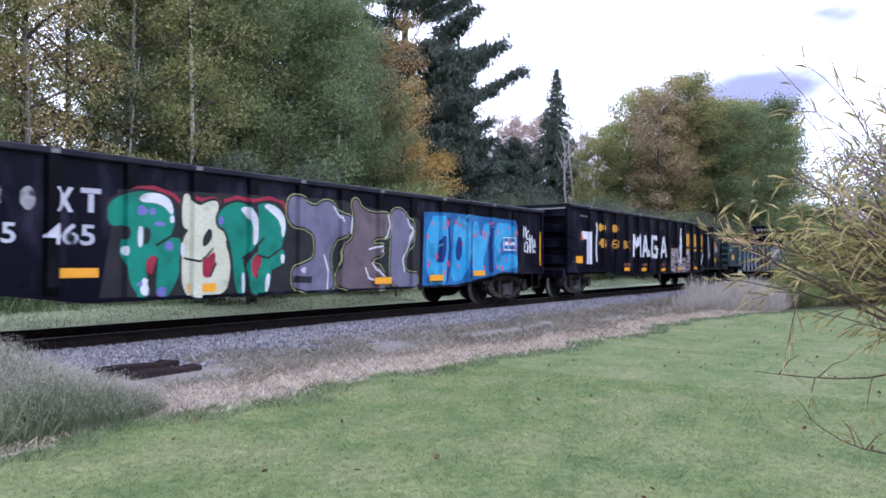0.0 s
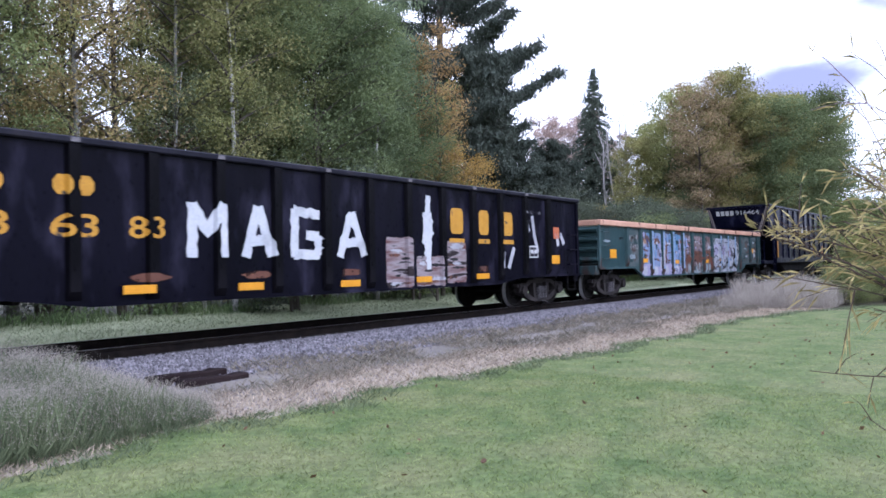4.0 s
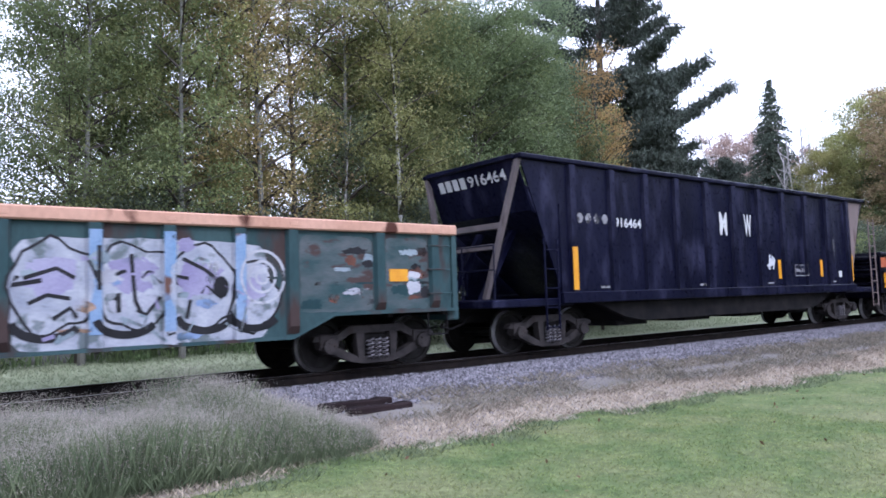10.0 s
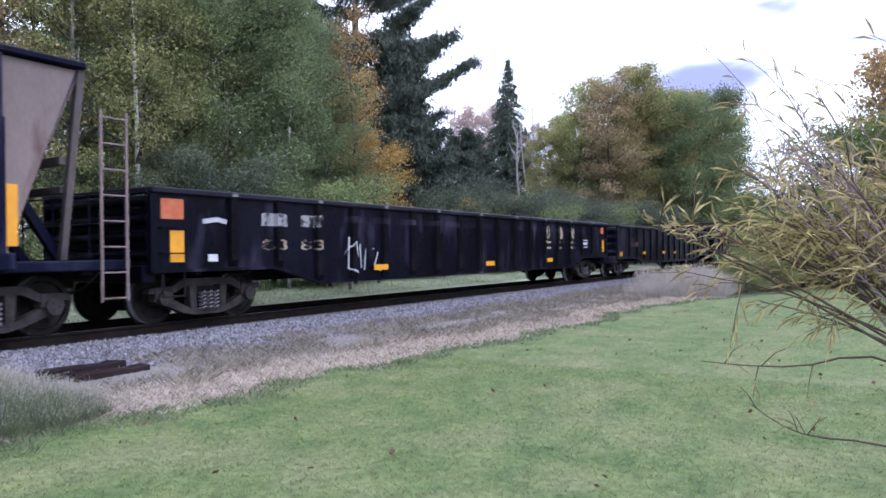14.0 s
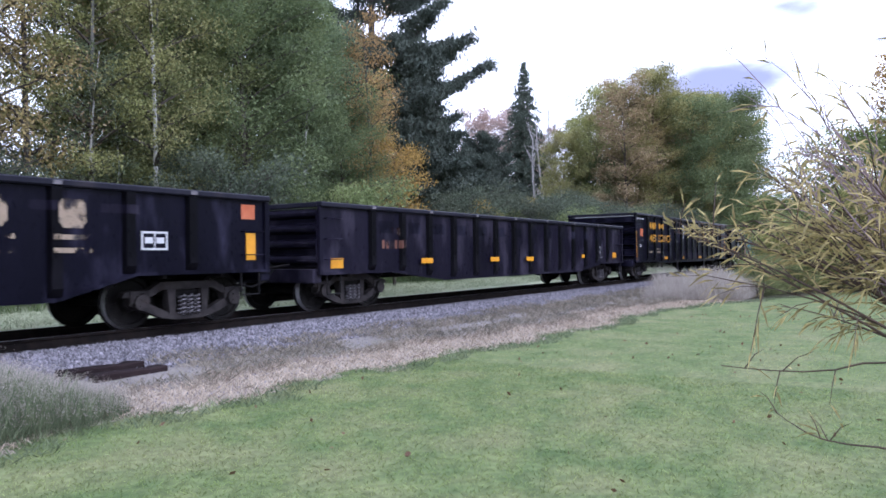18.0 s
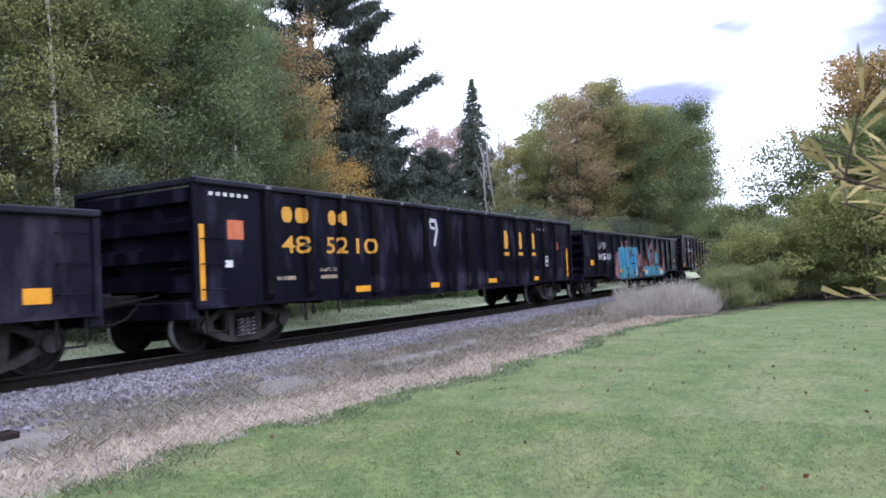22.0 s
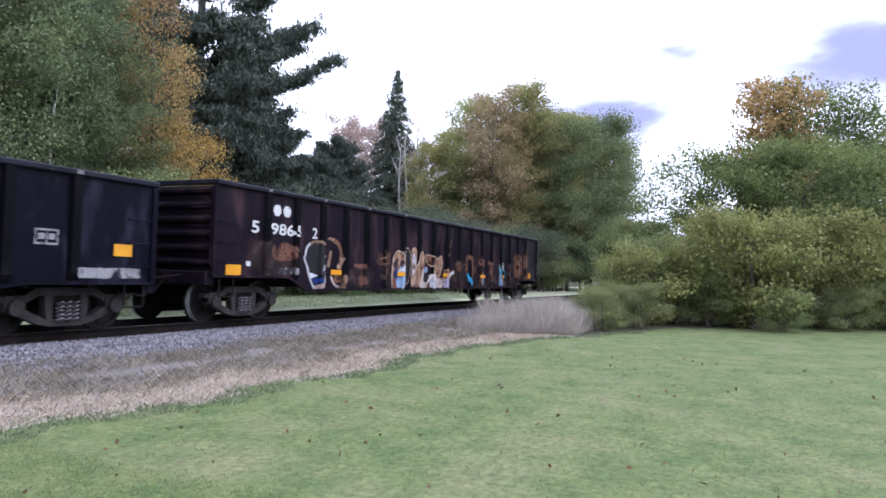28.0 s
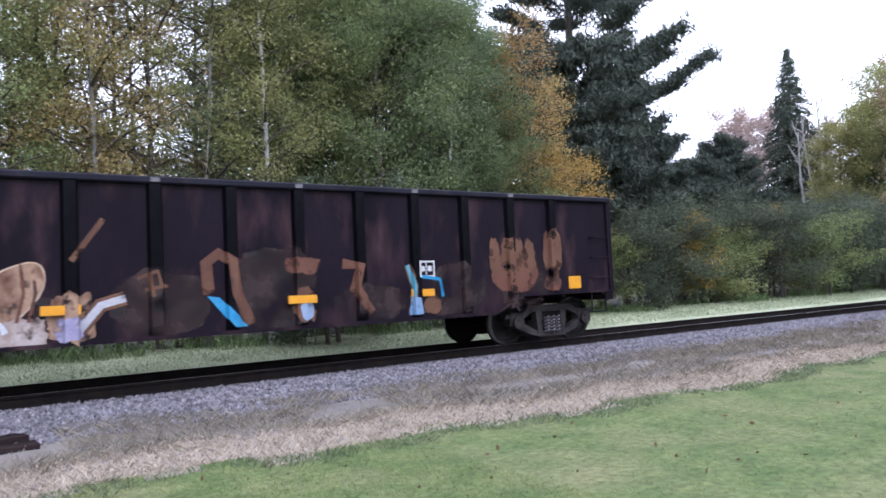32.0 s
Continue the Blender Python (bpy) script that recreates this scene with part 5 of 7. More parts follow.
    def running_gear(self, inset=1.40):
        bogie(self.root, -self.len / 2 + inset)
        bogie(self.root, self.len / 2 - inset)
        for s in (1, -1):
            for me, name in ((COUPLER, "coupler"), (HOSE, "air_hose")):
                hang(name, me, None, self.root).matrix_basis = pose(-s * self.len / 2, 0, 0, 0, 0, 0 if s > 0 else 180)


def gondola(name, head, tail, top, label, side_mat, low=0.86, belly=0.55, chord_mat=None, end="ribbed", ribs=None, ramp0=2.35, ramp1=3.1, chord=0.10, post_mat=None):
    """An open gondola: plated sides with posts, a fish-belly sill, a top chord, ribbed ends, floor and running gear."""
    L = tail - head
    n = round((L - 3.3) / 1.06)
    ribs = ribs or [1.62 + (L - 3.24) * i / n for i in range(n + 1)]
    c = Car(name, head, tail, label, side_mat, ribs)
    chord_mat, post_mat = chord_mat or SKYLITCHORD, post_mat or (side_mat if side_mat == TEAL else POSTSHADE)

    def sill(u):
        return float(np.interp(u, [0, ramp0, ramp1, L - ramp1, L - ramp0, L], [low, low, belly, belly, low, low]))

    bracket = meshed("chord_bracket", boxed(-0.06, 0.06, -0.006, 0.006, -0.03, 0.03, 0.003), SPRINGSTEEL if chord_mat == SKYLITCHORD else chord_mat)
    outline = [(0, low), (ramp0, low), (ramp1, belly), (L - ramp1, belly), (L - ramp0, low), (L, low), (L, top - chord), (0, top - chord)]
    for s in (-1, 1):
        c.put("side", slab(bmesh.new(), outline, s * 1.43, s * 1.40), side_mat)
        bm = bmesh.new()
        box(bm, 0, L, s * 1.36, s * 1.52, top - chord, top, 0.02)
        c.put("top_chord", bm, chord_mat)
        # bottom flange
        bm = bmesh.new()
        for (a, za), (b, zb) in zip(outline[:5], outline[1:6]):
            v = [bm.verts.new(p) for p in ((a, s * 1.49, za), (b, s * 1.49, zb), (b, s * 1.40, zb), (a, s * 1.40, za), (a, s * 1.49, za + 0.05), (b, s * 1.49, zb + 0.05))]
            bm.faces.new(v[:4]), bm.faces.new((v[0], v[1], v[5], v[4])), bm.faces.new((v[4], v[5], v[2], v[3]))
        bmesh.ops.recalc_face_normals(bm, faces=bm.faces)
        c.put("side_sill", bm, side_mat)
        made = {}
        for u in ribs:
            z0 = round(sill(u) + 0.06, 2)
            if z0 not in made:
                bm = bmesh.new()
                zt = top - chord - 0.004
                sec = [(-0.105, 1.43), (-0.075, 1.505), (0.075, 1.505), (0.105, 1.43)]
                a = [bm.verts.new((x, s * y, z0 + (0.12 if y > 1.5 else 0))) for x, y in sec]
                b = [bm.verts.new((x, s * y, zt)) for x, y in sec]
                for i in range(3):
                    bm.faces.new((a[i], a[i + 1], b[i + 1], b[i]))
                bm.faces.new(a)
                bmesh.ops.recalc_face_normals(bm, faces=bm.faces)
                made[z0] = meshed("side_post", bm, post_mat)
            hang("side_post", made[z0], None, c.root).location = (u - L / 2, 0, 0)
        for u in ribs[::2]:
            hang("chord_bracket", bracket, None, c.root).matrix_basis = pose(u - L / 2, s * 1.52, top - chord / 2)
        for u in (0.045, L - 0.045):
            bm = boxed(u - 0.055, u + 0.055, s * 1.40, s * 1.475, low, top - chord - 0.003, 0.008)
            c.put("corner_post", bm, side_mat)
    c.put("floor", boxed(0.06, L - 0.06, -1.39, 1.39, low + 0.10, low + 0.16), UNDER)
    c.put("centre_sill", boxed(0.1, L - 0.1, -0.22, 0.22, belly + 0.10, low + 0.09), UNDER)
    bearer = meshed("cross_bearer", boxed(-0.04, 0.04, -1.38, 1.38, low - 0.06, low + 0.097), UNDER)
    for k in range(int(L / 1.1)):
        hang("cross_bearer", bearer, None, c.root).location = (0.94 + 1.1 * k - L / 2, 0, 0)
    for s, u in ((1, 0.0), (-1, L)):
        bm = bmesh.new()
        if end == "ribbed":
            z, prof = low + 0.12, []
            count = max(3, round((top - chord - z) / 0.30))
            step = (top - chord - z) / count
            for k in range(count):
                prof += [(0.10, z + k * step), (0.10, z + k * step + step * 0.28), (-0.03, z + k * step + step * 0.45), (-0.05, z + k * step + step * 0.62), (-0.03, z + k * step + step * 0.78), (0.10, z + (k + 1) * step - 0.02)]
        else:
            z, prof = low + 0.12, []
            count = max(3, round((top - chord - z) / 0.42))
            step = (top - chord - z) / count
            for k in range(count):
                prof += [(0.18, z + k * step), (0.18, z + k * step + step * 0.35), (-0.02, z + k * step + step * 0.4), (-0.02, z + k * step + step * 0.86), (0.18, z + (k + 1) * step - 0.02)]
        prof = prof + [(0.24, top - chord), (0.24, low + 0.12)]
        a = [bm.verts.new((u + s * x, -1.40, zz)) for x, zz in prof]
        b = [bm.verts.new((u + s * x, 1.40, zz)) for x, zz in prof]
        for i in range(len(prof)):
            bm.faces.new((a[i], b[i], b[(i + 1) % len(prof)], a[(i + 1) % len(prof)]))
        bm.faces.new(a), bm.faces.new(b[::-1])
        bmesh.ops.triangulate(bm, faces=[f for f in bm.faces if len(f.verts) > 4])
        bmesh.ops.recalc_face_normals(bm, faces=bm.faces)
        c.put("end_wall", bm, side_mat, "horizontally ribbed end wall")
        c.put("top_chord", boxed(u + s * 0.0, u + s * 0.16, -1.355, 1.355, top - chord, top - 0.003, 0.015), chord_mat)
        c.put("end_sill", boxed(u - s * 0.10, u + s * 0.14, -1.38, 1.38, low - 0.16, low + 0.115, 0.02), side_mat)
        # ladder rungs at the near corner of each end
        for k in range(4):
            bm = bmesh.new()
            z = low + 0.28 + 0.36 * k
            if z < top - 0.2:
                y0 = -1.36
                pts = [(u + s * 0.02, y0, z), (u - s * 0.09, y0, z), (u - s * 0.09, y0 + 0.42, z), (u + s * 0.02, y0 + 0.42, z)]
                for p, q in zip(pts, pts[1:]):
                    rod(bm, p, q, 0.012, 5)
                c.put("grab_iron", bm, side_mat)
        bm = bmesh.new()
        for yy in (-1.44,):
            for p, q in (((u + s * 0.22, yy, low), (u + s * 0.22, yy, low - 0.38)), ((u + s * 0.62, yy, low), (u + s * 0.62, yy, low - 0.38)), ((u + s * 0.22, yy, low - 0.38), (u + s * 0.62, yy, low - 0.38))):
                rod(bm, p, q, 0.016, 5)
        c.put("step", bm, UNDER)
        for k in range(3):
            bm = bmesh.new()
            z = low + 0.30 + 0.40 * k
            if z < top - 0.3:
                for p, q in (((u + s * 0.16, -1.42, z), (u + s * 0.16, -1.51, z)), ((u + s * 0.16, -1.51, z), (u + s * 0.60, -1.51, z)), ((u + s * 0.60, -1.51, z), (u + s * 0.60, -1.42, z))):
                    rod(bm, p, q, 0.012, 5)
                c.put("grab_iron", bm, side_mat)
    c.running_gear()
    return c


# heads and tails of the cars along the track as the clip starts
ENDS = [(0.88, 18.28), (19.84, 37.30), (38.58, 55.15), (56.59, 72.05), (72.94, 93.54), (94.84, 112.00), (113.60, 130.72), (132.07, 148.55), (149.98, 170.94)]
cars = []


def patch(c, u0, u1, z0, z1, m, layer=1, seed=0, ragged=0.12):
    """A weathered painted area with uneven, rounded edges."""
    out = []
    power = 14 if ragged < 0.15 else 2.4
    for a in np.linspace(0, 2 * math.pi, 64, endpoint=False):
        x, y = math.cos(a), math.sin(a)
        k = (abs(x) ** power + abs(y) ** power) ** (-1 / power)
        w = 1 + ragged * (noise.noise((2 * x, 2 * y, seed)) + 0.7 * noise.noise((6 * x, 6 * y, seed + 3)) + 0.5 * noise.noise((15 * x, 15 * y, seed + 5)))
        out.append(((u0 + u1) / 2 + (u1 - u0) / 2 * x * k * (1 + (w - 1) * 0.6), (z0 + z1) / 2 + (z1 - z0) / 2 * y * k * w))
    c.paint("graffiti", shape(out), m, layer)


# 1: black gondola under large graffiti letters
c = gondola("gondola_car", *ENDS[0], 2.55, "black gondola covered with green, lilac and blue graffiti letters", BLACK, 0.76, 0.50, ramp0=2.3, ramp1=4.2)
cars.append(c)
for a, b in ((2.98, 3.22), (3.38, 3.62)):
    c.logo(a, b, 1.72, 2.02, DIMWHITE, 1)
c.paint("mark", shape([(3.83, 2.04), (3.90, 2.04), (4.08, 1.72), (4.01, 1.72)]), OFFWHITE_P)
c.paint("mark", shape([(4.01, 2.05), (4.08, 2.05), (3.90, 1.72), (3.83, 1.72)]), OFFWHITE_P, 1.3)
c.paint("mark", shape([(4.18, 1.99), (4.46, 1.99), (4.46, 2.06), (4.18, 2.06)]), OFFWHITE_P)
c.paint("mark", shape([(4.28, 1.73), (4.36, 1.73), (4.36, 1.98), (4.28, 1.98)]), OFFWHITE_P)
c.text("5", 3.19, 3.36, 1.29, 1.55, OFFWHITE_P, 0.02)
c.text("465", 3.69, 4.38, 1.28, 1.57, OFFWHITE_P, 0.02)


def soft(points, turns=2):
    """An outline with its corners rounded off."""
    for _ in range(turns):
        points = [(a[0] * w + b[0] * (1 - w), a[1] * w + b[1] * (1 - w)) for a, b in zip(points, points[1:] + points[:1]) for w in (0.75, 0.25)]
    return points


def letter(c, points, fill, layer=2, rim=0.08, edge=BLACK_P, line=None):
    """A sprayed letter with a dark rim and, outside it, a bright line."""
    out = soft(points)
    if line:
        c.paint("graffiti", stroke(out + out[:2], rim + 0.03), line, layer - 0.6)
    c.paint("graffiti", stroke(out + out[:2], rim), edge, layer - 0.3)
    c.paint("graffiti", shape(out), fill, layer)


c.paint("graffiti", shape([(4.45, 0.56), (11.7, 0.54), (11.7, 2.0), (9.0, 2.26), (7.9, 2.2), (6.4, 2.16), (4.7, 2.08)]), BLACK_P, 0.5)
for pts in ([(4.58, 1.9), (4.71, 1.97), (4.97, 2.12), (5.27, 2.15), (5.58, 2.07), (5.75, 1.93)], [(5.86, 2.06), (6.05, 2.02), (6.33, 2.07), (6.44, 2.0)], [(6.51, 2.04), (6.77, 2.12), (7.05, 2.08), (7.45, 2.16), (7.75, 2.1), (7.9, 1.8)]):
    c.paint("graffiti", stroke(pts, 0.06), RED_P, 1)
letter(c, [(4.55, 1.84), (4.65, 1.95), (4.91, 2.07), (5.21, 2.09), (5.49, 2.02), (5.6, 1.85), (5.62, 1.63), (5.52, 1.42), (5.75, 1.43), (5.75, 1.09), (5.7, 0.86), (5.5, 0.52), (5.31, 0.54), (5.31, 0.81), (5.35, 1.14), (5.21, 1.14), (5.13, 1.0), (5.17, 0.81), (5.2, 0.56), (5.04, 0.53), (4.86, 0.71), (4.8, 1.08), (4.72, 1.19), (4.77, 1.38), (4.71, 1.56), (4.56, 1.58)], GREEN_P)
letter(c, [(5.74, 2.1), (5.87, 2.11), (5.88, 1.96), (6.05, 1.93), (6.19, 2.01), (6.4, 2.05), (6.39, 1.81), (6.33, 1.63), (6.57, 1.6), (6.58, 1.42), (6.52, 1.39), (6.64, 1.09), (6.62, 0.78), (6.52, 0.53), (5.87, 0.49), (5.75, 0.68), (5.73, 0.94), (5.75, 1.43), (5.87, 1.56), (5.73, 1.58)], CREAM_P, 2.4)
letter(c, [(7.13, 2.01), (7.37, 2.08), (7.62, 2.04), (7.82, 1.82), (7.82, 1.56), (7.69, 1.29), (7.80, 1.26), (7.80, 1.03), (7.48, 0.93), (7.5, 0.87), (7.42, 0.51), (7.14, 0.51), (6.98, 0.56), (6.95, 1.06), (7.05, 1.19), (7.17, 1.25), (7.13, 1.38), (7.21, 1.6)], GREEN_P, 2.2)
letter(c, [(6.37, 1.81), (6.51, 1.95), (6.74, 2.05), (6.97, 2.02), (7.15, 1.82), (7.2, 1.59), (7.11, 1.34), (6.86, 1.12), (6.94, 0.9), (6.94, 0.53), (6.8, 0.52), (6.71, 0.72), (6.68, 1.15), (6.55, 1.58), (6.39, 1.63)], GREEN_P, 2.8)
for pts in ([(5.1, 1.58), (5.21, 1.55), (5.21, 1.36), (5.1, 1.28)], [(4.64, 1.58), (4.86, 1.57), (4.86, 1.38), (4.72, 1.38)], [(6.06, 1.35), (6.19, 1.58), (6.27, 1.58), (6.29, 1.45), (6.19, 1.32), (6.11, 1.30)]):
    c.paint("graffiti", shape(soft(pts)), BLACK_P, 3.4)
for pts in ([(5.01, 1.98), (5.12, 2.06), (5.33, 2.08), (5.52, 2.01), (5.59, 1.86), (5.56, 1.74), (5.44, 1.88), (5.27, 1.93), (5.06, 1.92)], [(5.01, 1.58), (5.09, 1.58), (5.09, 1.28), (5.01, 1.26)], [(6.81, 1.93), (6.97, 2.0), (7.13, 1.82), (7.19, 1.57), (7.09, 1.33), (7.02, 1.36), (7.05, 1.66), (6.93, 1.84)],
            [(7.29, 2.01), (7.45, 2.07), (7.71, 1.96), (7.81, 1.79), (7.79, 1.55), (7.73, 1.46), (7.69, 1.75), (7.5, 1.9)], [(6.86, 0.9), (6.92, 0.88), (6.93, 0.55), (6.86, 0.55)], [(7.38, 0.88), (7.48, 0.86), (7.42, 0.55), (7.34, 0.56)], [(4.74, 1.26), (4.84, 1.3), (4.83, 1.14), (4.77, 1.16)]):
    c.paint("graffiti", shape(soft(pts)), WHITE_P, 3.6)
for u, z, a, b in ((5.13, 0.66, 0.07, 0.09), (5.13, 0.78, 0.05, 0.05), (7.74, 1.12, 0.04, 0.09), (5.56, 1.7, 0.04, 0.06), (5.75, 1.25, 0.04, 0.12)):
    c.paint("graffiti", blob(u, z, a, b, int(u * 50), 0.3), WHITE_P, 3.6)
for u, z, a, b in ((5.06, 1.8, 0.08, 0.07), (5.24, 1.8, 0.05, 0.05), (5.36, 1.62, 0.09, 0.03), (5.05, 0.74, 0.06, 0.03), (5.4, 0.62, 0.08, 0.08), (6.44, 1.72, 0.05, 0.07), (5.52, 1.3, 0.07, 0.07)):
    c.paint("graffiti", blob(u, z, a, b, int(u * 50), 0.4), VIOLET_P, 3.5)
for pts in ([(5.14, 1.06), (5.21, 1.15), (5.3, 1.15), (5.32, 1.03), (5.25, 0.87), (5.15, 0.90)], [(6.05, 1.06), (6.19, 1.12), (6.33, 1.26), (6.35, 1.03), (6.23, 0.80), (6.10, 0.84)], [(7.0, 1.09), (7.13, 1.22), (7.3, 1.17), (7.22, 0.9), (7.09, 0.76), (7.0, 0.9)]):
    c.paint("graffiti", shape(soft(pts)), RED_P, 3.7)
for pts in ([(5.77, 1.12), (5.99, 1.07), (6.16, 1.13), (6.3, 1.28)], [(6.86, 1.12), (7.13, 1.28), (7.33, 1.48)], [(7.13, 1.19), (7.42, 1.13), (7.76, 1.33)], [(5.3, 1.3), (5.5, 1.42), (5.7, 1.52)], [(5.26, 0.9), (5.33, 1.12)], [(7.12, 0.8), (7.22, 0.96)], [(6.24, 0.82), (6.36, 1.05)]):
    c.paint("graffiti", stroke(pts, 0.035), BLACK_P, 3.9)
letter(c, [(7.85, 2.15), (8.05, 2.27), (8.50, 2.04), (8.72, 2.2), (9.0, 2.19), (9.16, 1.93), (9.50, 1.98), (9.48, 1.62), (9.12, 1.56), (8.92, 1.3), (8.9, 1.0), (9.02, 0.75), (9.0, 0.53), (8.02, 0.53), (7.96, 0.85), (8.08, 1.02), (8.52, 1.08), (8.55, 1.50), (8.40, 1.66), (7.88, 1.72)], LILAC_P, 2.6, 0.07, BLACK_P, LIME_P)
letter(c, [(10.66, 2.12), (11.02, 2.21), (11.33, 1.97), (11.4, 1.73), (11.33, 1.4), (11.1, 1.12), (11.18, 0.84), (11.6, 0.81), (11.56, 0.53), (10.84, 0.53), (10.66, 0.84), (10.73, 1.48)], LILAC_P, 2.6, 0.07, BLACK_P, LIME_P)
letter(c, [(9.49, 2.26), (9.68, 2.3), (9.75, 2.13), (10.17, 2.02), (10.62, 2.09), (10.7, 1.84), (10.59, 1.55), (10.18, 1.6), (10.08, 1.38), (10.42, 1.43), (10.38, 1.25), (9.98, 1.07), (10.24, 1.02), (10.38, 0.8), (10.63, 0.66), (10.59, 0.53), (9.22, 0.53), (9.04, 0.74), (9.22, 1.03), (9.19, 1.4), (9.56, 1.45), (9.59, 1.97)], MAUVE_P, 3.4, 0.07, BLACK_P, LIME_P)
for pts in ([(9.0, 2.12), (9.16, 1.92), (9.22, 1.84)], [(9.52, 1.94), (9.48, 1.62)], [(10.6, 2.05), (10.67, 1.84), (10.56, 1.58), (10.4, 1.56)], [(8.75, 1.2), (8.86, 0.9), (8.84, 0.56)], [(11.24, 2.0), (11.36, 1.75), (11.28, 1.4), (11.08, 1.14), (11.14, 0.86)], [(10.1, 1.06), (10.3, 0.84), (10.58, 0.68)], [(10.0, 1.32), (10.36, 1.4), (10.34, 1.26)], [(9.9, 0.96), (10.0, 0.75), (10.3, 0.66)]):
    c.paint("graffiti", stroke(pts, 0.035), WHITE_P, 4.6)
c.paint("graffiti", blob(8.25, 0.92, 0.16, 0.05, 4, 0.4), GREYWHITE_P, 3.2)
c.paint("graffiti", shape([(7.98, 0.70), (8.44, 0.68), (8.46, 0.80), (8.0, 0.82)]), BLACK_P, 3.3)
for pts in ([(12.78, 2.1), (12.84, 1.4), (12.72, 0.6)], [(13.72, 2.1), (13.70, 1.4), (13.62, 0.68)], [(14.66, 2.06), (14.56, 1.5), (14.6, 0.82)]):
    c.paint("graffiti", stroke(pts, 0.09), NAVY_P, 3.1)
c.paint("graffiti", shape([(11.78, 0.54), (13.1, 0.54), (15.0, 0.78), (16.0, 0.80), (16.0, 1.8), (15.76, 2.18), (13.0, 2.22), (11.85, 2.18)]), MIDBLUE_P, 0.5)
for pts in ([(11.95, 2.10), (12.85, 2.14), (12.82, 1.3), (12.68, 0.58), (11.9, 0.57)], [(13.0, 2.13), (13.62, 2.08), (13.6, 1.3), (13.46, 0.66), (12.84, 0.60), (12.96, 1.3)], [(13.80, 2.05), (14.08, 2.07), (14.12, 1.72), (14.26, 1.72), (14.30, 2.05), (14.62, 2.05), (14.5, 1.46), (14.28, 1.2), (14.3, 0.74), (13.72, 0.72), (13.78, 1.3)],
            [(14.74, 2.06), (15.74, 2.1), (15.74, 1.76), (15.1, 1.7), (15.06, 1.2), (15.5, 1.3), (15.9, 1.26), (15.9, 0.9), (14.8, 0.84), (14.66, 1.4)]):
    c.paint("graffiti", shape(soft(pts, 1)), BLUE_P, 2)
for pts in ([(12.42, 1.67), (12.63, 1.68), (12.55, 1.07), (12.25, 1.05)], [(13.13, 1.67), (13.36, 1.65), (13.31, 1.1), (13.04, 1.13)]):
    c.paint("graffiti", shape(soft(pts, 1)), NAVY_P, 3)
rr = random.Random(5)
for k in range(34):
    u, z = rr.uniform(11.95, 15.8), rr.uniform(0.75, 2.05)
    if z > 0.9 or u < 13.4:
        c.paint("graffiti", blob(u, z, rr.uniform(0.03, 0.07), rr.uniform(0.04, 0.08), k, 0.7, 9), PINK_P, 4)
for k in range(14):
    u, z = rr.uniform(12, 15.8), rr.uniform(1.0, 2.0)
    c.paint("graffiti", stroke([(u, z), (u + 0.04, z + 0.14), (u + 0.12, z + 0.22)], 0.035), CYAN_P, 3.6)
c.stencil(15.27, 15.79, 1.38, 1.73)
for row, z in enumerate((1.72, 1.28)):
    for k in range(4):
        u, h = 16.32 + 0.17 * k + 0.05 * row, 0.30 - 0.03 * k + 0.06 * rr.random()
        z1 = z - 0.10 * k * (1 - row) + 0.05 * rr.random()
        pts = ([(u, z1), (u + 0.03, z1 + h), (u + 0.08, z1 + 0.3 * h), (u + 0.13, z1 + h), (u + 0.15, z1)], [(u + 0.14, z1 + h), (u + 0.02, z1 + 0.8 * h), (u + 0.01, z1 + 0.2 * h), (u + 0.14, z1 + 0.05)],
               [(u, z1 + h), (u + 0.01, z1), (u + 0.06, z1 + 0.5 * h), (u + 0.14, z1 + h), (u + 0.13, z1 + 0.02)])[(k + row) % 3]
        c.paint("graffiti", stroke(pts, 0.05), WHITE_P, 1 + 0.05 * k)
for u, z in ((4.17, 0.91), (6.1, 0.66), (10.37, 0.69), (12.21, 0.72), (14.1, 0.80)):
    c.reflector(u, z, 0.52, 0.13)
c.reflector(17.28, 1.45, 0.09, 0.95)

# 2: black gondola with white and ochre lettering
c = gondola("gondola_car", *ENDS[1], 2.86, "black gondola with white painted letters and ochre railroad lettering", BLACK, 0.76, 0.63, end="boxed", ramp0=3.0, ramp1=4.0)
cars.append(c)
c.paint("graffiti", shape([(1.10, 2.06), (1.80, 2.04), (1.80, 1.02), (1.46, 1.02), (1.46, 1.80), (1.20, 1.82)]), WHITE_P, 2)
c.paint("lettering", shape([(1.05, 1.78), (1.3, 1.78), (1.3, 2.03), (1.05, 2.03)]), ORANGERED, 1)
c.paint("graffiti", stroke([(2.2, 2.36), (2.28, 2.2), (2.22, 1.9), (2.2, 1.4), (2.26, 1.1)], 0.11), WHITE_P, 1)
c.logo(2.36, 3.02, 2.1, 2.36, OCHRE, 2)
c.logo(3.52, 4.12, 2.1, 2.36, OCHRE, 2)
c.text("48", 2.40, 3.04, 1.56, 1.87, OCHRE)
c.text("63", 3.52, 4.14, 1.55, 1.86, OCHRE)
c.text("83", 4.56, 5.10, 1.55, 1.86, OCHRE)


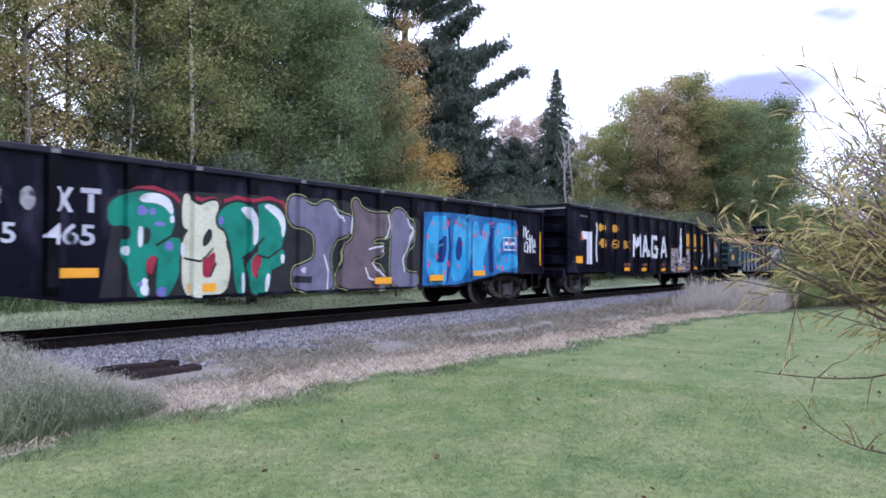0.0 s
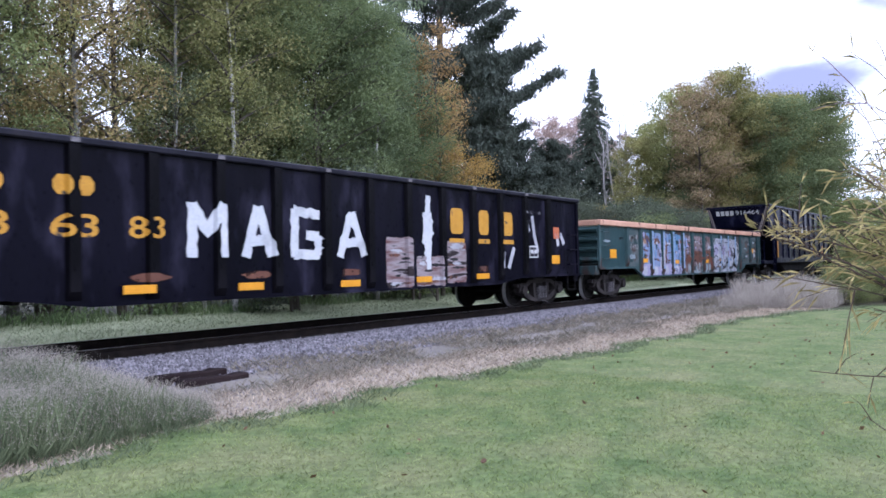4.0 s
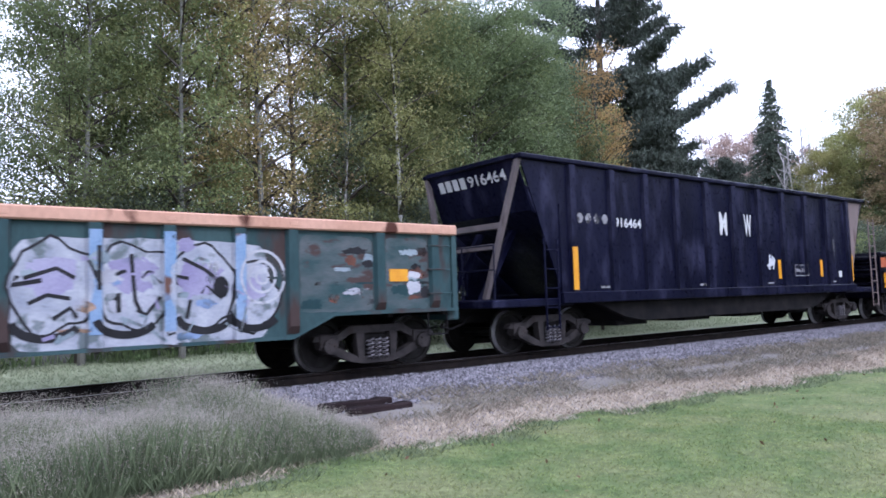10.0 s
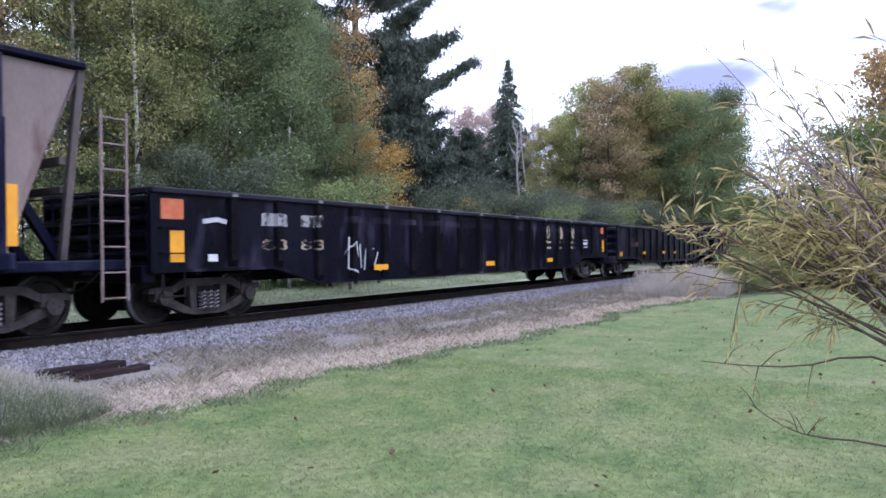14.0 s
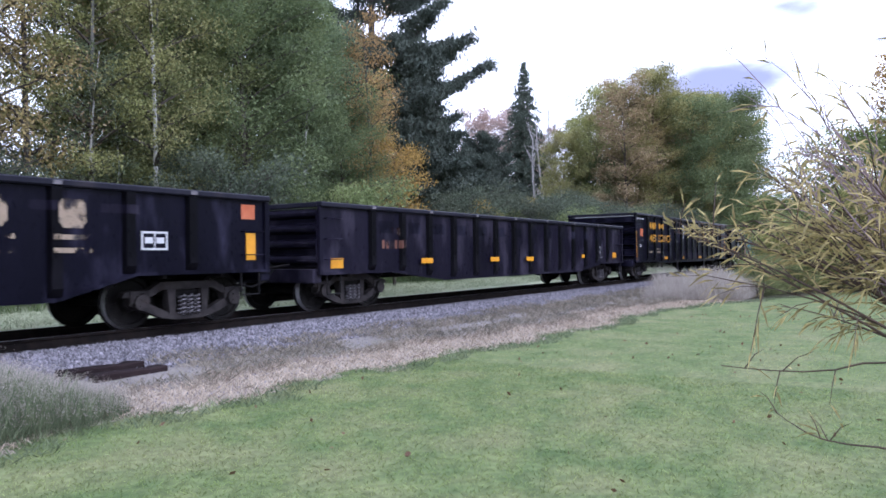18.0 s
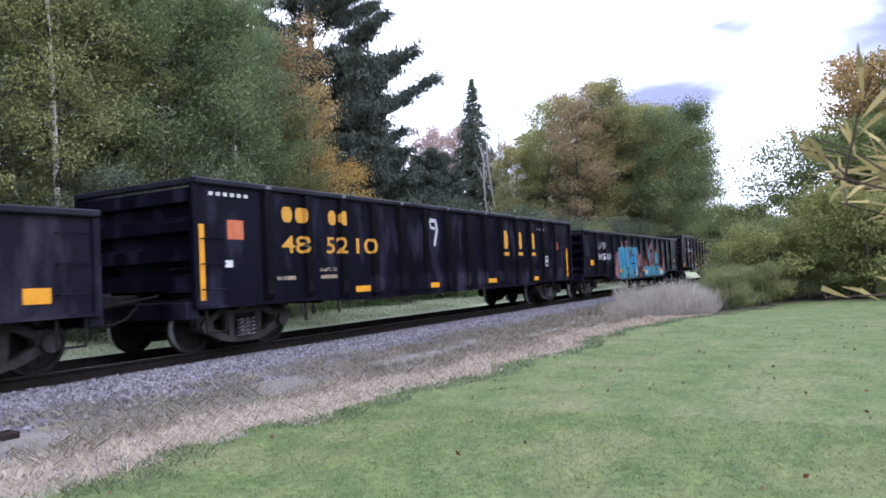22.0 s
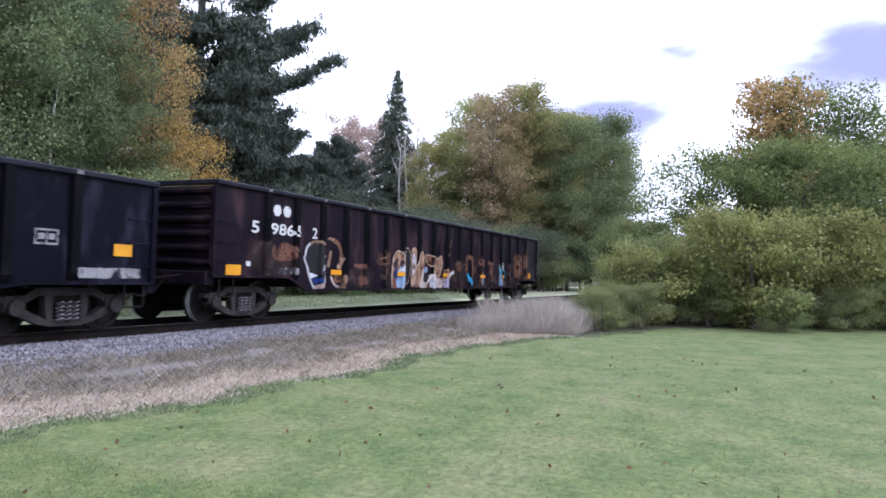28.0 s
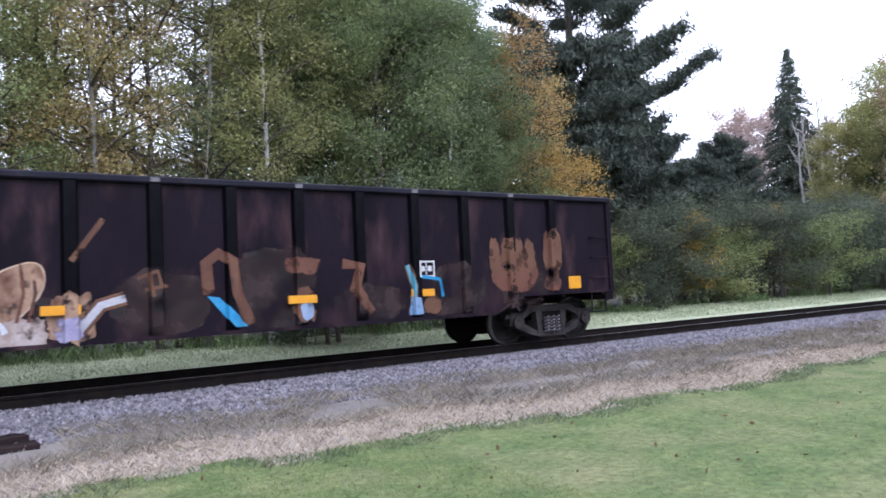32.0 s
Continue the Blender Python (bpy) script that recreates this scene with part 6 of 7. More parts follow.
def brushed(c, points, w, material, layer=2, seed=0):
    """A stroke of a loaded brush: uneven width, ragged edges."""
    pts = [Vector((*p, 0)) for p in points]
    fine = [a.lerp(b, t) for a, b in zip(pts, pts[1:]) for t in np.linspace(0, 1, 9)[:-1]] + [pts[-1]]
    left, right = [], []
    for k, p in enumerate(fine):
        d = (fine[min(k + 1, len(fine) - 1)] - fine[max(k - 1, 0)]).normalized()
        n = Vector((-d.y, d.x, 0))
        left.append(p + n * w * (0.5 + 0.30 * noise.noise((k * 0.8, seed, 0)))), right.append(p - n * w * (0.5 + 0.30 * noise.noise((k * 0.8, seed, 9))))
    bm = bmesh.new()
    lv, rv = [bm.verts.new(p) for p in left], [bm.verts.new(p) for p in right]
    for k in range(len(fine) - 1):
        bm.faces.new((lv[k], rv[k], rv[k + 1], lv[k + 1]))
    c.paint("graffiti", bm, material, layer)


for g, a, b in (("M", 5.46, 6.12), ("A", 6.44, 7.02), ("G", 7.38, 8.06), ("A", 8.46, 9.16)):
    w = b - a
    for k, pts in enumerate({"M": [[(0.1, 0), (0.12, 1)], [(0.12, 0.98), (0.5, 0.45), (0.88, 1)], [(0.9, 1), (0.92, 0)]], "A": [[(0.06, 0), (0.48, 1)], [(0.5, 1), (0.95, 0.02)], [(0.22, 0.32), (0.8, 0.34)]],
                             "G": [[(0.95, 0.9), (0.1, 0.96)], [(0.14, 1), (0.12, 0)], [(0.1, 0.06), (0.95, 0.05)], [(0.88, 0.05), (0.9, 0.46)], [(0.92, 0.44), (0.5, 0.46)]]}[g]):
        brushed(c, [(a + w * x, 1.28 + 0.82 * y) for x, y in pts], 0.17, WHITE_P, 2 + 0.1 * k, k + int(a * 10))
for k, (pts, w) in enumerate((([(11.02, 2.55), (10.98, 2.2), (11.04, 1.8), (10.98, 1.4), (11.02, 1.02)], 0.15), ([(10.98, 2.2), (11.0, 1.7)], 0.30), ([(11.0, 1.75), (10.98, 1.3)], 0.22), ([(10.84, 1.55), (10.9, 1.9)], 0.09))):
    brushed(c, pts, w, WHITE_P, 2 + 0.1 * k, 40 + k)
rr = random.Random(21)
for u0, u1, z0, z1 in ((9.72, 10.48, 0.68, 1.66), (10.62, 11.44, 0.68, 1.30), (11.62, 12.30, 0.72, 1.60)):
    patch(c, u0, u1, z0, z1, FLAKED_P, 1, int(u0 * 10), 0.10)
    for k in range(6):
        u, z = rr.uniform(u0, u1 - 0.25), rr.uniform(z0, z1 - 0.1)
        patch(c, u, u + rr.uniform(0.15, 0.4), z, z + rr.uniform(0.03, 0.08), (RUSTRED_P, GREYWHITE_P, BLACK_P)[k % 3], 1.2 + 0.05 * k, 300 + k + int(u0 * 31), 0.6)
patch(c, 11.75, 12.2, 1.44, 1.58, GREYWHITE_P, 1.6, 331, 0.5)
for a, b in ((11.72, 12.25), (12.78, 13.22), (13.68, 14.24)):
    c.logo(a - 0.03, b + 0.03, 1.78, 2.34, OCHRE, 1)
    c.paint("mark", shape([(a, 1.58), (b, 1.58), (b, 1.68), (a, 1.68)]), OCHRE)
for pts in ([(13.8, 1.4), (13.75, 1.0)], [(14.0, 1.0), (14.25, 1.5)], [(14.8, 2.2), (14.95, 1.9)], [(15.1, 2.3), (15.2, 1.8), (15.35, 1.4)], [(16.5, 1.9), (16.7, 1.6)], [(16.3, 1.9), (16.4, 1.55)]):
    c.paint("graffiti", stroke(pts, 0.13), GREYWHITE_P, 1)
c.stencil(14.95, 15.36, 1.25, 1.55)
c.paint("lettering", shape([(16.15, 1.75), (16.45, 1.75), (16.45, 2.05), (16.15, 2.05)]), ORANGERED, 1)
c.text("III II IIII", 14.75, 15.5, 2.36, 2.42, DIMWHITE, 0.02)
c.text("IIII III", 0.95, 1.5, 2.5, 2.56, DIMWHITE, 0.02)
for a, b in ((4.5, 5.2), (6.4, 7.0), (8.5, 9.0), (12.7, 13.2)):
    c.paint("graffiti", blob((a + b) / 2, 1.0, 0.3, 0.06, int(a), 0.3), RUSTRED_P, 1)
for u, z in ((4.67, 0.84), (6.57, 0.82), (8.76, 0.80), (10.85, 0.82), (12.82, 0.84)):
    c.reflector(u, z, 0.48, 0.12)
c.reflector(0.9, 1.16, 0.48, 0.22)
c.reflector(16.19, 1.2, 0.48, 0.22)

# 3: weathered teal gondola with a peach top chord
c = gondola("gondola_car", *ENDS[2], 2.36, "weathered teal gondola with a peach top rail, rust and graffiti", TEAL, 0.90, 0.59, PEACH, chord=0.17, ramp0=2.4, ramp1=3.1,
            ribs=[1.9, 2.94, 3.83, 4.79, 5.69, 6.65, 7.62, 8.87, 9.82, 10.82, 11.72, 12.68, 13.49, 15.01, 16.1])
cars.append(c)


def arc(u, z, ru, rz, a0, a1, w, n=14):
    """A curved sprayed band; angles in degrees from the right, anticlockwise."""
    return stroke([(u + ru * math.cos(radians(a)), z + rz * math.sin(radians(a))) for a in np.linspace(a0, a1, n)], w)


def fat(c, pts, w, fill, edge=BLACK_P, rim=0.09, layer=1):
    """A thick sprayed stroke with a rim."""
    c.paint("graffiti", stroke(pts, w + rim), edge, layer)
    c.paint("graffiti", stroke(pts, w), fill, layer + 1)


for a, b, m in ((0.12, 1.76, DARKTEAL), (2.04, 2.82, TEALWORN_P), (13.62, 14.88, TEALWORN_P), (15.14, 15.98, TEALWORN_P)):
    patch(c, a, b, 0.96, 2.12, m, 0.3, int(a * 7), 0.05)
rr = random.Random(31)
for k in range(10):
    a, b = (0.12, 1.76) if k % 3 else (2.04, 2.82)
    u, z = rr.uniform(a, b - 0.3), rr.uniform(0.98, 1.95)
    patch(c, u, min(b, u + rr.uniform(0.15, 0.6)), z, min(2.14, z + rr.uniform(0.04, 0.25)), (DARKTEAL, DARKTEAL, GREYTEAL_P, RUSTWASH_P)[k % 4], 0.5 + 0.03 * k, 400 + k, 0.6)
rr = random.Random(8)
for i in range(1, 5):
    a, b = c.ribs[i] + 0.11, c.ribs[i + 1] - 0.11
    patch(c, a, b, 0.64, 2.06, BLUEWORN_P, 1, 10 + i, 0.05)
    # dark teal patch standing in for shade at the panel's top corner
    patch(c, a, a + 0.3 * (b - a), 1.85, 2.1, DARKTEAL, 1.4, 25 + i, 0.4)
    patch(c, a, b, 0.62, 0.92 + 0.1 * (i % 2), PALELILAC_P, 1.5, 30 + i, 0.14)
    patch(c, a + 0.1, a + 0.45, 0.66, 0.95, OFFWHITE_P, 1.7, 35 + i, 0.35)
    for k in range(9):
        u, z = rr.uniform(a, b - 0.2), rr.uniform(1.05, 1.95)
        w, h = rr.uniform(0.12, 0.36), rr.uniform(0.05, 0.22)
        m = (PALELILAC_P, RUST_P, PERI_P, RUSTRED_P, PALEBLUE_P, DARKTEAL, OFFWHITE_P, TAN_P, RUSTRED_P)[k]
        patch(c, u, min(b, u + w), z, min(2.06, z + h), m, 1.9 + 0.1 * k, 40 + 10 * i + k, 0.5)
for u, z0, z1, m in ((4.05, 1.1, 2.05, OFFWHITE_P), (5.02, 1.55, 2.05, OFFWHITE_P), (5.1, 1.05, 1.6, RUSTRED_P), (4.62, 0.8, 1.5, OFFWHITE_P), (4.1, 1.15, 1.5, RUSTRED_P), (6.35, 1.3, 1.9, PALELILAC_P)):
    c.paint("graffiti", stroke([(u, z1), (u + 0.02, (z0 + z1) / 2), (u - 0.01, z0)], 0.10), m, 3)
for pts in ([(3.95, 1.72), (4.12, 1.75), (4.2, 1.7)], [(4.95, 1.62), (5.15, 1.66), (5.35, 1.68)], [(3.2, 1.5), (3.5, 1.46), (3.7, 1.45)], [(3.3, 1.26), (3.5, 1.3), (3.66, 1.27)], [(3.95, 1.12), (4.2, 1.2), (4.5, 1.12)], [(5.1, 1.2), (5.3, 1.12), (5.5, 1.14)], [(5.95, 1.4), (6.2, 1.5), (6.4, 1.55)]):
    c.paint("graffiti", stroke(pts, 0.06), RUSTRED_P, 3.2)
for u, z in ((3.48, 1.78), (5.12, 1.86), (6.06, 0.78), (4.6, 1.32)):
    c.paint("graffiti", blob(u, z, 0.05, 0.08, int(u * 30), 0.5), NAVY_P, 3.2)
for i in (2, 3, 4, 5):
    u = c.ribs[i]
    c.paint("graffiti", shape([(u - 0.075, 0.85), (u + 0.075, 0.85), (u + 0.075, 2.12), (u - 0.075, 2.12)]), PALEBLUE_P, 1)
c.paint("graffiti", shape([(4.72, 0.95), (4.86, 0.95), (4.86, 1.5), (4.72, 1.5)]), OFFWHITE_P, 1.4)
for i in (5, 6, 7):
    a, b = c.ribs[i] + 0.12, c.ribs[i + 1] - 0.12
    patch(c, a, b, 0.9, 2.04, RUSTWORN_P, 1, 50 + i, 0.08)
    patch(c, a, b, 1.0, 1.5, RUSTRED_P, 1.5, 55 + i, 0.5)
    patch(c, a, b, 0.62, 1.02, GREYTEAL_P, 1.2, 60 + i, 0.2)
    for k in range(12):
        u, z = rr.uniform(a, b - 0.25), rr.uniform(1.2, 1.9)
        patch(c, u, min(b, u + rr.uniform(0.08, 0.3)), z, z + rr.uniform(0.02, 0.09), (GREYWHITE_P, RUSTRED_P, PALELILAC_P, DARKTEAL)[k % 4], 2 + 0.1 * k, 200 + 20 * i + k, 0.6)
    for k in range(5):
        u = rr.uniform(a, b)
        c.paint("graffiti", stroke([(u, 1.15), (u + 0.01, 0.95), (u, rr.uniform(0.66, 0.85))], rr.uniform(0.03, 0.09)), RUSTRED_P, 2.2)
patch(c, 6.8, 7.15, 1.55, 1.95, PERI_P, 2.6, 71, 0.3)
c.paint("graffiti", stroke([(6.95, 1.8), (7.1, 1.85), (7.2, 1.6), (7.18, 1.35)], 0.07), PALELILAC_P, 3)
for u, z, ru, rz, k in ((10.38, 1.4, 0.46, 0.54, 1), (11.3, 1.42, 0.46, 0.55, 2), (12.15, 1.36, 0.45, 0.56, 3), (12.85, 1.22, 0.36, 0.44, 4)):
    c.paint("graffiti", blob(u, z, ru + 0.035, rz + 0.035, k, 0.35, 30), BLACK_P, 1 + 0.8 * (k % 2))
    c.paint("graffiti", blob(u, z, ru, rz, k, 0.35, 30), THROWWORN_P, 1.4 + 0.8 * (k % 2))
    patch(c, u - 0.7 * ru, u + 0.5 * ru, z - 0.1, z + 0.6 * rz, PALELILAC_P, 1.6 + 0.8 * (k % 2), 90 + k, 0.5)
patch(c, 9.94, 13.1, 0.62, 2.0, THROWWORN_P, 0.6, 75, 0.06)
for k in range(18):
    u, z = rr.uniform(9.92, 12.85), rr.uniform(0.66, 1.85)
    patch(c, u, u + rr.uniform(0.1, 0.4), z, z + rr.uniform(0.04, 0.2), (PALELILAC_P, GREYTEAL_P, OFFWHITE_P, PERI_P, OFFWHITE_P, TAN_P, GREYWHITE_P)[k % 7], 2.4 + 0.012 * k, 500 + k, 0.6)
for u in (10.82, 11.72, 12.68):
    c.paint("graffiti", shape([(u - 0.075, 0.8), (u + 0.075, 0.8), (u + 0.075, 2.1), (u - 0.075, 2.1)]), PALEBLUE_P, 2.2)
for u in (10.2, 11.1, 12.1, 12.8):
    c.paint("graffiti", arc(u + 0.1, 1.02, 0.38, 0.24, 190, 330, 0.10), BLACK_P, 3)
for pts in ([(10.05, 1.5), (10.4, 1.62), (10.6, 1.5)], [(10.1, 1.2), (10.3, 1.3), (10.55, 1.25)], [(10.86, 1.9), (10.86, 1.35)], [(11.25, 1.8), (11.3, 1.2), (11.4, 1.0)], [(11.9, 1.75), (12.2, 1.6), (12.45, 1.4)], [(12.3, 1.3), (12.5, 1.25)], [(12.0, 1.2), (11.95, 0.95)], [(10.75, 1.72), (10.88, 1.4)]):
    c.paint("graffiti", stroke(pts, 0.05), BLACK_P, 3.2)
c.paint("graffiti", blob(12.42, 1.36, 0.11, 0.15, 3), BLACK_P, 3.4)
for q in (0.34, 0.2, 0.09):
    c.paint("graffiti", arc(13.02, 1.5, q, q * 1.1, 0, 350, 0.04, 24), GREYWHITE_P, 3.6)
for i in (12, 13):
    a, b = c.ribs[i] + 0.12, c.ribs[i + 1] - 0.12
    for k in range(12):
        u, z = rr.uniform(a, b - 0.15), rr.uniform(0.95, 1.98)
        m = (DARKTEAL, RUSTWASH_P, GREYTEAL_P, RUSTRED_P, BLACK_P, GREYWHITE_P)[k % 6]
        patch(c, u, min(b, u + rr.uniform(0.12, 0.5)), z, min(2.1, z + rr.uniform(0.03, 0.18)), m, 0.6 + 0.04 * k, 600 + 40 * i + k, 0.6)
c.logo(2.05, 2.8, 1.78, 1.96, DIMWHITE, 4)
c.text("31492", 2.05, 2.8, 1.50, 1.66, DIMWHITE)
for k in range(26):
    u, z = rr.uniform(9.95, 12.7), rr.uniform(0.7, 1.85)
    c.paint("graffiti", stroke([(u, z), (u + rr.uniform(-0.1, 0.2), z + rr.uniform(-0.15, 0.15)), (u + rr.uniform(0, 0.3), z + rr.uniform(-0.2, 0.2))], rr.uniform(0.02, 0.06)), (GREYTEAL_P, BLACK_P, PALELILAC_P)[k % 3], 3.8)
c.reflector(0.95, 1.36, 0.42, 0.26)
for u, z in ((3.3, 1.14), (6.06, 1.08), (9.2, 1.08)):
    c.reflector(u, z, 0.46, 0.13)
c.reflector(15.38, 1.51, 0.36, 0.2)

# 4: tall open hopper
h0, h1 = ENDS[3]
L = h1 - h0
c = Car("hopper_car", h0, h1, "tall blue-black open hopper car with sloped ends and white lettering", BLUEBLACK, [1.6, 2.84, 4.0, 5.17, 6.4, 7.6, 8.85, 10.1, 11.4, 12.75, 14.1], 1.44, 0.07, 0.085)
cars.append(c)
TOPZ = 3.81
for s in (-1, 1):
    c.put("side", slab(bmesh.new(), [(1.25, 1.12), (L - 1.25, 1.12), (L - 0.22, TOPZ - 0.1), (0.22, TOPZ - 0.1)], s * 1.44, s * 1.41), BLUEBLACK)
    c.put("side_sill", boxed(1.15, L - 1.15, s * 1.40, s * 1.56, 0.94, 1.16, 0.015), BLUEBLACK)
    c.put("top_chord", boxed(0.15, L - 0.15, s * 1.36, s * 1.54, TOPZ - 0.1, TOPZ, 0.02), BLUEBLACK)
    bm = bmesh.new()
    sec = [(-0.115, 1.44), (-0.085, 1.51), (0.085, 1.51), (0.115, 1.44)]
    a = [bm.verts.new((x, s * y, 1.165)) for x, y in sec]
    b = [bm.verts.new((x, s * y, TOPZ - 0.103)) for x, y in sec]
    for i in range(3):
        bm.faces.new((a[i], a[i + 1], b[i + 1], b[i]))
    bmesh.ops.recalc_face_normals(bm, faces=bm.faces)
    post = meshed("side_post", bm, BLUEBLACK)
    for u in c.ribs:
        hang("side_post", post, None, c.root).location = (u - L / 2, 0, 0)
    for u, k in ((0.0, 1), (L, -1)):
        bm = bmesh.new()
        a = [bm.verts.new(p) for p in ((u + k * 0.14, s * 1.46, TOPZ - 0.11), (u + k * 0.14, s * 1.36, TOPZ - 0.11), (u - k * 0.06, s * 0.54, 1.06), (u - k * 0.06, s * 0.64, 1.06))]
        b = [bm.verts.new(v.co + Vector((k * 0.1, 0, 0))) for v in a]
        bm.faces.new(a), bm.faces.new(b[::-1])
        for i in range(4):
            bm.faces.new((a[i], b[i], b[(i + 1) % 4], a[(i + 1) % 4]))
        bmesh.ops.recalc_face_normals(bm, faces=bm.faces)
        c.put("corner_brace", bm, GREYBEIGE)
        c.put("corner_post", boxed(u + k * 1.22, u + k * 1.32, s * 1.38, s * 1.46, 1.0, 2.9), BLUEBLACK)
for u, k, m in ((0.0, 1, BLUEBLACK), (L, -1, BEIGE)):
    bm = slab(bmesh.new(), [(u + k * 0.16, TOPZ - 0.102), (u + k * 0.20, TOPZ - 0.102), (u + k * 0.62, 2.75), (u + k * 3.0, 1.05), (u + k * 2.9, 1.05), (u + k * 0.55, 2.75)], -1.365, 1.365)
    c.put("end_sheet", bm, m, "sloped end sheet")
    c.put("top_chord", boxed(u + k * 0.08, u + k * 0.22, -1.355, 1.355, TOPZ - 0.1, TOPZ - 0.004, 0.015), BLUEBLACK)
    c.put("end_beam", boxed(u + k * 0.10, u + k * 0.24, -0.98, 0.98, 2.42, 2.54, 0.01), GREYBEIGE)
    c.put("end_beam", boxed(u + k * 0.02, u + k * 0.14, -0.82, 0.82, 2.02, 2.13, 0.01), GREYBEIGE)
    c.put("end_platform", boxed(u - k * 0.58, u + k * 1.6, -1.42, 1.42, 0.90, 1.05, 0.02), BLUEBLACK)
    for yy in (-0.5, 0.5):
        bm = slab(bmesh.new(), [(u - k * 0.1, 1.05), (u + k * 0.05, 1.05), (u + k * 0.95, 2.45), (u + k * 0.8, 2.45)], yy - 0.06, yy + 0.06)
        c.put("end_strut", bm, BLUEBLACK)
    lad = BEIGE if k < 0 else BLUEBLACK
    for yy in (-1.52,):
        for uu in (u - k * 0.05, u - k * 0.45) if k < 0 else (u + k * 0.7, u + k * 1.05):
            zt = 3.2 if k < 0 else 2.2
            c.put("ladder_rail", rod(bmesh.new(), (uu, yy, 0.45), (uu, yy, zt), 0.022, 6), lad)
        ua, ub = (u - k * 0.05, u - k * 0.45) if k < 0 else (u + k * 0.7, u + k * 1.05)
        for q in range(8 if k < 0 else 5):
            c.put("ladder_rung", rod(bmesh.new(), (ua, yy, 0.5 + 0.37 * q), (ub, yy, 0.5 + 0.37 * q), 0.014, 5), lad)
    bm = bmesh.new()
    for z in (1.05, 1.6, 2.05):
        rod(bm, (u - k * 0.5, -1.4, z), (u - k * 0.5, 1.4, z), 0.016, 5)
    for yy in (-1.4, -0.5, 0.5, 1.4):
        rod(bm, (u - k * 0.5, yy, 1.0), (u - k * 0.5, yy, 2.05), 0.016, 5)
    c.put("handrail", bm, BLUEBLACK)
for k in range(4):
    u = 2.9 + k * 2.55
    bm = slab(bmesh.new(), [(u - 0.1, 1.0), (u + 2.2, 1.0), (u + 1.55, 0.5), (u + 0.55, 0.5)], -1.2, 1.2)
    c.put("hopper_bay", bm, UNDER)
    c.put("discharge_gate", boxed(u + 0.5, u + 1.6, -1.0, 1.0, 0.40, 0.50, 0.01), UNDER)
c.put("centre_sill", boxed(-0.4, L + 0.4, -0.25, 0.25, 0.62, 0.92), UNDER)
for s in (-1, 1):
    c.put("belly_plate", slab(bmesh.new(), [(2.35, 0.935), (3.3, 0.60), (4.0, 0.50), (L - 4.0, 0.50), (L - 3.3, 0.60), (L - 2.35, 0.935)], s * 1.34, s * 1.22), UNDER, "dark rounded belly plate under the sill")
c.running_gear(1.30)
# head end lettering, on the upper end sheet
bm = fitted(words("916464", 0.012), -0.10, 1.02, 3.36, 3.58)
for v in bm.verts:
    v.co = Vector((-L / 2 + 0.155 + 0.38 * (3.708 - v.co.y) - 0.012, -v.co.x, v.co.y))
part("lettering", bm, WHITE, c.root)
for i in range(4):
    bm = shape([(-1.05 + 0.23 * i, 3.36), (-0.88 + 0.23 * i, 3.36), (-0.88 + 0.23 * i, 3.58), (-1.05 + 0.23 * i, 3.58)])
    for v in bm.verts:
        v.co = Vector((-L / 2 + 0.155 + 0.38 * (3.708 - v.co.y) - 0.012, -v.co.x, v.co.y))
    part("mark", bm, WHITE, c.root)
c.logo(1.72, 2.75, 2.55, 2.75, DIMWHITE, 4)
c.text("916464", 2.95, 3.85, 2.50, 2.70, WHITE, 0.02)
c.text("M", 7.0, 7.34, 2.45, 3.02, WHITE, 0.03)
c.text("W", 8.14, 8.50, 2.45, 3.02, WHITE, 0.03)
for u, z0, z1 in ((1.58, 1.2, 2.05), (9.84, 1.36, 1.86), (12.28, 1.4, 1.88), (14.32, 1.25, 2.05)):
    c.reflector(u, (z0 + z1) / 2, 0.14, z1 - z0)
c.paint("graffiti", blob(9.42, 1.8, 0.14, 0.1, 3, 0.6), WHITE_P, 1)
for pts in ([(9.3, 1.6), (9.35, 2.0)], [(9.5, 1.6), (9.6, 1.85), (9.45, 1.95)], [(9.2, 1.7), (9.55, 1.75)]):
    c.paint("graffiti", stroke(pts, 0.07), WHITE_P, 1)
c.stencil(10.7, 11.35, 1.42, 1.74, DIMWHITE, 0.025)
c.paint("lettering", shape([(13.4, 1.38), (13.6, 1.38), (13.6, 1.56), (13.4, 1.56)]), WHITE)
c.text("IIIIIII", 13.1, 13.22, 2.0, 2.5, DIMWHITE, 0.0)
c.paint("end_panel", shape([(14.2, 1.17), (14.25, 1.17), (15.2, 3.69), (14.2, 3.69)]), BEIGE, 1, "beige grey end panel")
for u in (2.4, 6.0, 9.2, 12.9):
    c.paint("lettering", shape([(u, 1.22), (u + 0.3, 1.22), (u + 0.3, 1.27), (u, 1.27)]), DIMWHITE)

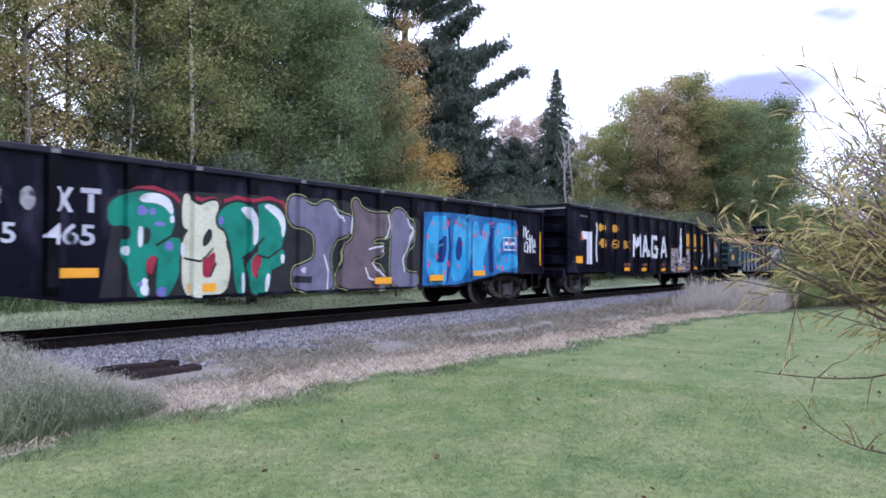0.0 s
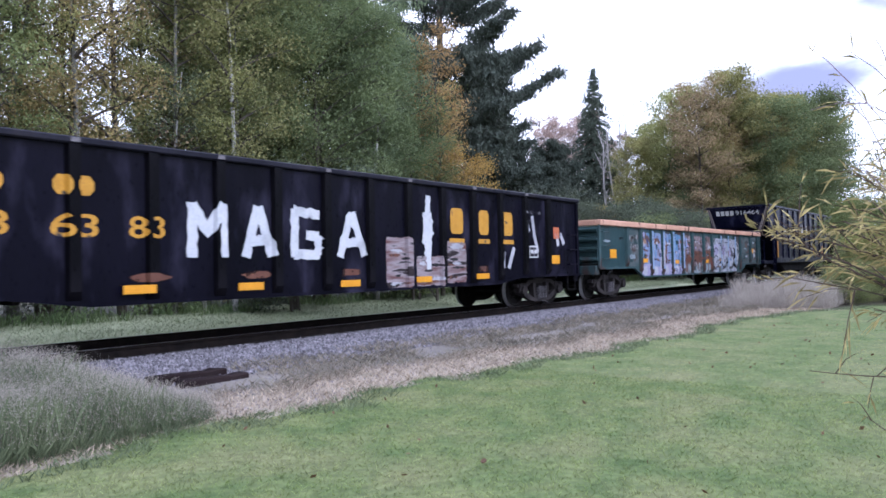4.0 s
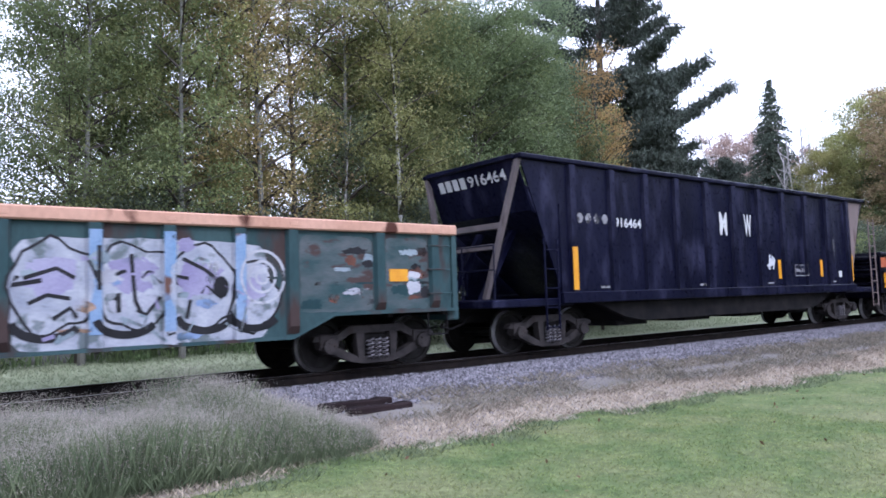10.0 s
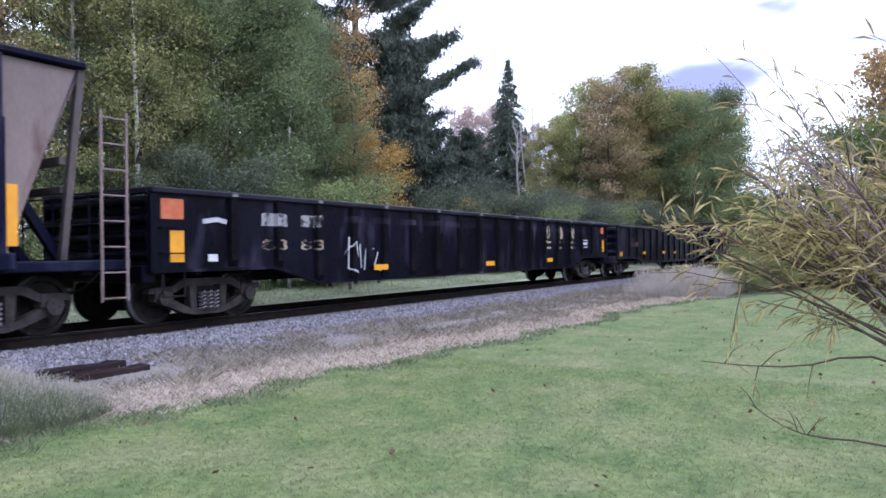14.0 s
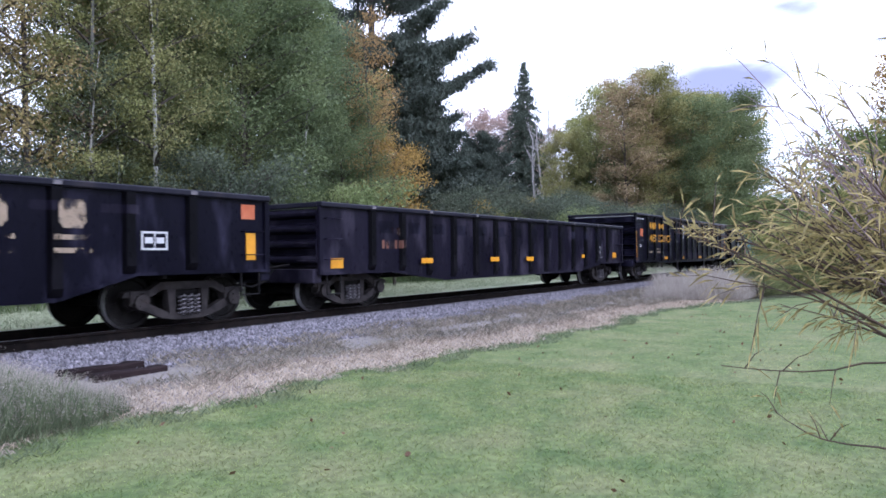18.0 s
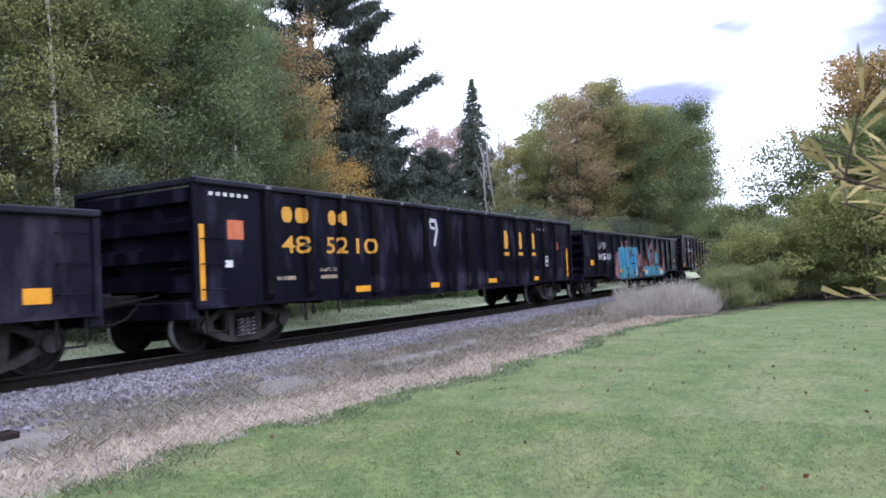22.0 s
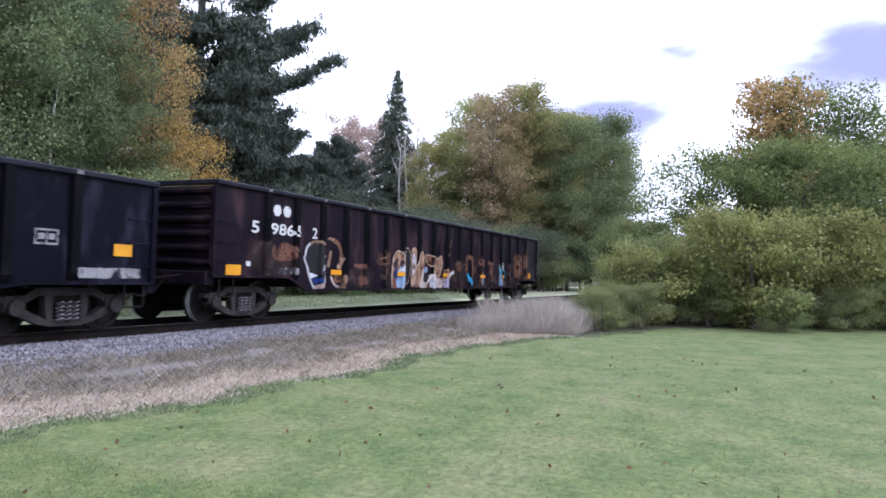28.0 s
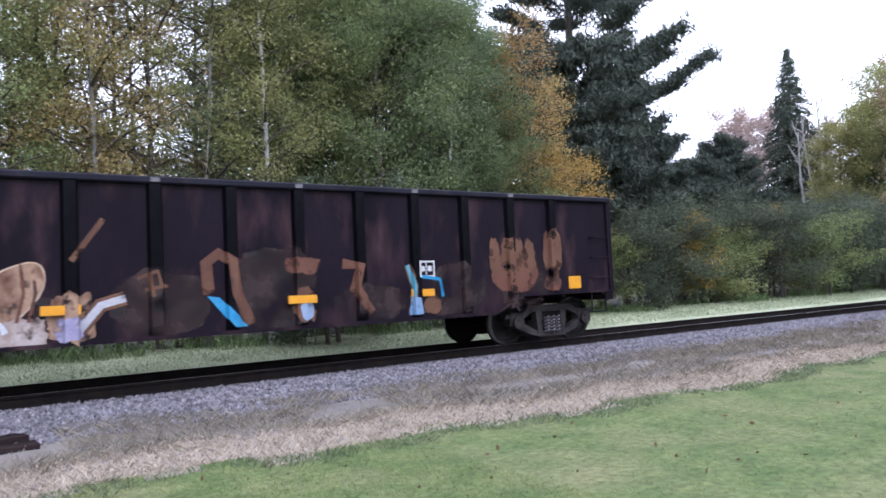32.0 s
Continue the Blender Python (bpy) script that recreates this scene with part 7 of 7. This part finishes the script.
# 5: long low black gondola
c = gondola("gondola_car", *ENDS[4], 2.17, "long low black gondola with faded lettering and white scribbles", BLACK, 0.84, 0.52, ramp0=2.6, ramp1=3.8)
cars.append(c)
c.paint("lettering", shape([(0.2, 1.85), (0.62, 1.85), (0.62, 2.0), (0.2, 2.0)]), ORANGERED, 1)
c.paint("lettering", shape([(0.2, 1.68), (0.62, 1.68), (0.62, 1.85), (0.2, 1.85)]), ORANGERED, 1)
c.paint("graffiti", stroke([(1.0, 1.66), (1.3, 1.70), (1.5, 1.66)], 0.08), GREYWHITE_P)
for a, b in ((2.3, 2.95), (3.3, 3.9)):
    patch(c, a, b, 1.62, 1.85, DIMWHITE, 1, int(a * 9), 0.1)
    c.text("83", a, b, 1.18, 1.38, DIMOCHRE, 0.01)
for pts in ([(4.75, 1.45), (4.72, 0.8), (4.95, 0.72)], [(4.6, 1.1), (4.9, 1.35), (5.0, 0.85)], [(5.1, 1.3), (5.15, 0.8), (5.3, 1.2), (5.25, 0.75)], [(5.55, 1.2), (5.8, 1.25), (5.6, 0.85), (5.85, 0.7)]):
    c.paint("graffiti", stroke(pts, 0.045), GREYWHITE_P)
for a in (14.62, 15.72, 16.76):
    c.logo(a, a + 0.56, 1.52, 1.92, DIMOCHRE, 1)
    for z in (1.36, 1.18):
        c.paint("mark", shape([(a, z), (a + 0.58, z), (a + 0.58, z + 0.07), (a, z + 0.07)]), DIMOCHRE)
c.stencil(18.1, 18.55, 1.22, 1.5)
c.paint("lettering", shape([(20.0, 1.75), (20.3, 1.75), (20.3, 2.0), (20.0, 2.0)]), ORANGERED, 1)
c.reflector(0.49, 1.25, 0.26, 0.5)
c.reflector(20.2, 1.28, 0.2, 0.46)
for u, z in ((5.74, 0.80), (10.93, 0.78), (14.95, 0.82)):
    c.reflector(u, z, 0.5, 0.12)
c.paint("lettering", shape([(1.1, 1.0), (1.3, 1.0), (1.3, 1.12), (1.1, 1.12)]), WHITE)
# paler patch high on every panel: dust with bluish sheen painted in
for k in range(14):
    patch(c, 4.6 + k * 0.99, 5.2 + k * 0.99, 1.75, 1.88, GREYBLACK, 0.4, k, 0.1)

# 6: low faded black gondola
c = gondola("gondola_car", *ENDS[5], 2.16, "low faded purplish-black gondola with yellow reflective strips", GREYBLACK, 0.74, 0.50, ramp0=2.3, ramp1=4.4)
cars.append(c)
for k in range(6):
    c.paint("lettering", shape([(1.98 + 0.15 * k, 1.26), (2.07 + 0.15 * k, 1.26), (2.07 + 0.15 * k, 1.44), (1.98 + 0.15 * k, 1.44)]), RUSTWASH_P if k % 3 == 2 else RUSTRED_P)
for k in range(3):
    c.paint("lettering", shape([(2.1 + 0.2 * k, 1.56), (2.2 + 0.2 * k, 1.56), (2.2 + 0.2 * k, 1.72), (2.1 + 0.2 * k, 1.72)]), RUSTWASH_P)
c.reflector(0.52, 0.96, 0.36, 0.2)
for u, z in ((3.58, 0.98), (6.82, 0.98), (8.96, 0.97), (13.30, 1.02)):
    c.reflector(u, z, 0.46, 0.12)
c.reflector(16.3, 1.04, 0.36, 0.2)
c.stencil(14.65, 15.1, 0.95, 1.35, DIMWHITE, 0.03)
for k in range(13):
    patch(c, 1.9 + k * 1.03, 2.4 + k * 1.03, 1.6, 1.85, BLACK, 0.4, k + 3, 0.12)

# 7: black gondola with ochre numbers
c = gondola("gondola_car", *ENDS[6], 2.78, "black gondola with clean ochre numbers and railroad lettering", BLACK, 0.72, 0.66, end="boxed", ramp0=3.0, ramp1=3.8)
cars.append(c)
c.logo(1.98, 2.70, 2.16, 2.44, OCHRE, 2)
c.logo(3.30, 3.92, 2.16, 2.44, OCHRE, 2)
c.text("48", 2.00, 2.70, 1.60, 1.92, OCHRE)
c.text("52", 3.26, 3.84, 1.60, 1.92, OCHRE)
c.text("10", 4.22, 4.88, 1.60, 1.92, OCHRE)
for a, z in ((1.85, 1.12), (3.05, 1.12), (3.05, 1.26)):
    c.paint("mark", shape([(a, z), (a + 0.5, z), (a + 0.5, z + 0.07), (a, z + 0.07)]), DIMOCHRE)
c.paint("lettering", shape([(0.72, 1.82), (1.08, 1.82), (1.08, 2.14), (0.72, 2.14)]), ORANGERED)
c.paint("lettering", shape([(0.66, 1.36), (0.82, 1.36), (0.82, 1.48), (0.66, 1.48)]), WHITE)
c.text("IIIIII", 0.35, 1.20, 2.52, 2.58, WHITE, 0.02)
c.paint("graffiti", stroke([(7.22, 2.42), (7.50, 2.42), (7.55, 2.2), (7.45, 1.95), (7.40, 1.8)], 0.10), GREYWHITE_P)
c.paint("graffiti", stroke([(7.22, 2.4), (7.25, 2.25), (7.48, 2.22)], 0.07), GREYWHITE_P)
for a in (11.28, 12.30, 13.32):
    c.logo(a, a + 0.5, 1.78, 2.3, OCHRE, 1)
    c.paint("mark", shape([(a, 1.58), (a + 0.5, 1.58), (a + 0.5, 1.68), (a, 1.68)]), OCHRE)
c.stencil(14.45, 14.85, 1.24, 1.56)
c.paint("lettering", shape([(15.60, 1.78), (15.85, 1.78), (15.85, 2.04), (15.60, 2.04)]), ORANGERED)
c.text("IIIIII", 14.00, 14.70, 2.4, 2.46, DIMWHITE, 0.02)
c.reflector(0.14, 1.45, 0.16, 1.2)
c.reflector(16.68, 1.35, 0.14, 1.0)
for u, z in ((4.40, 0.88), (7.30, 0.86), (10.40, 0.88), (13.70, 0.86)):
    c.reflector(u, z, 0.5, 0.12)
for k in range(12):
    patch(c, 4.6 + k * 1.0, 5.2 + k * 1.0, 0.8, 1.15, GREYBLACK, 0.4, k, 0.2)

# 8: black gondola with blue and pink graffiti
c = gondola("gondola_car", *ENDS[7], 2.58, "black gondola with cyan and rose graffiti and faded numbers", BLACK, 0.78, 0.53, ramp0=2.4, ramp1=4.2)
cars.append(c)
c.logo(1.82, 2.72, 1.86, 2.14, DIMWHITE, 4)
c.text("915", 1.9, 2.68, 1.42, 1.68, WHITE)
c.text("881", 3.05, 3.6, 1.42, 1.68, OFFWHITE_P)
rr = random.Random(15)
patch(c, 4.05, 5.00, 0.62, 1.75, ROSE_P, 1, 31, 0.15)
patch(c, 4.75, 7.85, 0.60, 1.98, CYAN_P, 1.5, 32, 0.10)
patch(c, 7.60, 8.80, 0.60, 1.9, ROSE_P, 1.2, 33, 0.2)
patch(c, 9.00, 13.35, 0.62, 1.1, CYAN_P, 1.2, 34, 0.12)
patch(c, 8.90, 9.80, 1.0, 1.7, RUSTRED_P, 1, 35, 0.2)
patch(c, 9.90, 11.00, 1.1, 2.1, ROSE_P, 1, 36, 0.25)
patch(c, 11.10, 12.40, 1.1, 1.95, RUST_P, 1, 37, 0.2)
patch(c, 12.50, 13.35, 0.75, 1.6, ROSE_P, 1.4, 38, 0.2)
for u, z in ((5.30, 2.05), (6.00, 2.1), (7.20, 2.05), (10.45, 2.15), (11.60, 2.1)):
    c.paint("graffiti", blob(u, z, 0.16, 0.16, u, 0.5), ROSE_P, 1.3)
for u, z, ru, rz, m in ((5.40, 1.5, 0.3, 0.45, BLUE_P), (6.30, 1.3, 0.28, 0.55, BLUE_P), (7.20, 1.35, 0.35, 0.5, BLUE_P), (6.50, 1.7, 0.25, 0.25, LILAC_P), (7.40, 0.85, 0.3, 0.18, WHITE_P), (10.10, 1.6, 0.16, 0.3, CYAN_P), (11.40, 1.5, 0.16, 0.3, CYAN_P), (10.80, 1.2, 0.22, 0.25, ROSE_P), (9.40, 0.8, 0.2, 0.14, WHITE_P), (12.40, 0.8, 0.25, 0.14, WHITE_P)):
    c.paint("graffiti", blob(u, z, ru, rz, u * 3, 0.4, 20), m, 2)
for pts in ([(4.90, 1.9), (5.02, 1.4), (4.95, 0.9)], [(5.70, 1.9), (5.75, 1.3), (6.00, 0.95), (5.95, 0.65)], [(6.10, 1.5), (6.60, 1.55)], [(6.55, 1.25), (7.10, 1.25), (7.45, 1.1), (7.35, 0.8), (7.00, 0.85)], [(6.70, 1.75), (7.00, 1.6), (7.30, 1.75)], [(7.70, 1.7), (7.85, 1.2)], [(9.70, 1.8), (9.80, 1.2)], [(11.10, 1.7), (11.20, 1.1)], [(10.60, 1.9), (10.70, 1.4)], [(12.10, 1.8), (12.15, 1.2)]):
    c.paint("graffiti", stroke(pts, 0.055), BLACK_P, 3)
c.reflector(1.04, 1.32, 0.42, 0.2)
for u, z in ((4.85, 0.96), (8.95, 0.92), (12.3, 0.93)):
    c.reflector(u, z, 0.46, 0.12)
c.reflector(15.8, 1.35, 0.36, 0.2)
c.stencil(14.2, 14.6, 1.38, 1.62, DIMWHITE)
patch(c, 14.9, 16.2, 0.88, 1.05, DIMWHITE, 1, 40, 0.1)

# 9: long dark rusty gondola, the last car
c = gondola("gondola_car", *ENDS[8], 2.84, "long dark rust-brown gondola with white numbers and flaking graffiti", BROWNBLACK, 0.92, 0.62, ramp0=2.4, ramp1=3.1)
cars.append(c)
c.logo(1.80, 2.50, 2.28, 2.52, WHITE, 2)
c.text("5", 1.14, 1.38, 1.86, 2.12, WHITE, 0.02)
c.text("9865", 1.78, 2.86, 1.86, 2.12, WHITE, 0.02)
c.text("2", 3.32, 3.52, 1.86, 2.12, WHITE, 0.02)
patch(c, 1.85, 2.7, 1.3, 1.7, RUSTRED_P, 0.6, 3, 0.2)
patch(c, 0.9, 2.9, 0.98, 1.75, RUSTWASH_P, 0.4, 91, 0.15)
for k in range(9):
    patch(c, 5.0 + 1.62 * k, 6.3 + 1.62 * k, 0.68, 1.25 + 0.3 * (k % 3), RUSTWASH_P, 0.4, 92 + k, 0.25)
c.paint("graffiti", shape(soft([(3.05, 1.4), (3.12, 1.64), (3.42, 1.78), (3.76, 1.74), (3.88, 1.48), (3.76, 1.16), (3.66, 1.0), (3.3, 1.0), (3.14, 1.2)])), BLACK_P, 1)
c.paint("graffiti", stroke([(3.15, 1.19), (3.03, 1.37), (3.11, 1.64), (3.24, 1.73)], 0.07), GREYWHITE_P, 1.5)
c.paint("graffiti", stroke([(3.24, 1.73), (3.42, 1.79), (3.62, 1.80), (3.78, 1.75)], 0.07), TANWORN_P, 1.5)
c.paint("graffiti", stroke([(3.89, 1.48), (3.76, 1.16), (3.66, 1.01)], 0.05), GREYWHITE_P, 1.5)
c.paint("graffiti", shape([(3.16, 1.05), (3.30, 1.05), (3.60, 0.99), (3.24, 0.90)]), WHITE_P, 2)
c.paint("graffiti", stroke([(3.15, 1.19), (3.24, 0.95), (3.43, 0.70), (3.66, 0.75), (3.90, 0.84), (3.86, 1.05), (3.76, 1.24)], 0.07), GREYWHITE_P, 2.2)
c.paint("graffiti", shape([(3.38, 0.66), (3.9, 0.70), (3.92, 0.84), (3.66, 0.80), (3.5, 0.74)]), CREAMWORN_P, 2.4)
c.paint("graffiti", shape([(3.34, 0.9), (3.66, 0.94), (3.8, 0.86), (3.5, 0.78)]), NAVY_P, 1.8)
for pts, w, m in (([(3.97, 1.86), (4.08, 1.90), (4.25, 1.87)], 0.08, TANWORN_P), ([(4.2, 1.88), (4.42, 1.80), (4.56, 1.66), (4.60, 1.44)], 0.13, RUST_P), ([(4.60, 1.46), (4.56, 1.3), (4.46, 1.16)], 0.16, TANWORN_P), ([(4.13, 1.6), (4.06, 1.38), (4.02, 1.2)], 0.11, TANWORN_P), ([(4.14, 0.97), (4.28, 0.80), (4.43, 0.72), (4.75, 0.72)], 0.07, CREAMWORN_P)):
    c.paint("graffiti", stroke(pts, w), m, 1.5)
c.paint("graffiti", shape([(4.66, 1.02), (4.9, 1.0), (4.76, 0.69), (4.45, 0.69), (4.62, 0.78)]), TANWORN_P, 2)
patch(c, 4.22, 4.66, 0.82, 1.02, RUST_P, 1.2, 55, 0.3)
patch(c, 5.2, 5.9, 1.2, 1.32, RUSTRED_P, 1, 51, 0.5)
patch(c, 5.5, 5.8, 0.75, 1.0, RUSTRED_P, 1, 52, 0.5)
for k in range(8):
    u = 6.36 + 0.10 * k
    c.paint("graffiti", stroke([(u, 1.62 + 0.1 * (k % 3 == 1)), (u + 0.05, 1.45), (u + 0.01, 1.26 + 0.08 * (k % 2))], 0.035), RUST_P, 1)
c.paint("graffiti", stroke([(6.38, 1.42), (6.7, 1.50), (7.12, 1.66)], 0.035), TANWORN_P, 1.5)
c.paint("graffiti", stroke([(6.5, 1.3), (6.8, 1.36), (7.05, 1.3)], 0.035), RUST_P, 1.5)
letter(c, [(7.28, 0.68), (7.26, 1.26), (7.36, 1.62), (7.64, 1.78), (7.9, 1.64), (7.97, 1.3), (7.97, 0.64), (7.44, 0.64)], TANWORN_P, 2, 0.045, EDGE_P)
letter(c, [(7.88, 1.72), (8.15, 1.88), (8.4, 1.74), (8.42, 1.24), (8.28, 0.80), (8.04, 0.80), (7.98, 1.25)], BLACK_P, 2.2, 0.04, EDGE_P)
c.paint("graffiti", shape(soft([(7.5, 1.0), (7.72, 1.28), (7.95, 1.36), (7.95, 0.66), (7.56, 0.66)], 1)), PALEBLUE_P, 3)
c.paint("graffiti", shape([(7.62, 1.16), (7.94, 1.34), (7.94, 1.16)]), WHITE_P, 3.3)
c.paint("graffiti", blob(7.5, 1.1, 0.08, 0.18, 2, 0.3), NAVY_P, 3.4)
patch(c, 7.32, 7.6, 0.66, 1.0, RUSTRED_P, 2.6, 57, 0.5)
letter(c, [(8.44, 1.84), (8.77, 1.88), (8.8, 1.62), (8.68, 0.72), (8.46, 0.72), (8.52, 1.3)], TANWORN_P, 2.4, 0.045, EDGE_P)
letter(c, [(8.9, 1.74), (9.3, 1.80), (9.34, 1.34), (8.86, 0.68), (8.66, 0.74), (8.84, 1.35)], TANWORN_P, 2.6, 0.04, EDGE_P)
patch(c, 8.5, 8.72, 1.1, 1.7, GREYWHITE_P, 3, 58, 0.4)
patch(c, 8.92, 9.2, 0.98, 1.4, RUST_P, 3, 59, 0.4)
letter(c, [(8.82, 0.64), (9.0, 1.0), (9.35, 1.30), (9.6, 1.3), (9.5, 0.95), (9.9, 1.12), (10.2, 1.06), (9.95, 0.64)], CREAMWORN_P, 3, 0.045, EDGE_P)
c.paint("graffiti", blob(9.46, 1.0, 0.2, 0.15, 5, 0.4), BLACK_P, 3.6)
c.paint("graffiti", blob(9.42, 1.22, 0.12, 0.08, 4, 0.5), PALEBLUE_P, 3.6)
letter(c, [(9.42, 1.72), (10.05, 1.66), (10.12, 1.36), (9.7, 1.36), (9.44, 1.52)], RUSTRED_P, 2.2, 0.04, EDGE_P)
letter(c, [(10.08, 1.46), (10.3, 1.62), (10.68, 1.72), (10.72, 1.33), (10.3, 0.88), (10.0, 1.0), (9.9, 1.2)], TANWORN_P, 2.8, 0.04, EDGE_P)
c.paint("graffiti", arc(9.96, 0.70, 0.34, 0.36, 20, 160, 0.07), WHITE_P, 4)
patch(c, 9.75, 10.2, 0.64, 0.9, GREYWHITE_P, 3.4, 61, 0.3)
patch(c, 10.2, 10.72, 0.64, 1.0, CREAMWORN_P, 3.2, 62, 0.4)
for u in (10.45, 10.58):
    c.paint("graffiti", stroke([(u, 1.7), (u + 0.03, 1.3), (u - 0.05, 0.95)], 0.04), RUSTRED_P, 4)
patch(c, 10.72, 11.3, 0.66, 1.30, TANWORN_P, 2.6, 63, 0.3)
patch(c, 10.8, 11.15, 0.70, 0.98, PALELILAC_P, 3, 68, 0.4)
fat(c, [(11.1, 0.82), (11.35, 1.12), (11.65, 1.2)], 0.10, GREYWHITE_P, RUST_P, layer=3)
c.paint("graffiti", stroke([(11.4, 2.25), (11.15, 1.9), (11.0, 1.7)], 0.07), RUST_P, 1)
for pts in ([(11.8, 1.45), (12.05, 1.55), (12.1, 1.35)], [(11.9, 1.3), (12.2, 1.35)], [(11.95, 1.5), (12.0, 1.2)]):
    c.paint("graffiti", stroke(pts, 0.05), RUST_P, 1)
fat(c, [(12.75, 1.2), (12.72, 1.65), (12.9, 1.78), (13.1, 1.65), (13.15, 1.2), (13.35, 0.75)], 0.09, RUST_P, RUSTRED_P, 0.08)
c.paint("graffiti", shape([(12.72, 1.18), (12.9, 1.15), (13.3, 0.72), (13.1, 0.72)]), BLUE_P, 3)
patch(c, 13.9, 14.5, 1.45, 1.7, RUSTRED_P, 1, 64, 0.4)
patch(c, 14.0, 14.4, 0.72, 1.25, RUST_P, 1, 65, 0.25)
c.paint("graffiti", blob(14.22, 0.9, 0.12, 0.16, 7, 0.3), PALEBLUE_P, 2)
fat(c, [(14.85, 1.6), (15.15, 1.55), (15.05, 1.2), (15.35, 0.8)], 0.07, RUST_P, RUSTRED_P, 0.1)
fat(c, [(16.05, 1.55), (16.15, 1.2), (16.1, 0.75)], 0.07, CYAN_P, RUST_P, 0.05)
c.paint("graffiti", shape([(16.05, 0.72), (16.3, 0.72), (16.25, 1.0), (16.1, 1.02)]), PALEBLUE_P, 3)
patch(c, 16.35, 16.7, 0.72, 1.05, RUST_P, 1, 66, 0.3)
c.paint("graffiti", stroke([(16.3, 1.36), (16.7, 1.3), (16.75, 1.0)], 0.06), BLUE_P, 2)
for k in range(4):
    patch(c, 17.8 + 0.28 * k, 18.05 + 0.28 * k, 1.35, 2.0, RUST_P, 1, 70 + k, 0.3)
patch(c, 17.85, 18.95, 1.0, 1.75, RUSTRED_P, 0.8, 75, 0.15)
patch(c, 19.12, 19.6, 1.3, 2.2, RUST_P, 1, 76, 0.2)
patch(c, 19.1, 19.55, 1.0, 1.3, RUSTRED_P, 1, 77, 0.2)
c.stencil(16.25, 16.6, 1.34, 1.62)
c.reflector(0.62, 1.06, 0.44, 0.24)
c.reflector(19.9, 1.14, 0.32, 0.24)
for u, z in ((4.38, 1.08), (7.69, 1.08), (10.88, 1.08), (14.13, 1.07), (16.32, 1.08)):
    c.reflector(u, z, 0.46, 0.12)
c.paint("lettering", shape([(1.0, 1.16), (1.14, 1.16), (1.14, 1.26), (1.0, 1.26)]), WHITE)
for a in (2.1, 2.5):
    c.paint("lettering", shape([(a, 1.0), (a + 0.3, 1.0), (a + 0.3, 1.15), (a, 1.15)]), DIMWHITE)

# ---- what moves ----
GONE = [0.0, 4.941, 9.812, 14.614, 19.346, 24.009, 28.603, 33.185, 37.810, 42.480, 47.194, 51.918, 56.616, 61.288, 65.935, 70.557, 75.153,
        79.778, 84.489, 89.284, 94.163, 99.128, 104.136, 109.147, 114.161, 119.179, 124.199, 129.229, 134.272, 139.330, 144.402, 149.488, 154.589]


def gone(t):
    """How far the train has come by t seconds."""
    return float(np.interp(t, range(33), GONE))


def motions():
    for c in cars:
        walk(c.root, [(t, on_track(c.mid - gone(t))) for t in range(33)])
    for w, k in turning:
        walk(w, [(t / 10, pose(k, 0, WHEEL_R, 0, -math.degrees(gone(t / 10) / WHEEL_R) % 360, 0)) for t in range(321)])


motions()
